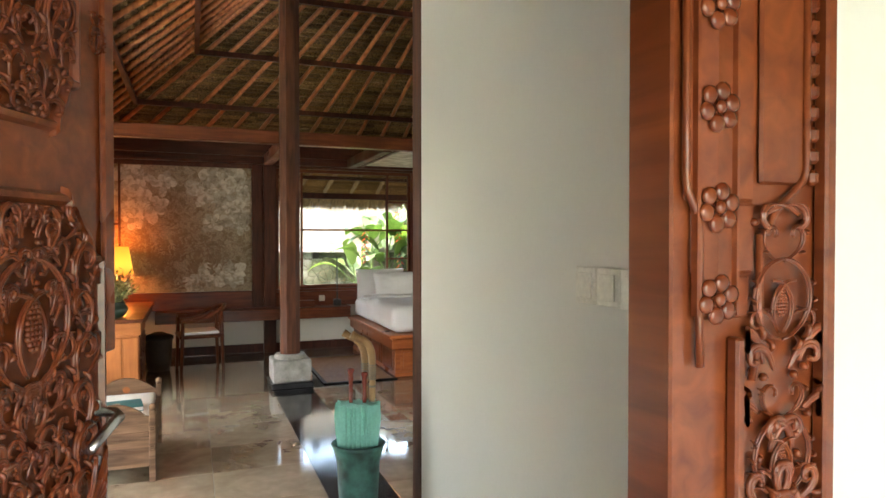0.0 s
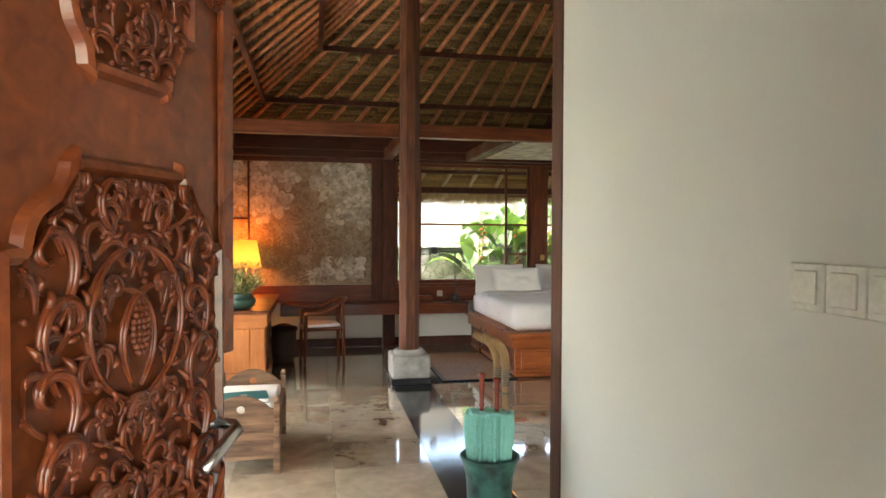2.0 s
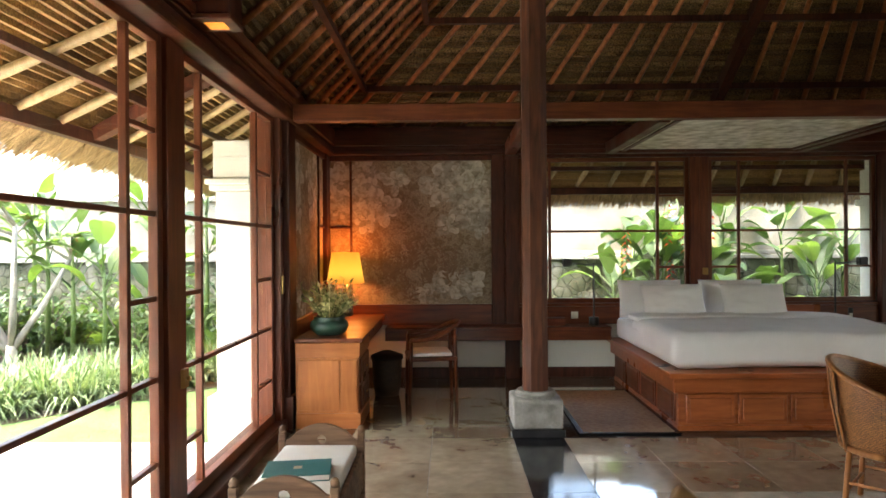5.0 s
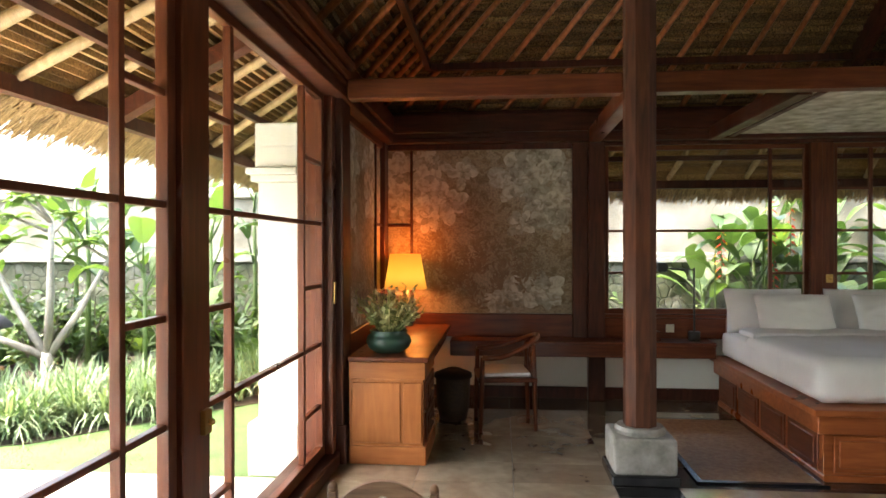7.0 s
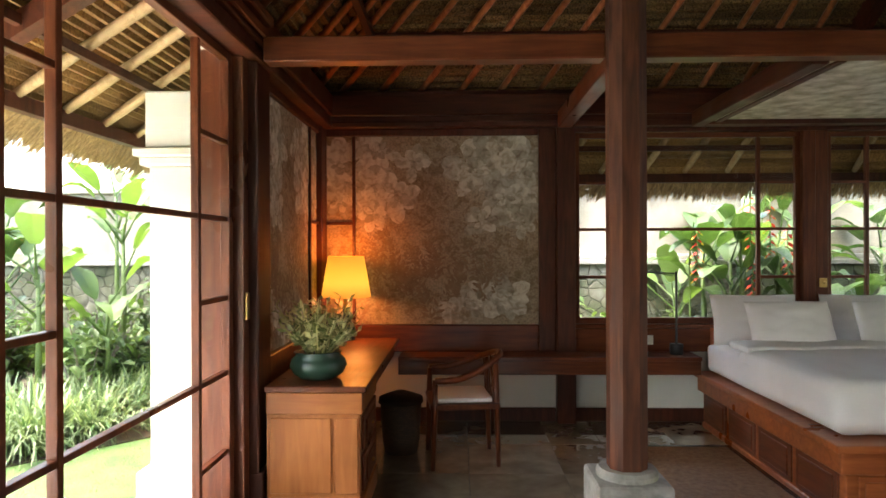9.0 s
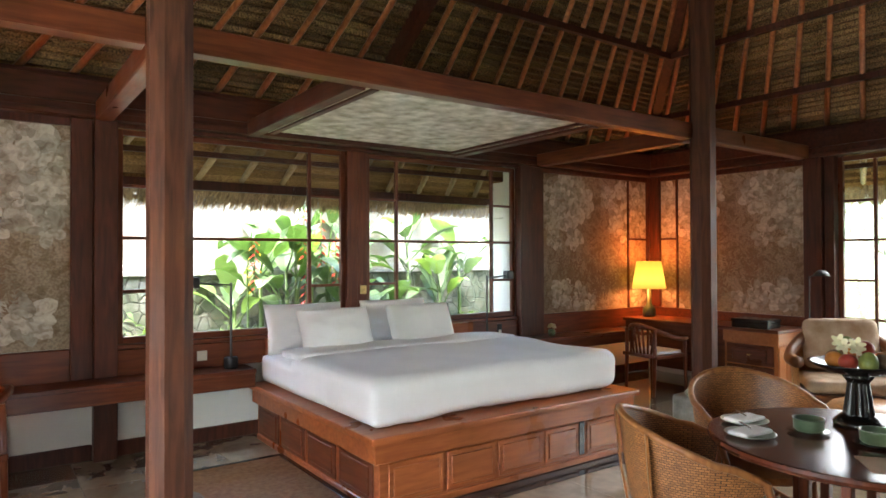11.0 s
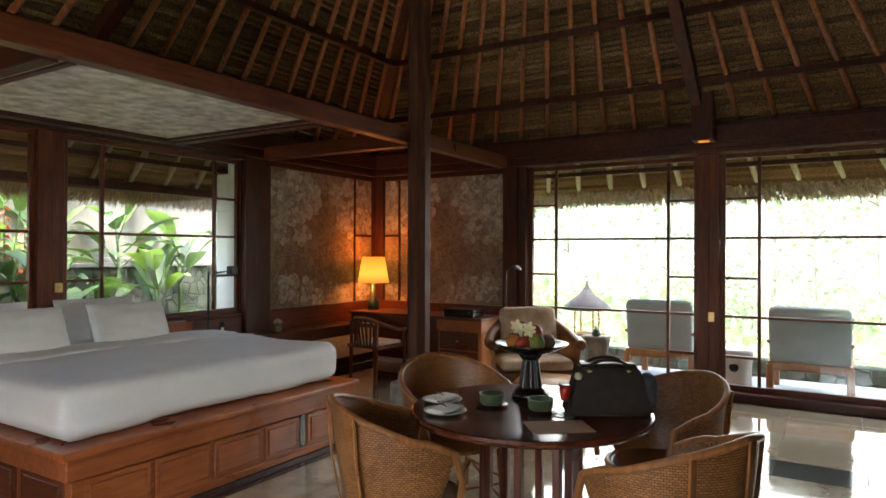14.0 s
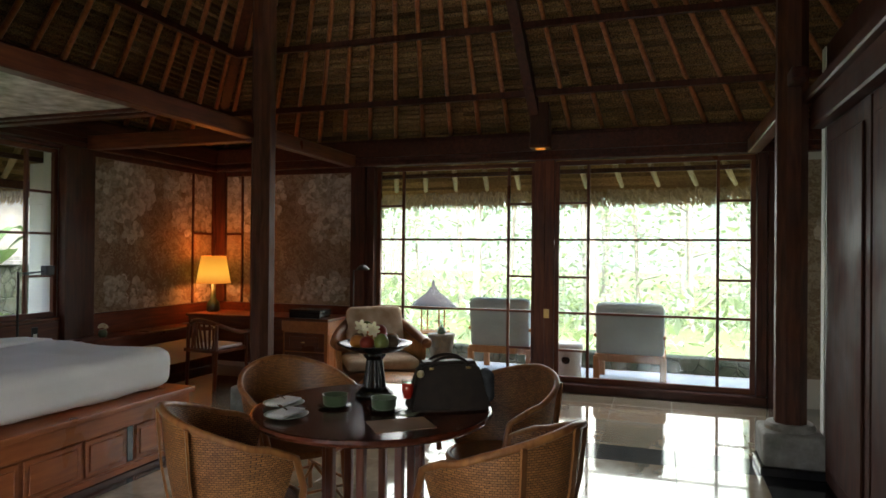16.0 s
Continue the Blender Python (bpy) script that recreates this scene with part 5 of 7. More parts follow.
def flower_bowl():
    root = empty("flower_bowl", pose(-0.25, 7.22, 0.76), "dark green glazed bowl of variegated leafy sprigs", "flower bowl")
    part("bowl", lathe([(0, 0), (0.1, 0), (0.145, 0.03), (0.168, 0.075), (0.158, 0.115), (0.13, 0.14), (0.142, 0.158), (0.137, 0.163), (0.12, 0.145), (0, 0.125)], 32), GREEN_GLAZE, root, "", True)
    r = random.Random(7)
    stems, leaves = bmesh.new(), bmesh.new()
    for k in range(64):
        a, lean = r.uniform(0, 6.28), r.uniform(0.05, 1.35)
        L = r.uniform(0.22, 0.38)
        d = Vector((math.cos(a) * lean, math.sin(a) * lean, 1.0)).normalized()
        p0 = Vector((math.cos(a) * 0.05, math.sin(a) * 0.05, 0.12))
        p1 = p0 + d * L
        tube([p0, (p0 + p1) / 2 + Vector((0, 0, 0.01)), p1], 0.004, 5, stems)
        for j in range(9):
            t = 0.35 + 0.65 * j / 8
            q = p0 + d * L * t
            side = Vector((r.uniform(-1, 1), r.uniform(-1, 1), r.uniform(-0.2, 1))).normalized()
            ln, w = r.uniform(0.045, 0.08), 0.013
            o = side.cross(d).normalized() * w
            leaves.faces.new([leaves.verts.new(v) for v in (q, q + side * ln * 0.5 + o, q + side * ln, q + side * ln * 0.5 - o)])
    part("stalk", stems, SPRIG, root)
    part("foliage", leaves, SPRIG, root, "pale green and yellow sprigs")


flower_bowl()


def desk_chair(m):
    root = empty("armchair", m, "dark teak armchair with a curved slatted back and white seat pad", "chair", "desk chairs")
    for x, y, h in ((-0.24, 0.22, 0.62), (0.24, 0.22, 0.62), (-0.2, -0.22, 0.72), (0.2, -0.22, 0.72)):
        part("leg", tube([(x, y * 1.06, 0), (x, y, 0.42), (x, y * 0.98, h)], [0.017, 0.022, 0.018], 8), TEAK, root, "", True)
    part("seat", block(-0.25, 0.25, -0.24, 0.25, 0.41, 0.45, 0.012, 2), TEAK, root)
    pad = part("seat_pad", block(-0.21, 0.21, -0.19, 0.2, 0.451, 0.485, 0.016, 3), LINEN, root, "thin white seat pad", True)
    pts = []
    for k in range(21):
        a = math.pi * (-0.08 + 1.16 * k / 20)
        z = 0.62 + 0.15 * max(0, math.sin(a)) ** 1.5
        pts.append((0.275 * math.cos(a), 0.12 - 0.40 * max(-0.25, math.sin(a)), z))
    part("armrest", tube(pts, 0.023, 8), TEAK, root, "bent top rail running into the arms", True)
    for k in range(7):
        a = math.pi * (0.28 + 0.44 * k / 6)
        x, y = 0.265 * math.cos(a), 0.12 - 0.39 * math.sin(a)
        z = 0.61 + 0.15 * math.sin(a) ** 1.5
        bm = bmesh.new()
        bar(bm, (x * 0.85, -0.215, 0.45), (x, y, z), 0.024, 0.012)
        part("slat", bm, TEAK, root)
    return root


c1 = desk_chair(pose(0.61, 8.09, 0, 0, 0, 97))
copy_thing(c1, pose(6.95, 8.15, 0, 0, 0, -95))


def basket():
    bm = bmesh.new()
    rows = []
    for z, r in ((0.0, 0.12), (0.1, 0.14), (0.25, 0.15), (0.38, 0.155)):
        rows.append([((0.15 + r * math.cos(2 * math.pi * k / 28), 8.25 + r * math.sin(2 * math.pi * k / 28), z), (k / 28 * 0.9, z)) for k in range(29)])
    uv_shell(bm, rows)
    bmesh.ops.contextual_create(bm, geom=[e for e in bm.edges if e.is_boundary and abs(e.verts[0].co.z) < 1e-4 and abs(e.verts[1].co.z) < 1e-4])
    root = empty("waste_basket", pose(0, 0, 0), "dark woven waste basket with a lid under the desk", "basket")
    part("body", bm, BASKET_WEAVE, root, "", True)
    part("lid", lathe([(0, 0.42), (0.05, 0.455), (0.165, 0.41), (0.17, 0.375), (0.15, 0.375), (0, 0.38)], 28, at=(0.15, 8.25, 0)), BASKET_WEAVE, root, "", True)


basket()

# shelf under the window and murals
for x0, x1 in ((0.085, 2.58), (5.0, 7.38)):
    root = empty("wall_shelf", pose(0, 0, 0), "long red-brown teak shelf fixed along the wall", "shelf", "wall shelves")
    part("board", block(x0, x1, 8.72, NORTH - 0.082, 0.595, 0.63, 0.005), TEAK_X, root)
    part("apron", block(x0, x1, 8.745, 8.775, 0.48, 0.594, 0.004), TEAK_X, root)


# ---------------------------------------------------------------- bed
def bed():
    root = empty("bed", pose(0, 0, 0), "large panelled teak bed platform with a wide rim", "bed")
    x0, x1, y0, y1 = 2.67, 4.91, 6.895, 8.95
    part("body", block(x0, x1, y0, y1, 0.0, 0.44, 0.004), BED_TEAK, root)
    part("skirting", block(x0 - 0.012, x1 + 0.012, y0 - 0.02, y1, 0.0, 0.045, 0.006), BED_TEAK, root)
    rim = block(2.585, 4.99, 6.825, 8.96, 0.435, 0.48, 0.012, 2)
    part("rim", rim, BED_TEAK, root, "projecting polished rim")
    part("rim_apron", block(2.62, 4.955, 6.855, 8.95, 0.315, 0.434, 0.006), BED_TEAK, root)
    n = 5
    for k in range(n):
        a = x0 + 0.06 + k * (x1 - x0 - 0.1) / n
        b = a + (x1 - x0 - 0.1) / n - 0.03
        if k == n - 2:
            b -= 0.06
        pn = part("drawer_front", block(a, b, y0 - 0.012, y0 - 0.001, 0.06, 0.30, 0.005), BED_TEAK, root)
        part("moulding", block(a + 0.03, b - 0.03, y0 - 0.02, y0 - 0.0125, 0.09, 0.27, 0.006), BED_TEAK, pn)
    part("gap", block(x1 - 0.54, x1 - 0.49, y0 - 0.006, y0 - 0.001, 0.06, 0.33, 0.0), BLACK_LACQUER, root)
    for k in range(4):
        a = y0 + 0.06 + k * 0.5
        pn = part("side_panel", block(x0 - 0.012, x0 - 0.001, a, a + 0.45, 0.06, 0.30, 0.005), TEAK_Y, root)
        part("moulding", block(x0 - 0.02, x0 - 0.0125, a + 0.04, a + 0.41, 0.09, 0.27, 0.006), TEAK_Y, pn)
    part("headboard", block(2.76, 5.0, 8.961, 9.04, 0.0, 0.84, 0.006), BED_TEAK, root)


bed()


def soft_box(x0, x1, y0, y1, z0, z1, rad, seed, wob=0.008, cuts=22):
    """A padded block with rounded edges and gentle folds."""
    bm = bmesh.new()
    bmesh.ops.create_cube(bm, size=2.0)
    bmesh.ops.subdivide_edges(bm, edges=bm.edges[:], cuts=cuts, use_grid_fill=True)
    hx, hy, hz = (x1 - x0) / 2, (y1 - y0) / 2, (z1 - z0) / 2
    for v in bm.verts:
        p = Vector((v.co.x * hx, v.co.y * hy, v.co.z * hz))
        q = Vector([max(-h + rad, min(h - rad, c)) for c, h in zip(p, (hx, hy, hz))])
        d = p - q
        if d.length > 1e-6:
            p = q + d.normalized() * rad
        w = noise.noise(Vector((p.x * 2.3, p.y * 2.3, p.z * 3 + seed))) * wob + noise.noise(Vector((p.x * 9, p.y * 3, p.z * 5 + seed))) * wob * 0.35
        nrm = d.normalized() if d.length > 1e-6 else Vector((0, 0, 0))
        p += nrm * w
        v.co = p + Vector(((x0 + x1) / 2, (y0 + y1) / 2, (z0 + z1) / 2))
    return bm


mesh_thing("mattress", soft_box(2.67, 4.83, 7.02, 8.93, 0.481, 0.73, 0.07, 1, 0.004), LINEN, "thick white mattress on the bed platform", "mattress", True)
mesh_thing("duvet", soft_box(2.665, 4.88, 6.95, 8.30, 0.49, 0.785, 0.085, 5, 0.022, 34), LINEN, "smooth white duvet pulled over the bed", "duvet", True)
mesh_thing("sheet_fold", soft_box(2.68, 4.85, 8.12, 8.46, 0.745, 0.81, 0.028, 9, 0.014), LINEN, "turned-down white sheet across the bed", "sheet", True)


def pillow(name, m, w, h, d, seed, group):
    bm = bmesh.new()
    n = 22
    grid = []
    for side in (1, -1):
        g = []
        for i in range(n + 1):
            row = []
            for j in range(n + 1):
                u, v = -1 + 2 * i / n, -1 + 2 * j / n
                puff = ((1 - abs(u) ** 3.2) * (1 - abs(v) ** 3.2)) ** 0.5
                pin = 1 - 0.05 * (1 - abs(v)) * abs(u) ** 6 - 0.05 * (1 - abs(u)) * abs(v) ** 6
                wr = noise.noise(Vector((u * 3, v * 3, seed + side))) * 0.014 + noise.noise(Vector((u * 8, v * 5, seed))) * 0.006
                row.append(bm.verts.new((u * w / 2 * pin, side * (puff * d / 2 + wr * puff), v * h / 2 * pin)))
            g.append(row)
        grid.append(g)
        for i in range(n):
            for j in range(n):
                q = (g[i][j], g[i + 1][j], g[i + 1][j + 1], g[i][j + 1])
                bm.faces.new(q if side < 0 else tuple(reversed(q)))
    bmesh.ops.remove_doubles(bm, verts=bm.verts[:], dist=0.0006)
    ob = mesh_thing(name, bm, LINEN, "plump white pillow leaning at the head of the bed", "pillow", True, group=group)
    ob.matrix_basis = m
    return ob


for x, y, rz, s in ((3.01, 8.74, 0, 1), (3.90, 8.74, 0, 2)):
    pillow("pillow", pose(x, y, 0.935, -14, 0, rz), 0.70, 0.42, 0.2, s, "pillows on the bed")
for x, y, rz, s in ((3.19, 8.52, 2, 3), (4.05, 8.53, -2, 4)):
    pillow("pillow", pose(x, y, 0.92, -24, 0, rz), 0.67, 0.39, 0.22, s + 4, "pillows on the bed")


def canopy():
    root = empty("bed_canopy", pose(0, 0, 0), "pale painted canvas canopy in a dark timber frame over the bed", "canopy", kind="structure")
    x0, x1, y0, y1, z = 2.58, 4.80, 7.06, 8.96, 2.56
    part("canvas", block(x0 + 0.2, x1 - 0.2, y0, y1 - 0.16, z + 0.03, z + 0.05, 0), CANOPY, root, "mottled pale painted canvas")
    for a, b in ((x0, x0 + 0.1), (x1 - 0.1, x1)):
        part("side_beam", block(a, b, y0, y1, z, z + 0.13, 0.006), DARK_Y, root)
    for a, b in ((x0 + 0.102, x0 + 0.145), (x1 - 0.145, x1 - 0.102)):
        part("white_strip", block(a, b, y0, y1 - 0.13, z + 0.02, z + 0.06, 0.004), CANOPY, root, "pale strip")
    for a, b in ((x0 + 0.148, x0 + 0.198), (x1 - 0.198, x1 - 0.148)):
        part("inner_rail", block(a, b, y0, y1 - 0.13, z + 0.01, z + 0.07, 0.004), DARK_Y, root)
    part("end_rail", block(x0 + 0.1, x1 - 0.1, y1 - 0.12, y1, z, z + 0.13, 0.006), DARK_X, root)


canopy()


def reading_lamp(x, y, hand):
    root = empty("reading_lamp", pose(x, y, 0.63), "black metal reading lamp on a thin post", "lamp", "reading lamps")
    part("base", lathe([(0, 0), (0.055, 0), (0.055, 0.085), (0.05, 0.09), (0, 0.09)], 24), BLACK_METAL, root, "", True)
    part("post", tube([(0, 0, 0.085), (0, 0, 0.70)], 0.0105, 8), BLACK_METAL, root)
    part("arm", tube([(0.0, 0, 0.68), (-hand * 0.36, 0, 0.70)], 0.007, 8), BLACK_METAL, root)
    part("arm", tube([(-hand * 0.02, 0, 0.66), (-hand * 0.36, 0, 0.715)], 0.004, 8), BLACK_METAL, root)
    part("head", block(-hand * 0.30 - 0.045, -hand * 0.30 + 0.045, -0.04, 0.04, 0.66, 0.75, 0.01, 2), BLACK_METAL, root, "square black lamp head")


reading_lamp(2.42, 8.88, 1)
reading_lamp(5.12, 8.88, -1)
socket = empty("socket_plate", pose(2.24, NORTH - 0.033, 0.725), "white socket plate on the timber wall", "socket")
part("plate", block(-0.04, 0.04, -0.008, 0.0, -0.04, 0.04, 0.002), WHITE_PLASTIC, socket)
part("insert", block(-0.022, 0.022, -0.012, -0.0085, -0.022, 0.022, 0.002), WHITE_PLASTIC, socket)
tissue = empty("tissue_box", pose(1.98, 8.9, 0.63), "low dark wooden tissue box", "box")
part("box", block(-0.12, 0.12, -0.065, 0.065, 0, 0.07, 0.005), TEAK_X, tissue)
part("lid", block(-0.125, 0.125, -0.07, 0.07, 0.0705, 0.085, 0.005), TEAK_X, tissue)
phone = empty("telephone", pose(5.28, 8.86, 0.63, 0, 0, -20), "black cordless telephone standing in its cradle", "telephone")
part("cradle", block(-0.04, 0.04, -0.045, 0.045, 0, 0.035, 0.008, 2), BLACK_METAL, phone)
part("handset", block(-0.024, 0.024, 0.0, 0.028, 0.036, 0.18, 0.008, 2), BLACK_METAL, phone)
part("keypad", block(-0.016, 0.016, -0.002, -0.0005, 0.06, 0.12, 0.0), WHITE_PLASTIC, phone, "pale keypad")
note = empty("note_block", pose(5.0, 8.87, 0.63), "small white note block beside the bed", "note block")
part("sheets", block(-0.05, 0.05, -0.04, 0.04, 0, 0.03, 0.002), LINEN, note)
vase = empty("vase", pose(6.05, 8.86, 0.63), "small glass vase of white flowers on the shelf", "vase")
part("glass_body", lathe([(0, 0), (0.035, 0), (0.045, 0.04), (0.035, 0.075), (0.03, 0.075), (0, 0.07)], 20), CELADON, vase, "", True)
bm = bmesh.new()
rr = random.Random(5)
for k in range(40):
    a, b, q = rr.uniform(0, 6.28), rr.uniform(0, 1.3), 0.045
    ball(bm, q * math.cos(a) * math.sin(b), q * math.sin(a) * math.sin(b), 0.085 + q * math.cos(b), 0.013, 6)
part("blossoms", bm, PETAL_WHITE, vase, "white blossoms", True)

rug = bmesh.new()
uv_shell(rug, [[((x, y, 0.012), (x, y)) for x in (1.88, 2.62)] for y in (8.35, 6.82)])
rg = empty("floor_mat", pose(0, 0, 0), "brown woven mat with a dark border beside the bed", "mat")
part("weave", rug, MAT_WEAVE, rg)
for b in ((1.84, 1.88, 6.78, 8.39), (2.62, 2.66, 6.78, 8.39), (1.88, 2.62, 6.78, 6.82), (1.88, 2.62, 8.35, 8.39)):
    part("border", block(*b, 0.002, 0.014, 0.002), BLACK_LACQUER, rg)
part("backing", block(1.88, 2.62, 6.82, 8.35, 0.002, 0.010, 0), BLACK_LACQUER, rg)


def box_light(x, y, side):
    root = empty("ceiling_spotlight", pose(x, y, 2.68), "dark timber box with a small lit downlight", "spotlight", "box downlights")
    part("housing", block(-0.1, 0.1, -0.1, 0.1, 0.03, 0.55, 0.006), DARK, root)
    part("lip", block(-0.108, 0.108, -0.108, 0.108, 0.0, 0.029, 0.005), TEAK_X, root)
    part("lens", block(-0.05, 0.05, -0.05, 0.05, -0.004, -0.001, 0), SHADE, root, "small warm lit lens")


box_light(WEST + 0.23, 4.93, 1)
box_light(EAST - 0.26, 4.64, -1)


# ---------------------------------------------------------------- dining group
def round_table():
    root = empty("round_table", pose(3.79, 4.76, 0), "round polished dark red wooden dining table", "table")
    part("tabletop", lathe([(0, 0.715), (0.59, 0.715), (0.6, 0.722), (0.605, 0.735), (0.6, 0.748), (0.59, 0.75), (0, 0.75)], 64), TABLE_WOOD, root, "", False)
    part("apron", lathe([(0, 0.66), (0.33, 0.66), (0.33, 0.7145), (0, 0.7145)], 40), TABLE_WOOD, root)
    for k in range(8):
        a = 2 * math.pi * k / 8 + 0.2
        part("leg", block(0.24 * math.cos(a) - 0.02, 0.24 * math.cos(a) + 0.02, 0.24 * math.sin(a) - 0.02, 0.24 * math.sin(a) + 0.02, 0.05, 0.66, 0.004), TEAK, root)
    part("foot", lathe([(0, 0), (0.32, 0), (0.32, 0.05), (0, 0.05)], 40), TABLE_WOOD, root)


round_table()


def tub_rim(a):
    """Rim of the tub chair: x, y, z at the angle a from the middle of the back."""
    t = abs(a) / 1.95
    z = 0.85 - 0.20 * t ** 1.6
    r = 0.335 + 0.02 * t
    y = -r * math.cos(a) + (0.04 if t > 0.8 else 0)
    return Vector((r * 0.98 * math.sin(a), y, z))


def rattan_chair(m):
    root = empty("rattan_chair", m, "brown woven rattan tub chair with a bound rim", "chair", "rattan chairs round the table")
    rows, inner = [], []
    n = 40
    for i in range(9):
        t = i / 8
        row, irow = [], []
        for k in range(n + 1):
            a = -1.95 + 3.9 * k / n
            top = tub_rim(a)
            base = Vector((0.265 * math.sin(a), -0.265 * math.cos(a), 0.36))
            p = base.lerp(top, t)
            bulge = 0.012 * math.sin(math.pi * t)
            d = Vector((math.sin(a), -math.cos(a), 0))
            row.append((p + d * bulge, (a * 0.33, p.z)))
            irow.append((p + d * (bulge - 0.014), (a * 0.33, p.z)))
        rows.append(row)
        inner.append(irow)
    part("shell", uv_shell(bmesh.new(), rows), RATTAN, root, "woven outer back", True)
    part("lining", uv_shell(bmesh.new(), inner), RATTAN, root, "darker woven inner back", True)
    pts = [tub_rim(-1.95 + 3.9 * k / 44) for k in range(45)]
    lo, hi = pts[0], pts[-1]
    pts = [Vector((lo.x * 0.95, lo.y + 0.02, 0.36)), Vector((lo.x, lo.y + 0.035, 0.52))] + pts + [Vector((hi.x, hi.y + 0.035, 0.52)), Vector((hi.x * 0.95, hi.y + 0.02, 0.36))]
    part("rim", tube(pts, 0.017, 10), RATTAN_POLE, root, "bound rattan rim", True)
    for a in (-0.75, 0.75, 0.0):
        p = tub_rim(a)
        q = Vector((0.27 * math.sin(a), -0.27 * math.cos(a), 0.36))
        d = Vector((math.sin(a), -math.cos(a), 0)) * 0.018
        bm = bmesh.new()
        bar(bm, q + d, (q + p) / 2 + d * 1.7, 0.035, 0.01)
        bar(bm, (q + p) / 2 + d * 1.7, p + d, 0.035, 0.01)
        part("stave", bm, RATTAN_POLE, root)
    part("seat_frame", tube([(0.275 * math.cos(2 * math.pi * k / 32), 0.275 * math.sin(2 * math.pi * k / 32), 0.375) for k in range(33)], 0.02, 8), RATTAN_POLE, root, "", True)
    seat = bmesh.new()
    uv_shell(seat, [[((r * math.cos(2 * math.pi * k / 32), r * math.sin(2 * math.pi * k / 32), 0.385 + 0.012 * (1 - r / 0.28)), (r * math.cos(2 * math.pi * k / 32), r * math.sin(2 * math.pi * k / 32))) for k in range(33)] for r in (0.002, 0.1, 0.19, 0.275)])
    part("seat", seat, RATTAN, root, "woven seat", True)
    for x, y in ((-0.19, 0.2), (0.19, 0.2), (-0.18, -0.2), (0.18, -0.2)):
        part("leg", tube([(x * 1.1, y * 1.12, 0), (x, y, 0.36)], 0.016, 8), RATTAN_POLE, root, "", True)
    for p, q in (((-0.2, 0.21, 0.14), (0.2, 0.21, 0.14)), ((-0.19, -0.21, 0.14), (0.19, -0.21, 0.14)), ((-0.2, 0.21, 0.18), (-0.19, -0.21, 0.18)), ((0.2, 0.21, 0.18), (0.19, -0.21, 0.18)),
                 ((-0.2, 0.21, 0.05), (0.0, 0.2, 0.3)), ((0.2, 0.21, 0.05), (0.0, 0.2, 0.3))):
        part("stretcher", tube([p, q], 0.009, 8), RATTAN_POLE, root, "", True)
    return root


def chair_at(x, y):
    """Pose of a chair at x, y that faces the table."""
    return pose(x, y, 0, 0, 0, math.degrees(math.atan2(4.76 - y, 3.79 - x)) - 90)


tub = rattan_chair(chair_at(3.31, 5.21))
copy_thing(tub, chair_at(3.50, 4.02))
copy_thing(tub, chair_at(4.42, 4.27))
copy_thing(tub, chair_at(4.24, 5.46))

TOP = 0.75


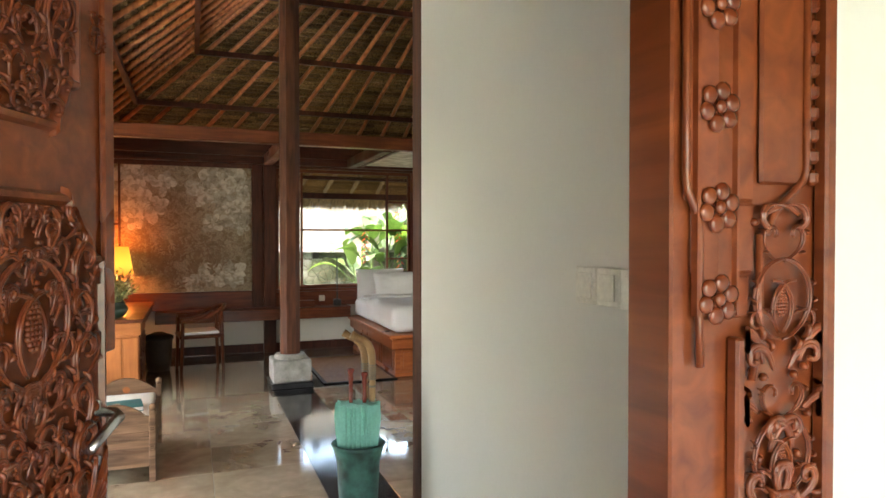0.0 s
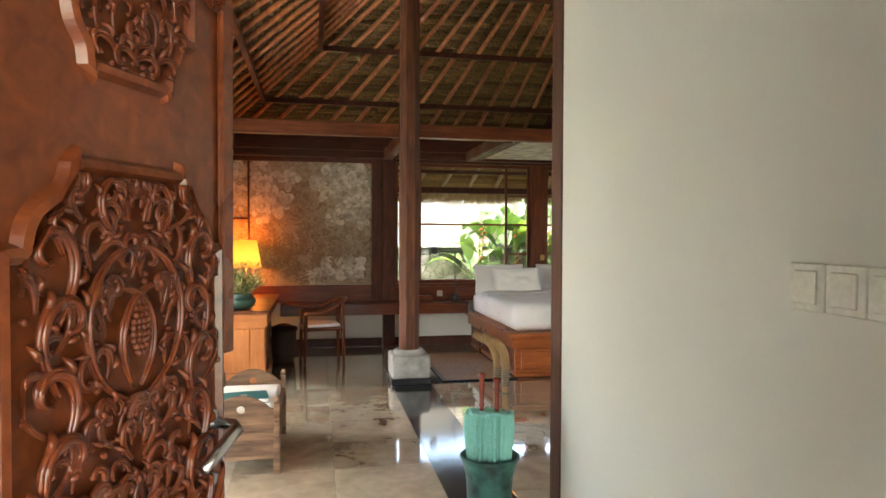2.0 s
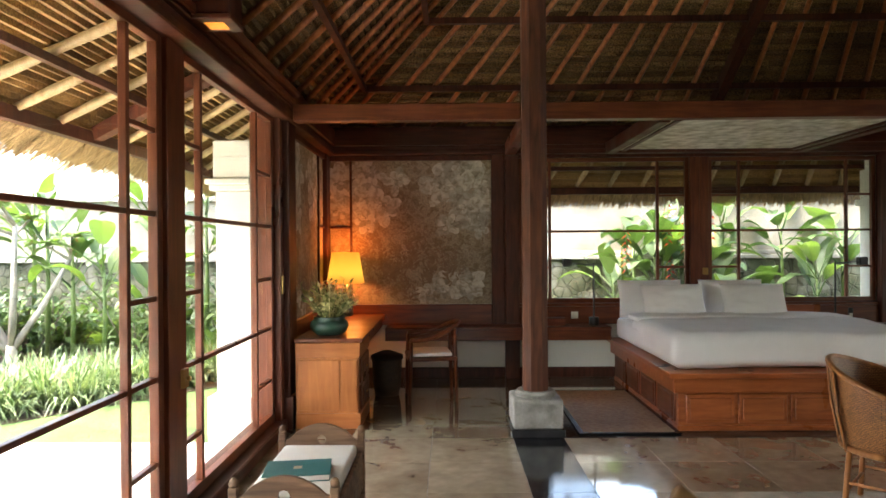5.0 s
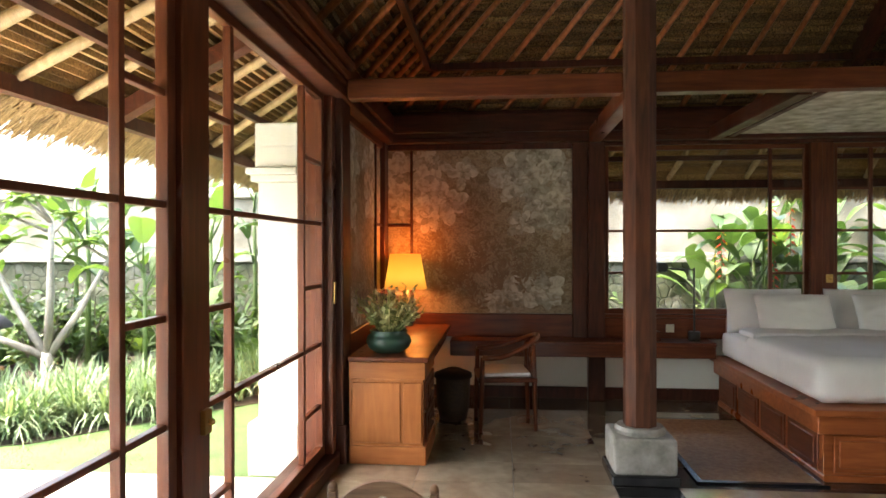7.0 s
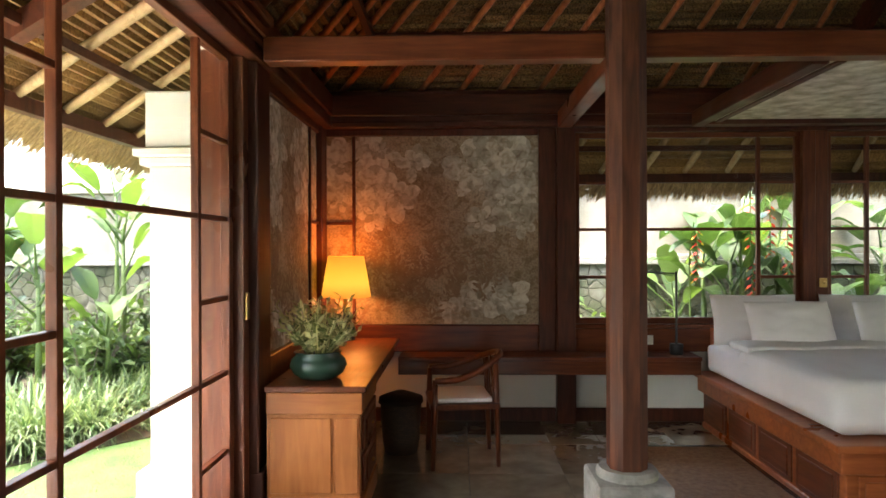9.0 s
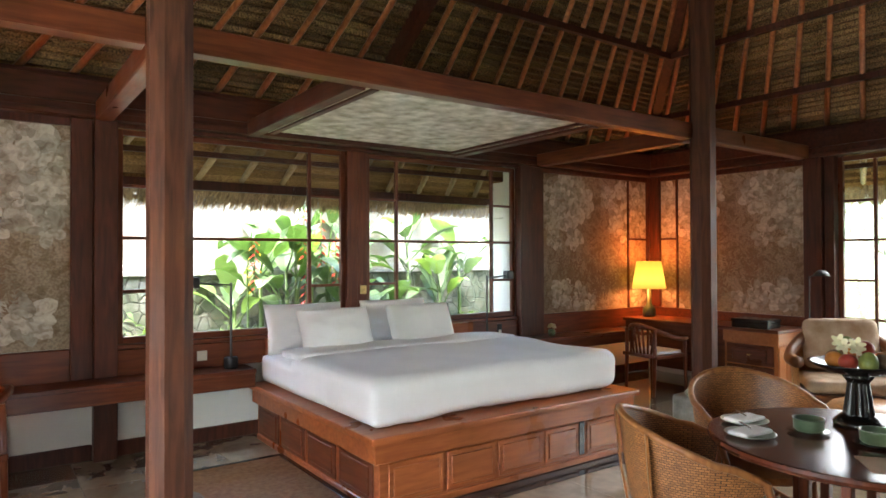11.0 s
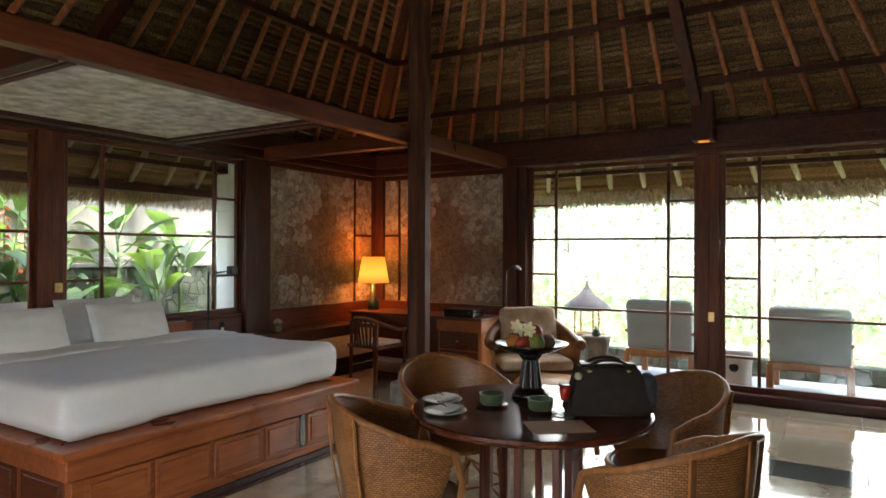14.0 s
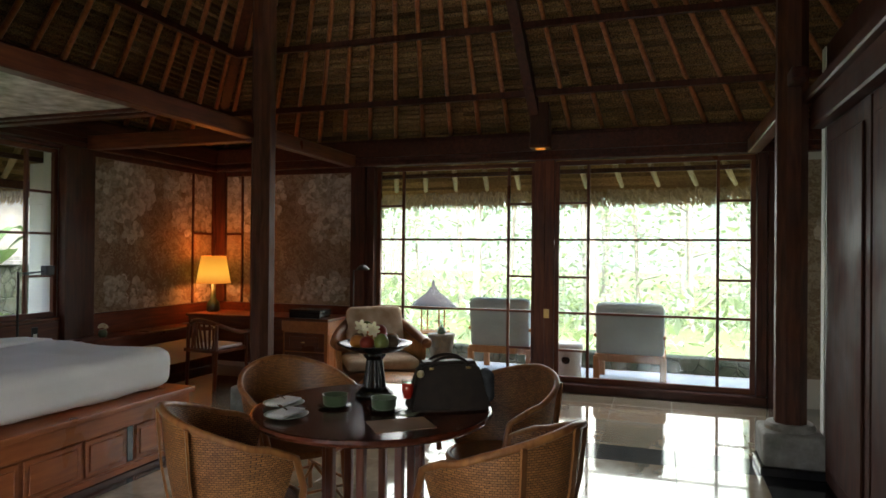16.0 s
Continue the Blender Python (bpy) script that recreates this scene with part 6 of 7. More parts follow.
def fruit_stand():
    sx, sy = 4.02, 4.86
    root = empty("fruit_stand", pose(sx, sy, TOP), "black lacquered pedestal stand with a wide dish", "stand")
    part("foot", lathe([(0, 0), (0.1, 0), (0.105, 0.02), (0.085, 0.04), (0.07, 0.055), (0, 0.055)], 32), BLACK_LACQUER, root, "", True)
    stem = bmesh.new()
    n = 48
    prev = None
    for z, r in ((0.055, 0.062), (0.1, 0.055), (0.2, 0.042), (0.225, 0.06), (0.24, 0.06)):
        ringv = [stem.verts.new((r * (1 + 0.06 * math.cos(12 * 2 * math.pi * k / n)) * math.cos(2 * math.pi * k / n), r * (1 + 0.06 * math.cos(12 * 2 * math.pi * k / n)) * math.sin(2 * math.pi * k / n), z)) for k in range(n)]
        if prev:
            for k in range(n):
                stem.faces.new((prev[k], prev[(k + 1) % n], ringv[(k + 1) % n], ringv[k]))
        prev = ringv
    part("fluted_stem", stem, BLACK_LACQUER, root)
    part("dish", lathe([(0, 0.24), (0.09, 0.24), (0.13, 0.25), (0.20, 0.285), (0.205, 0.293), (0.19, 0.29), (0.1, 0.262), (0, 0.26)], 40), BLACK_LACQUER, root, "", True)
    r = random.Random(3)
    mats = [mottled("fruit_orange", (0.42, 0.14, 0.02), (0.55, 0.22, 0.03), 12, 0.45, 0.1, 90), mottled("fruit_red", (0.26, 0.02, 0.015), (0.4, 0.06, 0.03), 12, 0.35, 0.1, 90),
            mottled("fruit_green", (0.12, 0.17, 0.03), (0.25, 0.28, 0.06), 12, 0.4, 0.1, 90), mottled("fruit_brown", (0.13, 0.07, 0.03), (0.2, 0.12, 0.06), 12, 0.6, 0.3, 90)]
    names = ("orange", "apple", "mango", "salak")
    words = ("round ripe orange on the stand", "red apple on the stand", "green mango on the stand", "brown snake fruit on the stand")
    for k in range(13):
        a = 2 * math.pi * k / 8
        lay = 0 if k < 8 else 1
        rad = 0.1 if lay == 0 else 0.045
        i = (k * 5 + 1) % 4
        bm = bmesh.new()
        ball(bm, 0, 0, 0, 0.041, 14, 1.0, 1.0, 0.92 if i != 2 else 1.25)
        f = mesh_thing(names[i], bm, mats[i], words[i], "fruit", True, group="fruit on the stand")
        f.location = (sx + rad * math.cos(a + lay), sy + rad * math.sin(a + lay), TOP + 0.302 + lay * 0.055)
    for k in range(4):
        bm = bmesh.new()
        bx, by, bz = sx - 0.1 + r.uniform(-0.04, 0.05), sy - 0.05 + r.uniform(-0.08, 0.08), TOP + 0.385 + r.uniform(-0.03, 0.05)
        for j in range(5):
            a = 2 * math.pi * j / 5
            e1, e2, face = Vector((0.5, -0.86, 0.0)), Vector((0.45, 0.26, 0.85)), Vector((-0.73, -0.42, 0.53))
            side = (e1 * math.cos(a) + e2 * math.sin(a) + face * 0.3) * 1.15
            o = (e2 * math.cos(a) - e1 * math.sin(a)) * 0.02
            c = Vector((bx, by, bz))
            bm.faces.new([bm.verts.new(v) for v in (c, c + side * 0.014 + o * 0.62, c + side * 0.028 + o * 0.4, c + side * 0.032, c + side * 0.028 - o * 0.4, c + side * 0.014 - o * 0.62)])
        ball(bm, bx, by, bz + 0.004, 0.007, 6)
        tube([(bx, by, bz), (sx * 0.5 + bx * 0.5, sy * 0.5 + by * 0.5, TOP + 0.30)], 0.004, 5, bm)
        mesh_thing("frangipani", bm, PETAL_WHITE, "white frangipani blossom among the fruit", "flower", group="frangipani blossoms")


fruit_stand()


def place_setting(x, y, rz):
    pl = empty("plate", pose(x, y, TOP, 0, 0, rz), "round celadon side plate on the table", "plate", "plates")
    part("dish", lathe([(0, 0.002), (0.06, 0.002), (0.1, 0.014), (0.105, 0.018), (0.098, 0.018), (0.06, 0.008), (0, 0.008)], 36), PALE_CELADON, pl, "", True)
    nap = soft_box(-0.09, 0.09, -0.05, 0.05, 0.012, 0.032, 0.009, x, 0.006, 8)
    ob = mesh_thing("napkin", nap, LINEN, "folded white napkin lying on a plate", "napkin", True, group="napkins")
    ob.matrix_basis = pose(x, y, TOP, 0, 0, rz - 35)
    kn = empty("butter_knife", pose(x + 0.02, y + 0.03, TOP + 0.036, 0, 0, rz + 20), "small steel butter knife on a napkin", "knife", "knives")
    part("blade", block(0.0, 0.07, -0.007, 0.007, 0, 0.002, 0), CHROME, kn)
    part("grip", block(-0.06, 0.0, -0.004, 0.004, 0, 0.005, 0.001), CHROME, kn)


place_setting(3.46, 5.06, 30)
place_setting(3.66, 5.20, 30)


def soup_bowl(x, y):
    bw = empty("bowl", pose(x, y, TOP), "green glazed bowl on a dark saucer", "bowl", "bowls")
    part("saucer", lathe([(0, 0.001), (0.05, 0.001), (0.085, 0.012), (0.08, 0.014), (0, 0.006)], 32), BLACK_LACQUER, bw, "", True)
    part("cup", lathe([(0, 0.008), (0.045, 0.008), (0.06, 0.02), (0.062, 0.06), (0.066, 0.066), (0.06, 0.066), (0.056, 0.03), (0, 0.02)], 32), CELADON, bw, "", True)


soup_bowl(3.72, 4.94)
soup_bowl(3.74, 4.68)


def juice_glass(x, y):
    g = empty("juice_glass", pose(x, y, TOP), "stemmed glass of red juice on a green coaster", "glass")
    part("coaster", block(-0.05, 0.05, -0.05, 0.05, 0, 0.004, 0.001), CELADON, g)
    part("bowl", lathe([(0, 0.004), (0.03, 0.005), (0.005, 0.012), (0.005, 0.05), (0.024, 0.07), (0.03, 0.11), (0.031, 0.165), (0.0295, 0.165), (0.0285, 0.11), (0.02, 0.075), (0, 0.066)], 24), CLEAR, g, "clear glass", True)
    part("juice", lathe([(0, 0.068), (0.018, 0.075), (0.027, 0.11), (0.028, 0.145), (0, 0.145)], 24), RED_PLASTIC, g, "red juice", True)


juice_glass(3.73, 4.55)
juice_glass(4.26, 4.98)
menu = empty("menu_card", pose(3.52, 4.50, TOP, 0, 0, 38), "plain tan menu card lying on the table", "card")
part("sheet", block(-0.10, 0.10, -0.14, 0.14, 0.001, 0.003, 0), PAPER, menu)


def handbag():
    root = empty("handbag", pose(3.90, 4.40, TOP, 0, 0, -58), "dark brown monogram leather handbag standing on the table", "handbag")
    bm = bmesh.new()
    outline = [(-0.21, 0.0), (0.21, 0.0), (0.19, 0.1), (0.155, 0.22), (0.13, 0.235), (-0.13, 0.235), (-0.155, 0.22), (-0.19, 0.1)]
    a = [bm.verts.new((x, -0.085 + 0.055 * z / 0.235, z)) for x, z in outline]
    b = [bm.verts.new((x, 0.085 - 0.055 * z / 0.235, z)) for x, z in outline]
    bm.faces.new(a)
    bm.faces.new(list(reversed(b)))
    for k in range(8):
        bm.faces.new((a[k], b[k], b[(k + 1) % 8], a[(k + 1) % 8]))
    bmesh.ops.recalc_face_normals(bm, faces=bm.faces[:])
    bmesh.ops.bevel(bm, geom=bm.edges[:], offset=0.014, segments=3, affect="EDGES")
    part("body", bm, LEATHER, root)
    for y in (-0.045, 0.045):
        pts = [(0.095 * math.cos(math.pi * k / 14), y, 0.22 + 0.045 * math.sin(math.pi * k / 14)) for k in range(15)]
        part("handle", tube(pts, 0.0075, 8), LEATHER, root, "", True)
        for x in (-0.095, 0.095):
            part("ring", lathe([(0.004, -0.006), (0.012, -0.004), (0.012, 0.004), (0.004, 0.006)], 12, at=(x, y, 0.21)), BRASS, root, "brass ring")
    part("top_band", block(-0.135, 0.135, -0.04, 0.04, 0.225, 0.243, 0.008, 2), LEATHER, root)
    tag = soft_box(0.17, 0.235, -0.06, 0.05, 0.03, 0.19, 0.03, 3, 0.02, 8)
    part("scarf", tag, CHARCOAL_FUR, root, "charcoal scarf tied to the side", True)
    bm = bmesh.new()
    ball(bm, -0.155, -0.07, 0.19, 0.02, 8)
    part("charm", bm, PETAL_WHITE, root, "pale charm", True)


handbag()


def wicker_armchair():
    root = empty("wicker_armchair", pose(6.95, 6.15, 0, 0, 0, 125), "honey wicker armchair with rolled arms and leather back cushion", "armchair")
    hw = 0.42
    pts = []
    for k in range(33):
        a = math.pi * (-0.12 + 1.24 * k / 32)
        pts.append(Vector((0.46 * math.cos(a), 0.15 - 0.5 * math.sin(a), 0.62 + 0.26 * max(0, math.sin(a)) ** 2)))
    rows = []
    for i in range(7):
        t = i / 6
        row = []
        for k, p in enumerate(pts):
            b = Vector((p.x * 0.9, 0.02 + (p.y - 0.02) * 0.9, 0.05))
            row.append((b.lerp(p, t), (k * 0.05, t * 0.7)))
        rows.append(row)
    part("shell", uv_shell(bmesh.new(), rows), WICKER, root, "woven honey wicker", True)
    part("rolled_arm", tube(pts, 0.05, 10), WICKER, root, "thick rolled rim", True)
    part("seat", block(-0.38, 0.38, -0.28, 0.38, 0.05, 0.36, 0.03, 2), WICKER, root)
    part("seat_cushion", soft_box(-0.36, 0.36, -0.26, 0.36, 0.361, 0.48, 0.05, 2, 0.006, 10), TAN_CLOTH, root, "tan seat cushion", True)
    back = soft_box(-0.3, 0.3, -0.1, 0.08, -0.22, 0.24, 0.07, 6, 0.01, 10)
    ob = part("back_cushion", back, TAN_CLOTH, root, "tan back cushion", True)
    ob.matrix_basis = pose(0, -0.2, 0.72, 14, 0, 0)


wicker_armchair()


def ottoman():
    root = empty("ottoman", pose(6.45, 5.75, 0, 0, 0, 35), "low round woven ottoman", "ottoman")
    rows = [[((r * math.cos(2 * math.pi * k / 32), r * math.sin(2 * math.pi * k / 32), z), (k * 0.07, z * 2 + r)) for k in range(33)] for z, r in ((0.0, 0.3), (0.15, 0.34), (0.3, 0.34), (0.36, 0.28), (0.37, 0.01))]
    part("body", uv_shell(bmesh.new(), rows), WICKER, root, "", True)


ottoman()
chest = empty("strongbox", pose(7.55, 7.3, 0.76, 0, 0, 0), "flat black lacquered box on the desk", "box")
part("body", block(-0.13, 0.13, -0.2, 0.2, 0, 0.06, 0.004), BLACK_LACQUER, chest)
part("lid", block(-0.135, 0.135, -0.205, 0.205, 0.061, 0.095, 0.006), BLACK_LACQUER, chest)


def floor_lamp(x, y):
    root = empty("floor_lamp", pose(x, y, 0), "thin black floor lamp with a small dome head", "lamp")
    part("base", lathe([(0, 0), (0.11, 0), (0.11, 0.02), (0.02, 0.03), (0, 0.03)], 24), BLACK_METAL, root, "", True)
    part("pole", tube([(0, 0, 0.02), (0, 0, 1.32)], 0.008, 8), BLACK_METAL, root)
    part("arm", tube([(0, 0, 1.3), (0.0, -0.1, 1.37)], 0.006, 8), BLACK_METAL, root)
    part("head", lathe([(0.075, 0), (0.065, 0.03), (0.03, 0.06), (0.0, 0.065), (0.0, 0.055), (0.06, 0.002)], 24, at=(0, -0.12, 1.32)), BLACK_METAL, root, "small black dome", True)


floor_lamp(7.72, 6.82)


# ---------------------------------------------------------------- terrace, garden, woods
setting("ground", block(-70, 90, -50, 80, -0.6, -0.16, 0), FOREST_GROUND, "green garden ground")
pave = bmesh.new()
box(pave, -4.2, WEST - 0.2, -3.0, 6.82, -0.158, -0.06, 0.004)
setting("pavement_west", pave, PAVING, "pale paved terrace by the garden doors")
setting("pavement_east", block(EAST + 0.22, 9.75, 0.3, 9.1, -0.158, -0.01, 0.004), PAVING, "pale paved terrace behind the room")
setting("pavement_entrance", block(-3.0, 5.0, -4.0, SOUTH + 0.1, -0.1, -0.005, 0.004), PAVING, "pale paved path before the entrance")
setting("lawn", slab([(-9, 6.82), (-0.85, 6.82), (-0.85, 9.6), (-1.5, 9.5), (-2.6, 8.3), (-3.3, 7.5), (-4.6, 6.9), (-9, 6.85)], -0.159, -0.09), GRASS, "bright green mown lawn")
setting("flower_bed", slab([(-9, 6.88), (-4.65, 6.95), (-3.35, 7.56), (-2.65, 8.36), (-1.55, 9.56), (-0.85, 9.66), (9.5, 9.5), (9.5, 12.2), (-9, 12.2)], -0.159, -0.1), SOIL, "dark planted soil bed")

# Unseen walls and ceiling, added before the entrance to cut the light on it
setting("wall_porch", block(-2.2, -2.0, -4.6, 0.43, -0.1, 2.9, 0), PLASTER, "unseen plaster wall added to dim the entrance")
setting("wall_porch_side", block(3.4, 3.6, -4.6, 0.43, -0.1, 2.9, 0), PLASTER, "unseen plaster wall added to dim the entrance")
setting("wall_porch_front", block(2.2, 3.4, -4.6, -4.4, -0.1, 2.9, 0), PLASTER, "unseen plaster wall added to dim the entrance")
setting("wall_porch_lintel", block(-2.0, 2.2, -4.6, -4.4, 2.6, 2.9, 0), PLASTER, "unseen plaster wall added to dim the entrance")
setting("ceiling_porch", block(-2.3, 3.7, -4.7, 0.43, 2.92, 3.0, 0), DARK_X, "unseen boarded ceiling added to dim the entrance")

# stucco pier beside the garden doors
pier = bmesh.new()
box(pier, -1.15, WEST - 0.225, 6.97, 7.42, -0.1, 2.0, 0.01)
box(pier, -1.2, WEST - 0.225, 6.95, 7.45, 2.001, 2.05, 0.008)
box(pier, -1.23, WEST - 0.225, 6.93, 7.47, 2.051, 2.10, 0.008)
box(pier, -1.17, WEST - 0.225, 6.96, 7.43, 2.101, 2.42, 0.01)
box(pier, -1.22, WEST - 0.225, 6.94, 7.46, -0.1, 0.28, 0.01)
setting("pillar", pier, STUCCO, "cream stucco pier with moulded bands")
for k, (x, y) in enumerate(((EAST + 0.5, 7.2), (EAST + 0.5, 1.9), (6.2, NORTH + 0.5))):
    p = bmesh.new()
    box(p, x - 0.22, x + 0.22, y - 0.22, y + 0.22, -0.1, 2.45, 0.01)
    box(p, x - 0.26, x + 0.26, y - 0.26, y + 0.26, 2.0, 2.08, 0.01)
    setting("pillar", p, STUCCO, "cream stucco pier with a moulded band")


def garden_wall(name, x0, x1, y0, y1):
    root = empty(name, pose(0, 0, 0), "old garden wall of rubble below and pale plaster above", "wall", kind="structure")
    along_x = x1 - x0 > y1 - y0
    part("rubble", block(x0, x1, y0, y1, -0.2, 1.30, 0), RUBBLE, root, "mossy rubble stone")
    part("coping", block(x0 - 0.05, x1 + 0.05, y0 - 0.06, y1 + 0.06, 1.301, 1.37, 0.01), STONE, root)
    part("coping", block(x0 - 0.02, x1 + 0.02, y0 - 0.03, y1 + 0.03, 1.371, 1.44, 0.01), STONE, root)
    part("upper_wall", block(x0 + 0.03, x1 - 0.03, y0 + 0.03, y1 - 0.03, 1.441, 2.3, 0), STAINED, root, "pale weathered plaster")
    part("upper_coping", block(x0 - 0.03, x1 + 0.03, y0 - 0.04, y1 + 0.04, 2.301, 2.37, 0.01), STONE, root)


garden_wall("garden_wall_north", -9.5, 9.0, 12.3, 12.6)
garden_wall("garden_wall_west", -9.8, -9.5, -4.0, 12.3)
setting("kerb_wall", block(9.75, 10.0, 0.3, 9.1, -0.158, 0.20, 0.03, 2), RUBBLE, "low mossy stone wall at the terrace edge")


def blade(bm, p, d, ln, w, droop, n=5):
    """A drooping strap leaf."""
    d = Vector(d).normalized()
    side = d.cross(Vector((0, 0, 1)))
    side = (side.normalized() if side.length > 1e-3 else Vector((1, 0, 0))) * w
    p = Vector(p)
    rows = []
    for k in range(n + 1):
        t = k / n
        q = p + d * ln * t + Vector((0, 0, -droop * ln * t * t))
        s = side * (1 - t ** 2.2) * (0.6 + 0.4 * min(1, t * 4))
        rows.append((bm.verts.new(q - s), bm.verts.new(q + s)))
    for a, b in zip(rows, rows[1:]):
        bm.faces.new((a[0], a[1], b[1], b[0]))


def broad_leaf(bm, p, d, ln, w, droop, r, n=8):
    d = Vector(d).normalized()
    side = d.cross(Vector((0, 0, 1)))
    side = side.normalized() if side.length > 1e-3 else Vector((1, 0, 0))
    p = Vector(p)
    rows = []
    for k in range(n + 1):
        t = k / n
        q = p + d * ln * t + Vector((0, 0, -droop * ln * t * t))
        s = w * math.sin(math.pi * (0.06 + 0.92 * t)) ** 0.7
        up = Vector((0, 0, 0.25 * s))
        wav = Vector((0, 0, r.uniform(-0.015, 0.015)))
        rows.append((bm.verts.new(q - side * s + up + wav), bm.verts.new(q), bm.verts.new(q + side * s + up - wav)))
    for a, b in zip(rows, rows[1:]):
        bm.faces.new((a[0], a[1], b[1], b[0]))
        bm.faces.new((a[1], a[2], b[2], b[1]))


rg2 = random.Random(21)
bm = bmesh.new()
edge = [(-9, 6.9), (-4.65, 6.97), (-3.35, 7.58), (-2.65, 8.38), (-1.55, 9.6), (-0.9, 9.75)]
for k in range(620):
    rg2.random()
    i = rg2.choice((0, 0, 1, 1, 2, 2, 3, 3, 4))
    t = rg2.random()
    if i == 0:
        t = 0.4 + 0.6 * t
    x = edge[i][0] + (edge[i + 1][0] - edge[i][0]) * t
    y = edge[i][1] + (edge[i + 1][1] - edge[i][1]) * t
    off = rg2.uniform(0.18, 1.5)
    x, y = x - off * 0.6, y + off * 0.75
    for j in range(30):
        a, lean = rg2.uniform(0, 6.28), rg2.uniform(0.15, 0.95)
        blade(bm, (x + rg2.uniform(-0.06, 0.06), y + rg2.uniform(-0.06, 0.06), -0.1), (math.cos(a) * lean, math.sin(a) * lean, 1), rg2.uniform(0.5, 0.95), rg2.uniform(0.008, 0.015), rg2.uniform(0.3, 0.9), 4)
tagged(new("mondo_grass", finish(bm)), "dense tufts of green and white striped grass", "grass", kind="stuff").data.materials.append(BLADE)
bm = bmesh.new()
for k in range(9000):
    x, y = rg2.uniform(-6, -0.9), rg2.uniform(6.83, 9.4)
    if y > 6.95 + max(0, (x + 4.6)) * 0.82:
        continue
    a = rg2.uniform(0, 6.28)
    blade(bm, (x, y, -0.091), (math.cos(a) * 0.6, math.sin(a) * 0.6, 1), rg2.uniform(0.02, 0.045), 0.003, 0.4, 2)
tagged(new("lawn_blades", finish(bm)), "short blades of the mown lawn", "grass", kind="stuff").data.materials.append(LEAF_LIGHT)


def banana(x, y, h, seed, name="banana_plant", label="tall broad-leaved banana plant in the garden bed", mat=None, leaves=8, ln=1.0, w=0.17):
    r = random.Random(seed)
    root = empty(name, pose(x, y, -0.1), label, "plant", "garden plants")
    part("stem", tube([(0, 0, 0), (0.02, 0, h * 0.5), (0.0, 0.02, h)], [0.034, 0.027, 0.017], 9), LEAF_LIGHT, root, "", True)
    for k in range(leaves):
        a = 2 * math.pi * k / leaves + r.uniform(-0.3, 0.3)
        z = h * r.uniform(0.6, 1.0)
        lean = r.uniform(0.3, 1.3)
        bm = bmesh.new()
        d = Vector((math.cos(a) * lean, math.sin(a) * lean, 1)).normalized()
        p0 = Vector((0, 0, z))
        p1 = p0 + d * 0.35
        tube([p0, p1], [0.014, 0.008], 6, bm)
        broad_leaf(bm, p1, d, ln * r.uniform(0.7, 1.15), w * r.uniform(0.75, 1.2), r.uniform(0.2, 0.8), r)
        part("leaf", bm, mat or (LEAF if r.random() < 0.65 else LEAF_LIGHT), root)


for k, (x, y, h) in enumerate(((-3.9, 9.6, 1.7), (-3.0, 10.2, 1.9), (-2.2, 10.9, 1.8), (-5.2, 9.2, 1.6), (-1.4, 11.2, 1.5), (-6.5, 8.9, 1.8), (-4.4, 9.9, 2.2), (-3.4, 9.4, 1.4), (-2.6, 10.6, 2.3), (-4.9, 10.4, 2.4), (-5.8, 9.9, 2.2), (-3.5, 11.0, 2.3), (-1.9, 10.3, 1.6), (-2.9, 9.7, 1.1))):
    banana(x, y, h, 40 + k, leaves=7, ln=0.7, w=0.13, mat=LEAF_LIGHT if k % 2 else None)
for k, (x, y, h) in enumerate(((3.6, 11.5, 1.7), (3.85, 11.25, 1.5), (4.15, 11.7, 2.1), (4.5, 11.4, 1.8), (5.15, 11.95, 2.0), (6.1, 12.0, 1.9), (7.0, 11.9, 1.8), (4.75, 11.2, 0.9), (5.6, 11.7, 0.7), (3.4, 11.9, 1.1), (4.85, 11.9, 1.6), (6.5, 11.7, 1.1))):
    banana(x, y, h, 60 + k, "heliconia", "heliconia clump with long paddle leaves by the wall", None, 8, 0.9, 0.15)


def hanging_heliconia(x, y, z, seed):
    r = random.Random(seed)
    root = empty("heliconia_flower", pose(x, y, z), "hanging red and yellow heliconia bloom", "flower", "heliconia blooms")
    part("stalk", tube([(0, 0.25, -0.3), (0, 0.1, 0.12), (0, 0, 0.05), (0, 0, -0.62)], 0.007, 6), LEAF_LIGHT, root)
    for k in range(12):
        bm = bmesh.new()
        sgn = -1 if k % 2 else 1
        zz = 0.0 - k * 0.05
        wide = 0.055 + 0.03 * math.sin(math.pi * k / 12)
        broad_leaf(bm, (0, 0, zz), (sgn, 0.1, -0.7), wide, 0.024, 0.1, r, 4)
        part("bract", bm, HELICONIA, root)
        tip = bmesh.new()
        broad_leaf(tip, (sgn * wide * 0.72, 0.003, zz - wide * 0.55), (sgn, 0.1, -0.9), 0.03, 0.011, 0.1, r, 3)
        part("bract_tip", tip, YELLOW_TIP, root, "yellow tip")
    low = tube([(0, 0.25, -0.3), (0.02, 0.3, -1.0), (0, 0.32, -z - 0.1)], 0.012, 6)
    part("cane", low, LEAF_LIGHT, root)


for k, (x, y, z) in enumerate(((3.36, 11.0, 1.72), (4.2, 11.0, 2.0), (4.4, 11.0, 1.78), (4.02, 11.05, 1.35), (4.62, 11.1, 1.95), (3.95, 10.95, 2.1))):
    hanging_heliconia(x, y, z, 80 + k)


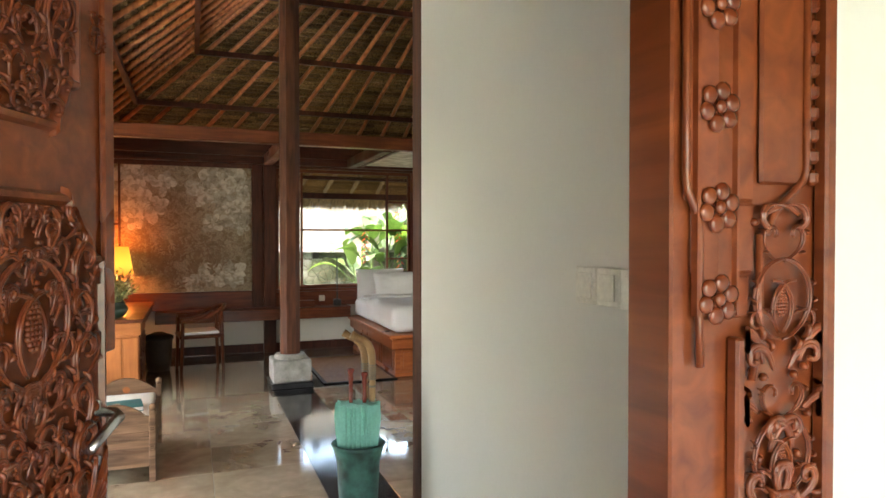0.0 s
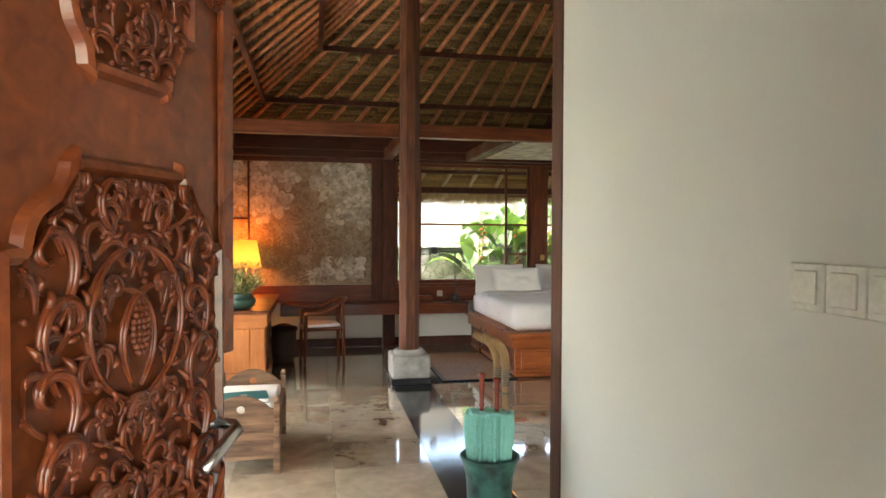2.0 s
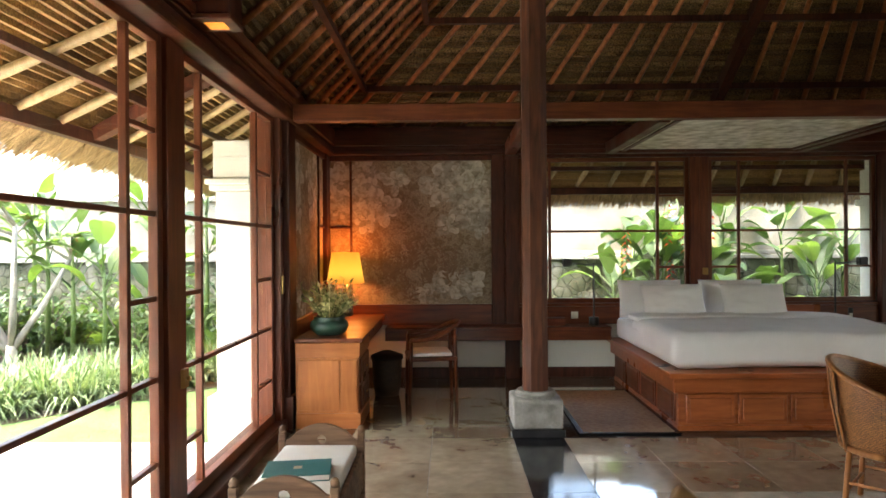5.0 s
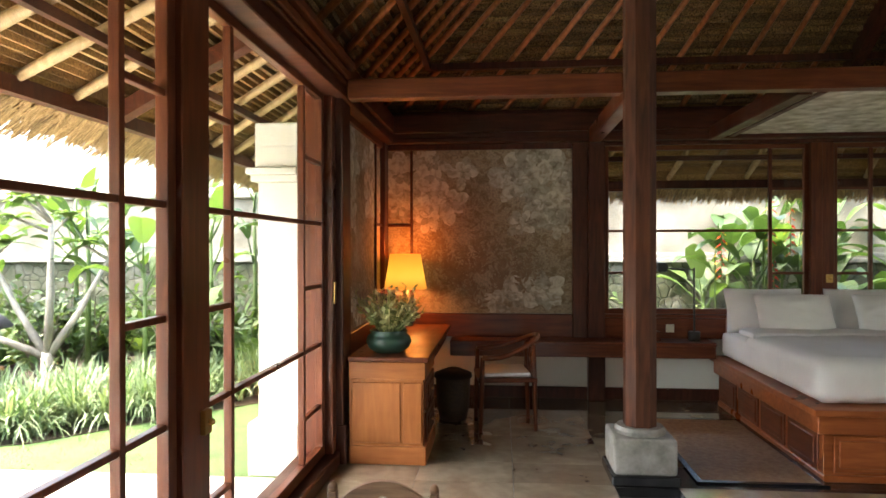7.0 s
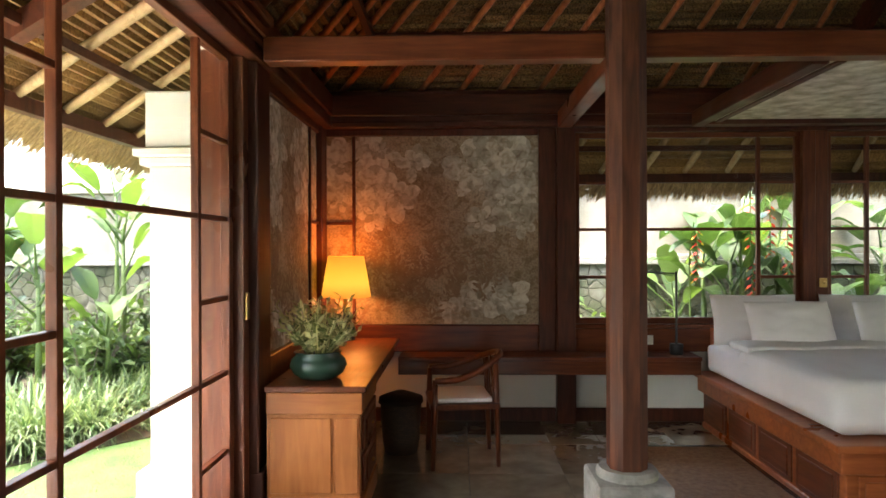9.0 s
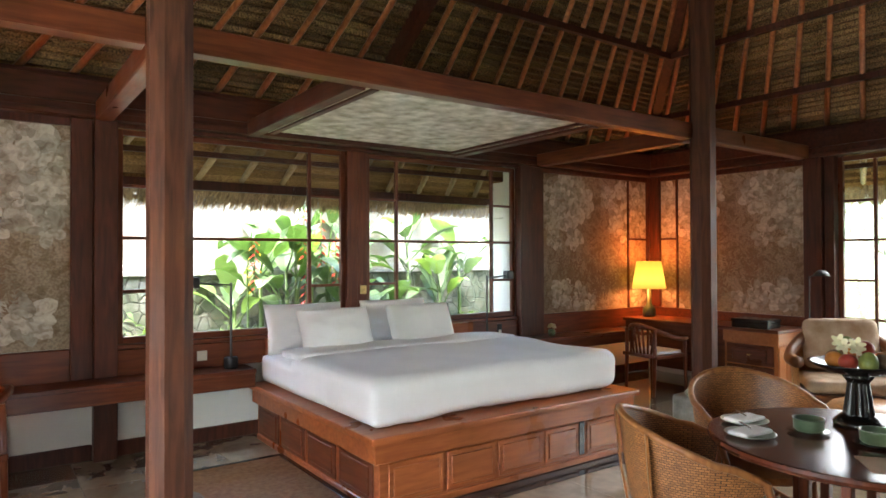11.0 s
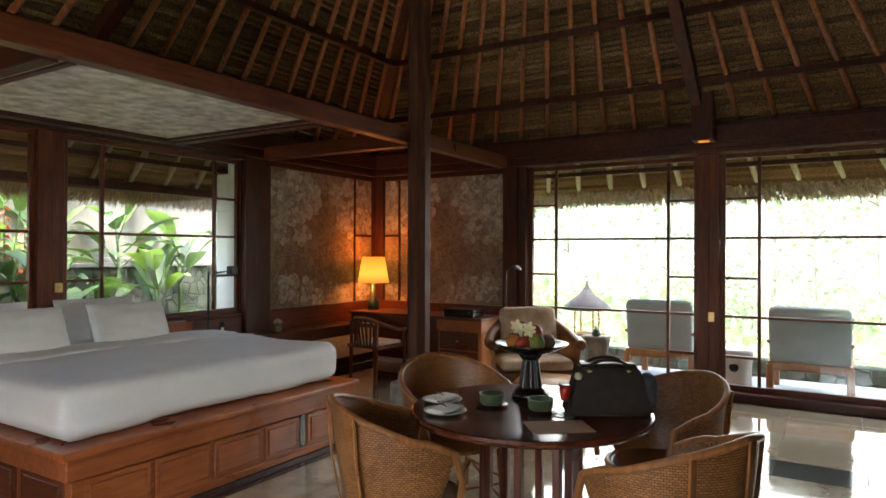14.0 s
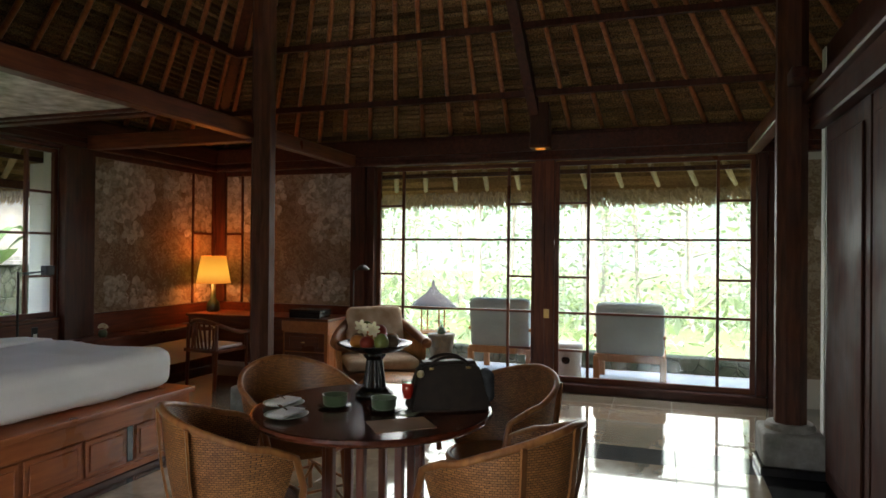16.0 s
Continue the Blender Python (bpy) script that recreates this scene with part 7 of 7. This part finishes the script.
def fern(x, y, s, seed, name="fern", mat=None):
    r = random.Random(seed)
    bm = bmesh.new()
    for k in range(16):
        a, lean = r.uniform(0, 6.28), r.uniform(0.3, 1.1)
        d = Vector((math.cos(a) * lean, math.sin(a) * lean, 1)).normalized()
        L = s * r.uniform(0.6, 1.1)
        for j in range(14):
            t = (j + 1) / 15
            q = d * L * t + Vector((0, 0, -0.35 * L * t * t))
            side = d.cross(Vector((0, 0, 1))).normalized()
            for sg in (-1, 1):
                ln = 0.17 * s * (1.1 - t)
                e = q + (side * sg + d * 0.3) * ln
                o = d * 0.018 * s
                bm.faces.new([bm.verts.new(v) for v in (q - o, e, q + o)])
    ob = mesh_thing(name, bm, mat or LEAF_LIGHT, "pale green feathery fern against the wall", "fern", group="ferns")
    ob.location = (x, y, -0.1)


for k in range(26):
    fern(rg2.uniform(0.8, 8.5), rg2.uniform(11.2, 12.1), rg2.uniform(0.5, 1.25), 100 + k)
for k in range(22):
    fern(rg2.uniform(-8, -1.5), rg2.uniform(10.3, 12.0), rg2.uniform(0.8, 1.5), 140 + k, mat=LEAF if k % 2 else None)


def shrub(x, y, s, seed):
    r = random.Random(seed)
    root = empty("shrub", pose(x, y, -0.1), "leafy light green garden shrub", "shrub", "garden shrubs")
    st, lv = bmesh.new(), bmesh.new()
    for k in range(9):
        a, lean = r.uniform(0, 6.28), r.uniform(0.1, 0.7)
        tip = Vector((math.cos(a) * lean, math.sin(a) * lean, 1)) * s * r.uniform(0.6, 1.0)
        tube([(0, 0, 0), tip * 0.5 + Vector((0, 0, 0.05)), tip], [0.018, 0.012, 0.005], 5, st)
        for j in range(26):
            p = tip * r.uniform(0.3, 1.05) + Vector((r.gauss(0, 0.07), r.gauss(0, 0.07), r.gauss(0, 0.05))) * s
            d = Vector((r.uniform(-1, 1), r.uniform(-1, 1), r.uniform(-0.4, 0.6)))
            broad_leaf(lv, p, d, r.uniform(0.1, 0.2), r.uniform(0.025, 0.045), 0.4, r, 3)
    part("branch", st, BARK, root)
    part("foliage", lv, LEAF_LIGHT if seed % 3 else LEAF, root)


for k in range(26):
    shrub(rg2.uniform(-8.5, -1.2), rg2.uniform(9.6, 11.8), rg2.uniform(0.7, 1.3), 300 + k)
for k in range(12):
    shrub(rg2.uniform(1.2, 8.0), rg2.uniform(11.2, 12.0), rg2.uniform(0.5, 0.95), 340 + k)


def tree(x, y, h, seed, trunk_r=0.09, crown=1.0, name="tree", label="slender pale tree in the wood, haze in its leaf colour", leaves=420, mat=None, z0=-0.2, start=0.35):
    r = random.Random(seed)
    root = empty(name, pose(x, y, z0), label, "tree", "trees")
    lean = Vector((r.uniform(-0.06, 0.06), r.uniform(-0.06, 0.06), 1))
    pts = [lean * h * t + Vector((r.uniform(-0.04, 0.04), r.uniform(-0.04, 0.04), 0)) * h * 0.2 * t for t in (0, 0.25, 0.5, 0.75, 1)]
    bm = tube(pts, [trunk_r, trunk_r * 0.85, trunk_r * 0.65, trunk_r * 0.45, trunk_r * 0.15], 8)
    tips = []
    for k in range(9):
        t = r.uniform(start, 0.95)
        a = r.uniform(0, 6.28)
        p = lean * h * t
        q = p + Vector((math.cos(a), math.sin(a), r.uniform(0.2, 0.8))) * crown * r.uniform(0.5, 1.1) * (1.25 - t)
        tube([p, (p + q) / 2 + Vector((0, 0, 0.05)), q], [trunk_r * 0.35, trunk_r * 0.22, trunk_r * 0.08], 5, bm)
        tips += [q, (p + q) / 2]
    tips.append(pts[-1])
    part("trunk", bm, PALE_BARK, root, "pale bark", True)
    lv = bmesh.new()
    for k in range(leaves):
        c = r.choice(tips)
        p = c + Vector((r.gauss(0, 1), r.gauss(0, 1), r.gauss(0, 0.8))) * crown * 0.3
        d = Vector((r.uniform(-1, 1), r.uniform(-1, 1), r.uniform(-0.7, 0.5))).normalized()
        o = d.cross(Vector((r.uniform(-1, 1), r.uniform(-1, 1), 1))).normalized()
        ln = r.uniform(0.08, 0.2) * (0.6 + crown * 0.4)
        lv.faces.new([lv.verts.new(v) for v in (p, p + d * ln * 0.5 + o * ln * 0.28, p + d * ln, p + d * ln * 0.5 - o * ln * 0.28)])
    part("crown", lv, mat or HAZED_LEAF, root, "loose airy foliage")
    return root


# frangipani by the lawn
def frangipani_tree(x, y):
    root = empty("frangipani_tree", pose(x, y, -0.1), "stout pale frangipani tree with forked limbs", "tree", "trees")
    r = random.Random(9)
    bm = tube([(0, 0, 0), (0.03, 0, 0.5)], [0.08, 0.06], 10)
    lv = bmesh.new()
    for k, (dx, dy, dz) in enumerate(((-0.7, 0.1, 1.0), (0.15, -0.1, 1.4), (0.6, 0.2, 1.0), (-0.2, 0.4, 1.3), (-1.0, -0.2, 0.5))):
        p, q = Vector((0.03, 0, 0.45)), Vector((dx, dy, 0.5 + dz))
        tube([p, p.lerp(q, 0.5) + Vector((0, 0, -0.06)), q], [0.048, 0.034, 0.022], 8, bm)
        for j in range(2):
            e = q + Vector((r.uniform(-0.3, 0.3), r.uniform(-0.3, 0.3), r.uniform(0.15, 0.4)))
            tube([q, e], [0.022, 0.015], 6, bm)
            for m in range(14):
                a = r.uniform(0, 6.28)
                broad_leaf(lv, e, (math.cos(a), math.sin(a), r.uniform(0, 0.7)), r.uniform(0.2, 0.32), 0.045, 0.3, r, 5)
    part("trunk", bm, PALE_BARK, root, "smooth pale bark", True)
    part("crown", lv, LEAF_LIGHT, root, "rosettes of long leaves")


frangipani_tree(-4.35, 9.1)

# woods beyond the terrace
rows_of_trees = []
for k in range(6):
    rows_of_trees.append(tree(16 + k * 0.7, -4 + k * 2.6, 9 + (k % 3) * 1.5, 200 + k, 0.07 + 0.02 * (k % 3), 1.3, leaves=700, z0=-2.5, start=0.2))
wr = random.Random(77)
for k in range(46):
    x = wr.uniform(14, 34)
    y = wr.uniform(-0.75, 1.0) * (x - 2) * 0.75 + 4.0
    s = wr.uniform(0.8, 1.35)
    ob = copy_thing(rows_of_trees[k % 6], pose(x, y, -2.5 - (x - 14) * 0.05, 0, 0, wr.uniform(0, 360)))
    ob.scale = (s, s, s)
bm = bmesh.new()
for k in range(9000):
    x = wr.uniform(10.6, 24)
    y = wr.uniform(-8, 16)
    z = wr.uniform(-0.6, 0.35) + wr.random() ** 3 * 0.9
    d = Vector((wr.uniform(-1, 1), wr.uniform(-1, 1), wr.uniform(-0.2, 1))).normalized()
    o = d.cross(Vector((0.3, 0.2, 1))).normalized()
    ln = wr.uniform(0.12, 0.35)
    p = Vector((x, y, z - (x - 10) * 0.03))
    bm.faces.new([bm.verts.new(v) for v in (p, p + d * ln * 0.5 + o * ln * 0.2, p + d * ln, p + d * ln * 0.5 - o * ln * 0.2)])
tagged(new("undergrowth", finish(bm)), "dense undergrowth below the terrace, haze in its pale green", "shrubs", kind="stuff").data.materials.append(HAZED_LEAF)


def glowing_backdrop():
    # Haze and daylight are emitted by this sheet; the wood is no lamp.
    m, nt, b = shader("glowing_wood_distance", 1.0)
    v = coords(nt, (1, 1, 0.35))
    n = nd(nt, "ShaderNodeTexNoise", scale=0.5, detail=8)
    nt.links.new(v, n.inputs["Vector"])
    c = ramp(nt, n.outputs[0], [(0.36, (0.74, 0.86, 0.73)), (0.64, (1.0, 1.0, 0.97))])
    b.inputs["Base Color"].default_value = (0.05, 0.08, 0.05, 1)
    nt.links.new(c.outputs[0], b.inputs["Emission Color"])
    b.inputs["Emission Strength"].default_value = BACKDROP_GLOW
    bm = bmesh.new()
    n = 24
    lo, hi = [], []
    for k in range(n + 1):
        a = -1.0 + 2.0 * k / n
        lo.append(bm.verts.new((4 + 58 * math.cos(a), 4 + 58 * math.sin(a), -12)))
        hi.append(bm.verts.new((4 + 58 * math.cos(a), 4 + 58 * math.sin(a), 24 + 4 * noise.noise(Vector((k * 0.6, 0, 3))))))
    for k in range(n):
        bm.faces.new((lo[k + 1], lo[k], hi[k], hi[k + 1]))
    setting("backdrop", bm, m, "far hillside, mist and daylight put in as glow")


glowing_backdrop()


def lounge_chair(x, y):
    root = empty("lounge_chair", pose(x, y, -0.01, 0, 0, 0), "low teak terrace lounge chair with a blue-grey cushioned back", "lounge chair", "terrace chairs")
    for sx, sy in ((0.0, -0.37), (0.0, 0.37), (0.8, -0.37), (0.8, 0.37)):
        part("leg", block(sx - 0.035, sx + 0.035, sy - 0.035, sy + 0.035, 0, 0.36, 0.006), TERRACE_TEAK, root)
    part("frame", block(-0.03, 0.85, -0.39, 0.39, 0.30, 0.39, 0.008), TERRACE_TEAK, root)
    part("seat_cushion", soft_box(0.05, 0.85, -0.37, 0.37, 0.391, 0.53, 0.05, 4, 0.004, 8), GREY_CUSHION, root, "blue-grey seat cushion", True)
    back = soft_box(-0.08, 0.08, -0.38, 0.38, 0.0, 0.62, 0.06, 8, 0.004, 10)
    ob = part("back_cushion", back, GREY_CUSHION, root, "blue-grey back cushion", True)
    ob.matrix_basis = pose(0.07, 0, 0.37, 0, -8, 0)
    for sy in (-0.37, 0.37):
        part("armrest", block(-0.02, 0.82, sy - 0.03, sy + 0.03, 0.58, 0.62, 0.006), TERRACE_TEAK, root)
        part("arm_post", block(0.74, 0.80, sy - 0.025, sy + 0.025, 0.37, 0.58, 0.004), TERRACE_TEAK, root)


lounge_chair(8.68, 5.28)
lounge_chair(8.55, 3.72)


def stool(x, y, h, mat, label):
    root = empty("garden_stool", pose(x, y, -0.01), label, "stool", "terrace stools")
    part("drum", lathe([(0, 0), (0.15, 0), (0.17, 0.05), (0.16, h * 0.3), (0.17, h * 0.7), (0.185, h - 0.04), (0.18, h), (0, h)], 28), mat, root, "", True)
    part("hand_hold", lathe([(0.03, -0.008), (0.05, 0.0), (0.03, 0.008)], 18), BLACK_LACQUER, root).matrix_basis = pose(-0.165, 0.0, h * 0.6, 0, 90, 0)
    return root


stool(8.75, 4.45, 0.46, PAVING, "pale carved stone garden stool on the terrace")
drum = empty("side_table", pose(8.7, 6.05, -0.01), "carved drum side table on the terrace", "side table")
part("drum", lathe([(0, 0), (0.16, 0), (0.15, 0.1), (0.14, 0.3), (0.17, 0.45), (0.18, 0.5), (0, 0.5)], 28), BARK, drum, "", True)
jar = empty("incense_jar", pose(8.7, 6.05, 0.49), "small green lidded jar on the side table", "jar")
part("body", lathe([(0, 0), (0.05, 0), (0.06, 0.03), (0.045, 0.07), (0, 0.07)], 20), GREEN_GLAZE, jar, "", True)
part("lid", lathe([(0.05, 0.07), (0.03, 0.09), (0.012, 0.1), (0.012, 0.115), (0, 0.12)], 20), GREEN_GLAZE, jar, "", True)


def thatched_lantern(x, y, z, s, name="garden_lantern"):
    root = empty(name, pose(x, y, z), "small garden shrine lantern under a grey thatched cone roof", "garden lantern", "garden lanterns")
    prof = [(0.0, 0.62 * s), (0.03 * s, 0.6 * s), (0.045 * s, 0.48 * s), (0.16 * s, 0.33 * s), (0.40 * s, 0.14 * s), (0.52 * s, 0.02 * s), (0.50 * s, 0.0), (0.1 * s, 0.06 * s), (0, 0.06 * s)]
    part("thatch_cap", lathe(list(reversed(prof)), 30), thatch_material("grey_thatch", (0.02, 0.02, 0.024), (0.075, 0.075, 0.085)), root, "", True)
    for a in range(4):
        dx, dy = 0.28 * s * math.cos(a * math.pi / 2 + 0.8), 0.28 * s * math.sin(a * math.pi / 2 + 0.8)
        part("post", tube([(dx, dy, 0.1 * s), (dx, dy, -0.5 * s)], 0.02 * s, 8), TERRACE_TEAK, root)
    part("tray", block(-0.3 * s, 0.3 * s, -0.3 * s, 0.3 * s, -0.55 * s, -0.5 * s, 0.01), TERRACE_TEAK, root)
    part("pole", tube([(0, 0, -0.55 * s), (0, 0, -z - 0.2)], 0.035, 8), TERRACE_TEAK, root)


thatched_lantern(10.45, 6.78, 0.66, 0.72)
thatched_lantern(-4.6, 8.3, 0.75, 0.8)


# ---------------------------------------------------------------- floor
floor = setting("floor", block(WEST - 0.02, EAST + 0.02, SOUTH - 2.5, NORTH + 0.02, -0.12, -0.012, 0), STONE, "polished beige marble tiles with black granite bands")


def split(edges):
    out = []
    for a, b, n in edges:
        out += [(a + (b - a) * k / n, a + (b - a) * (k + 1) / n, n == 0) for k in range(n)]
    return out


cols = [(a, b, False) for a, b, _ in split([(WEST, 1.3, 3)])] + [(1.3, 1.7, True)] + [(a, b, False) for a, b, _ in split([(1.7, 5.78, 7)])] + [(5.78, 6.18, True)] + [(a, b, False) for a, b, _ in split([(6.18, EAST, 3)])]
rows_y = [(a, b, False) for a, b, _ in split([(0.64, 2.3, 3)])] + [(2.3, 2.7, True)] + [(a, b, False) for a, b, _ in split([(2.7, 6.7, 7)])] + [(6.7, 7.1, True)] + [(a, b, False) for a, b, _ in split([(7.1, NORTH, 3)])]
tile_meshes = {}


def tile(x0, x1, y0, y1, mat):
    w, d = round(x1 - x0, 4), round(y1 - y0, 4)
    key = (w, d, mat.name)
    if key not in tile_meshes:
        me = finish(block(-w / 2 + 0.0012, w / 2 - 0.0012, -d / 2 + 0.0012, d / 2 - 0.0012, -0.012, 0.0, 0.0012))
        me.materials.append(mat)
        tile_meshes[key] = me
    t = new("tile", tile_meshes[key])
    t.parent = floor
    t.location = ((x0 + x1) / 2, (y0 + y1) / 2, 0)


for x0, x1, bx in cols:
    for y0, y1, by in rows_y:
        black = bx or by
        if black:
            inside_band = (bx and 2.3 <= y0 < 7.1) or (by and 1.3 <= x0 < 6.18)
            if inside_band:
                tile(x0, x1, y0, y1, BLACK_STONE)
                continue
        tile(x0, x1, y0, y1, MARBLE)
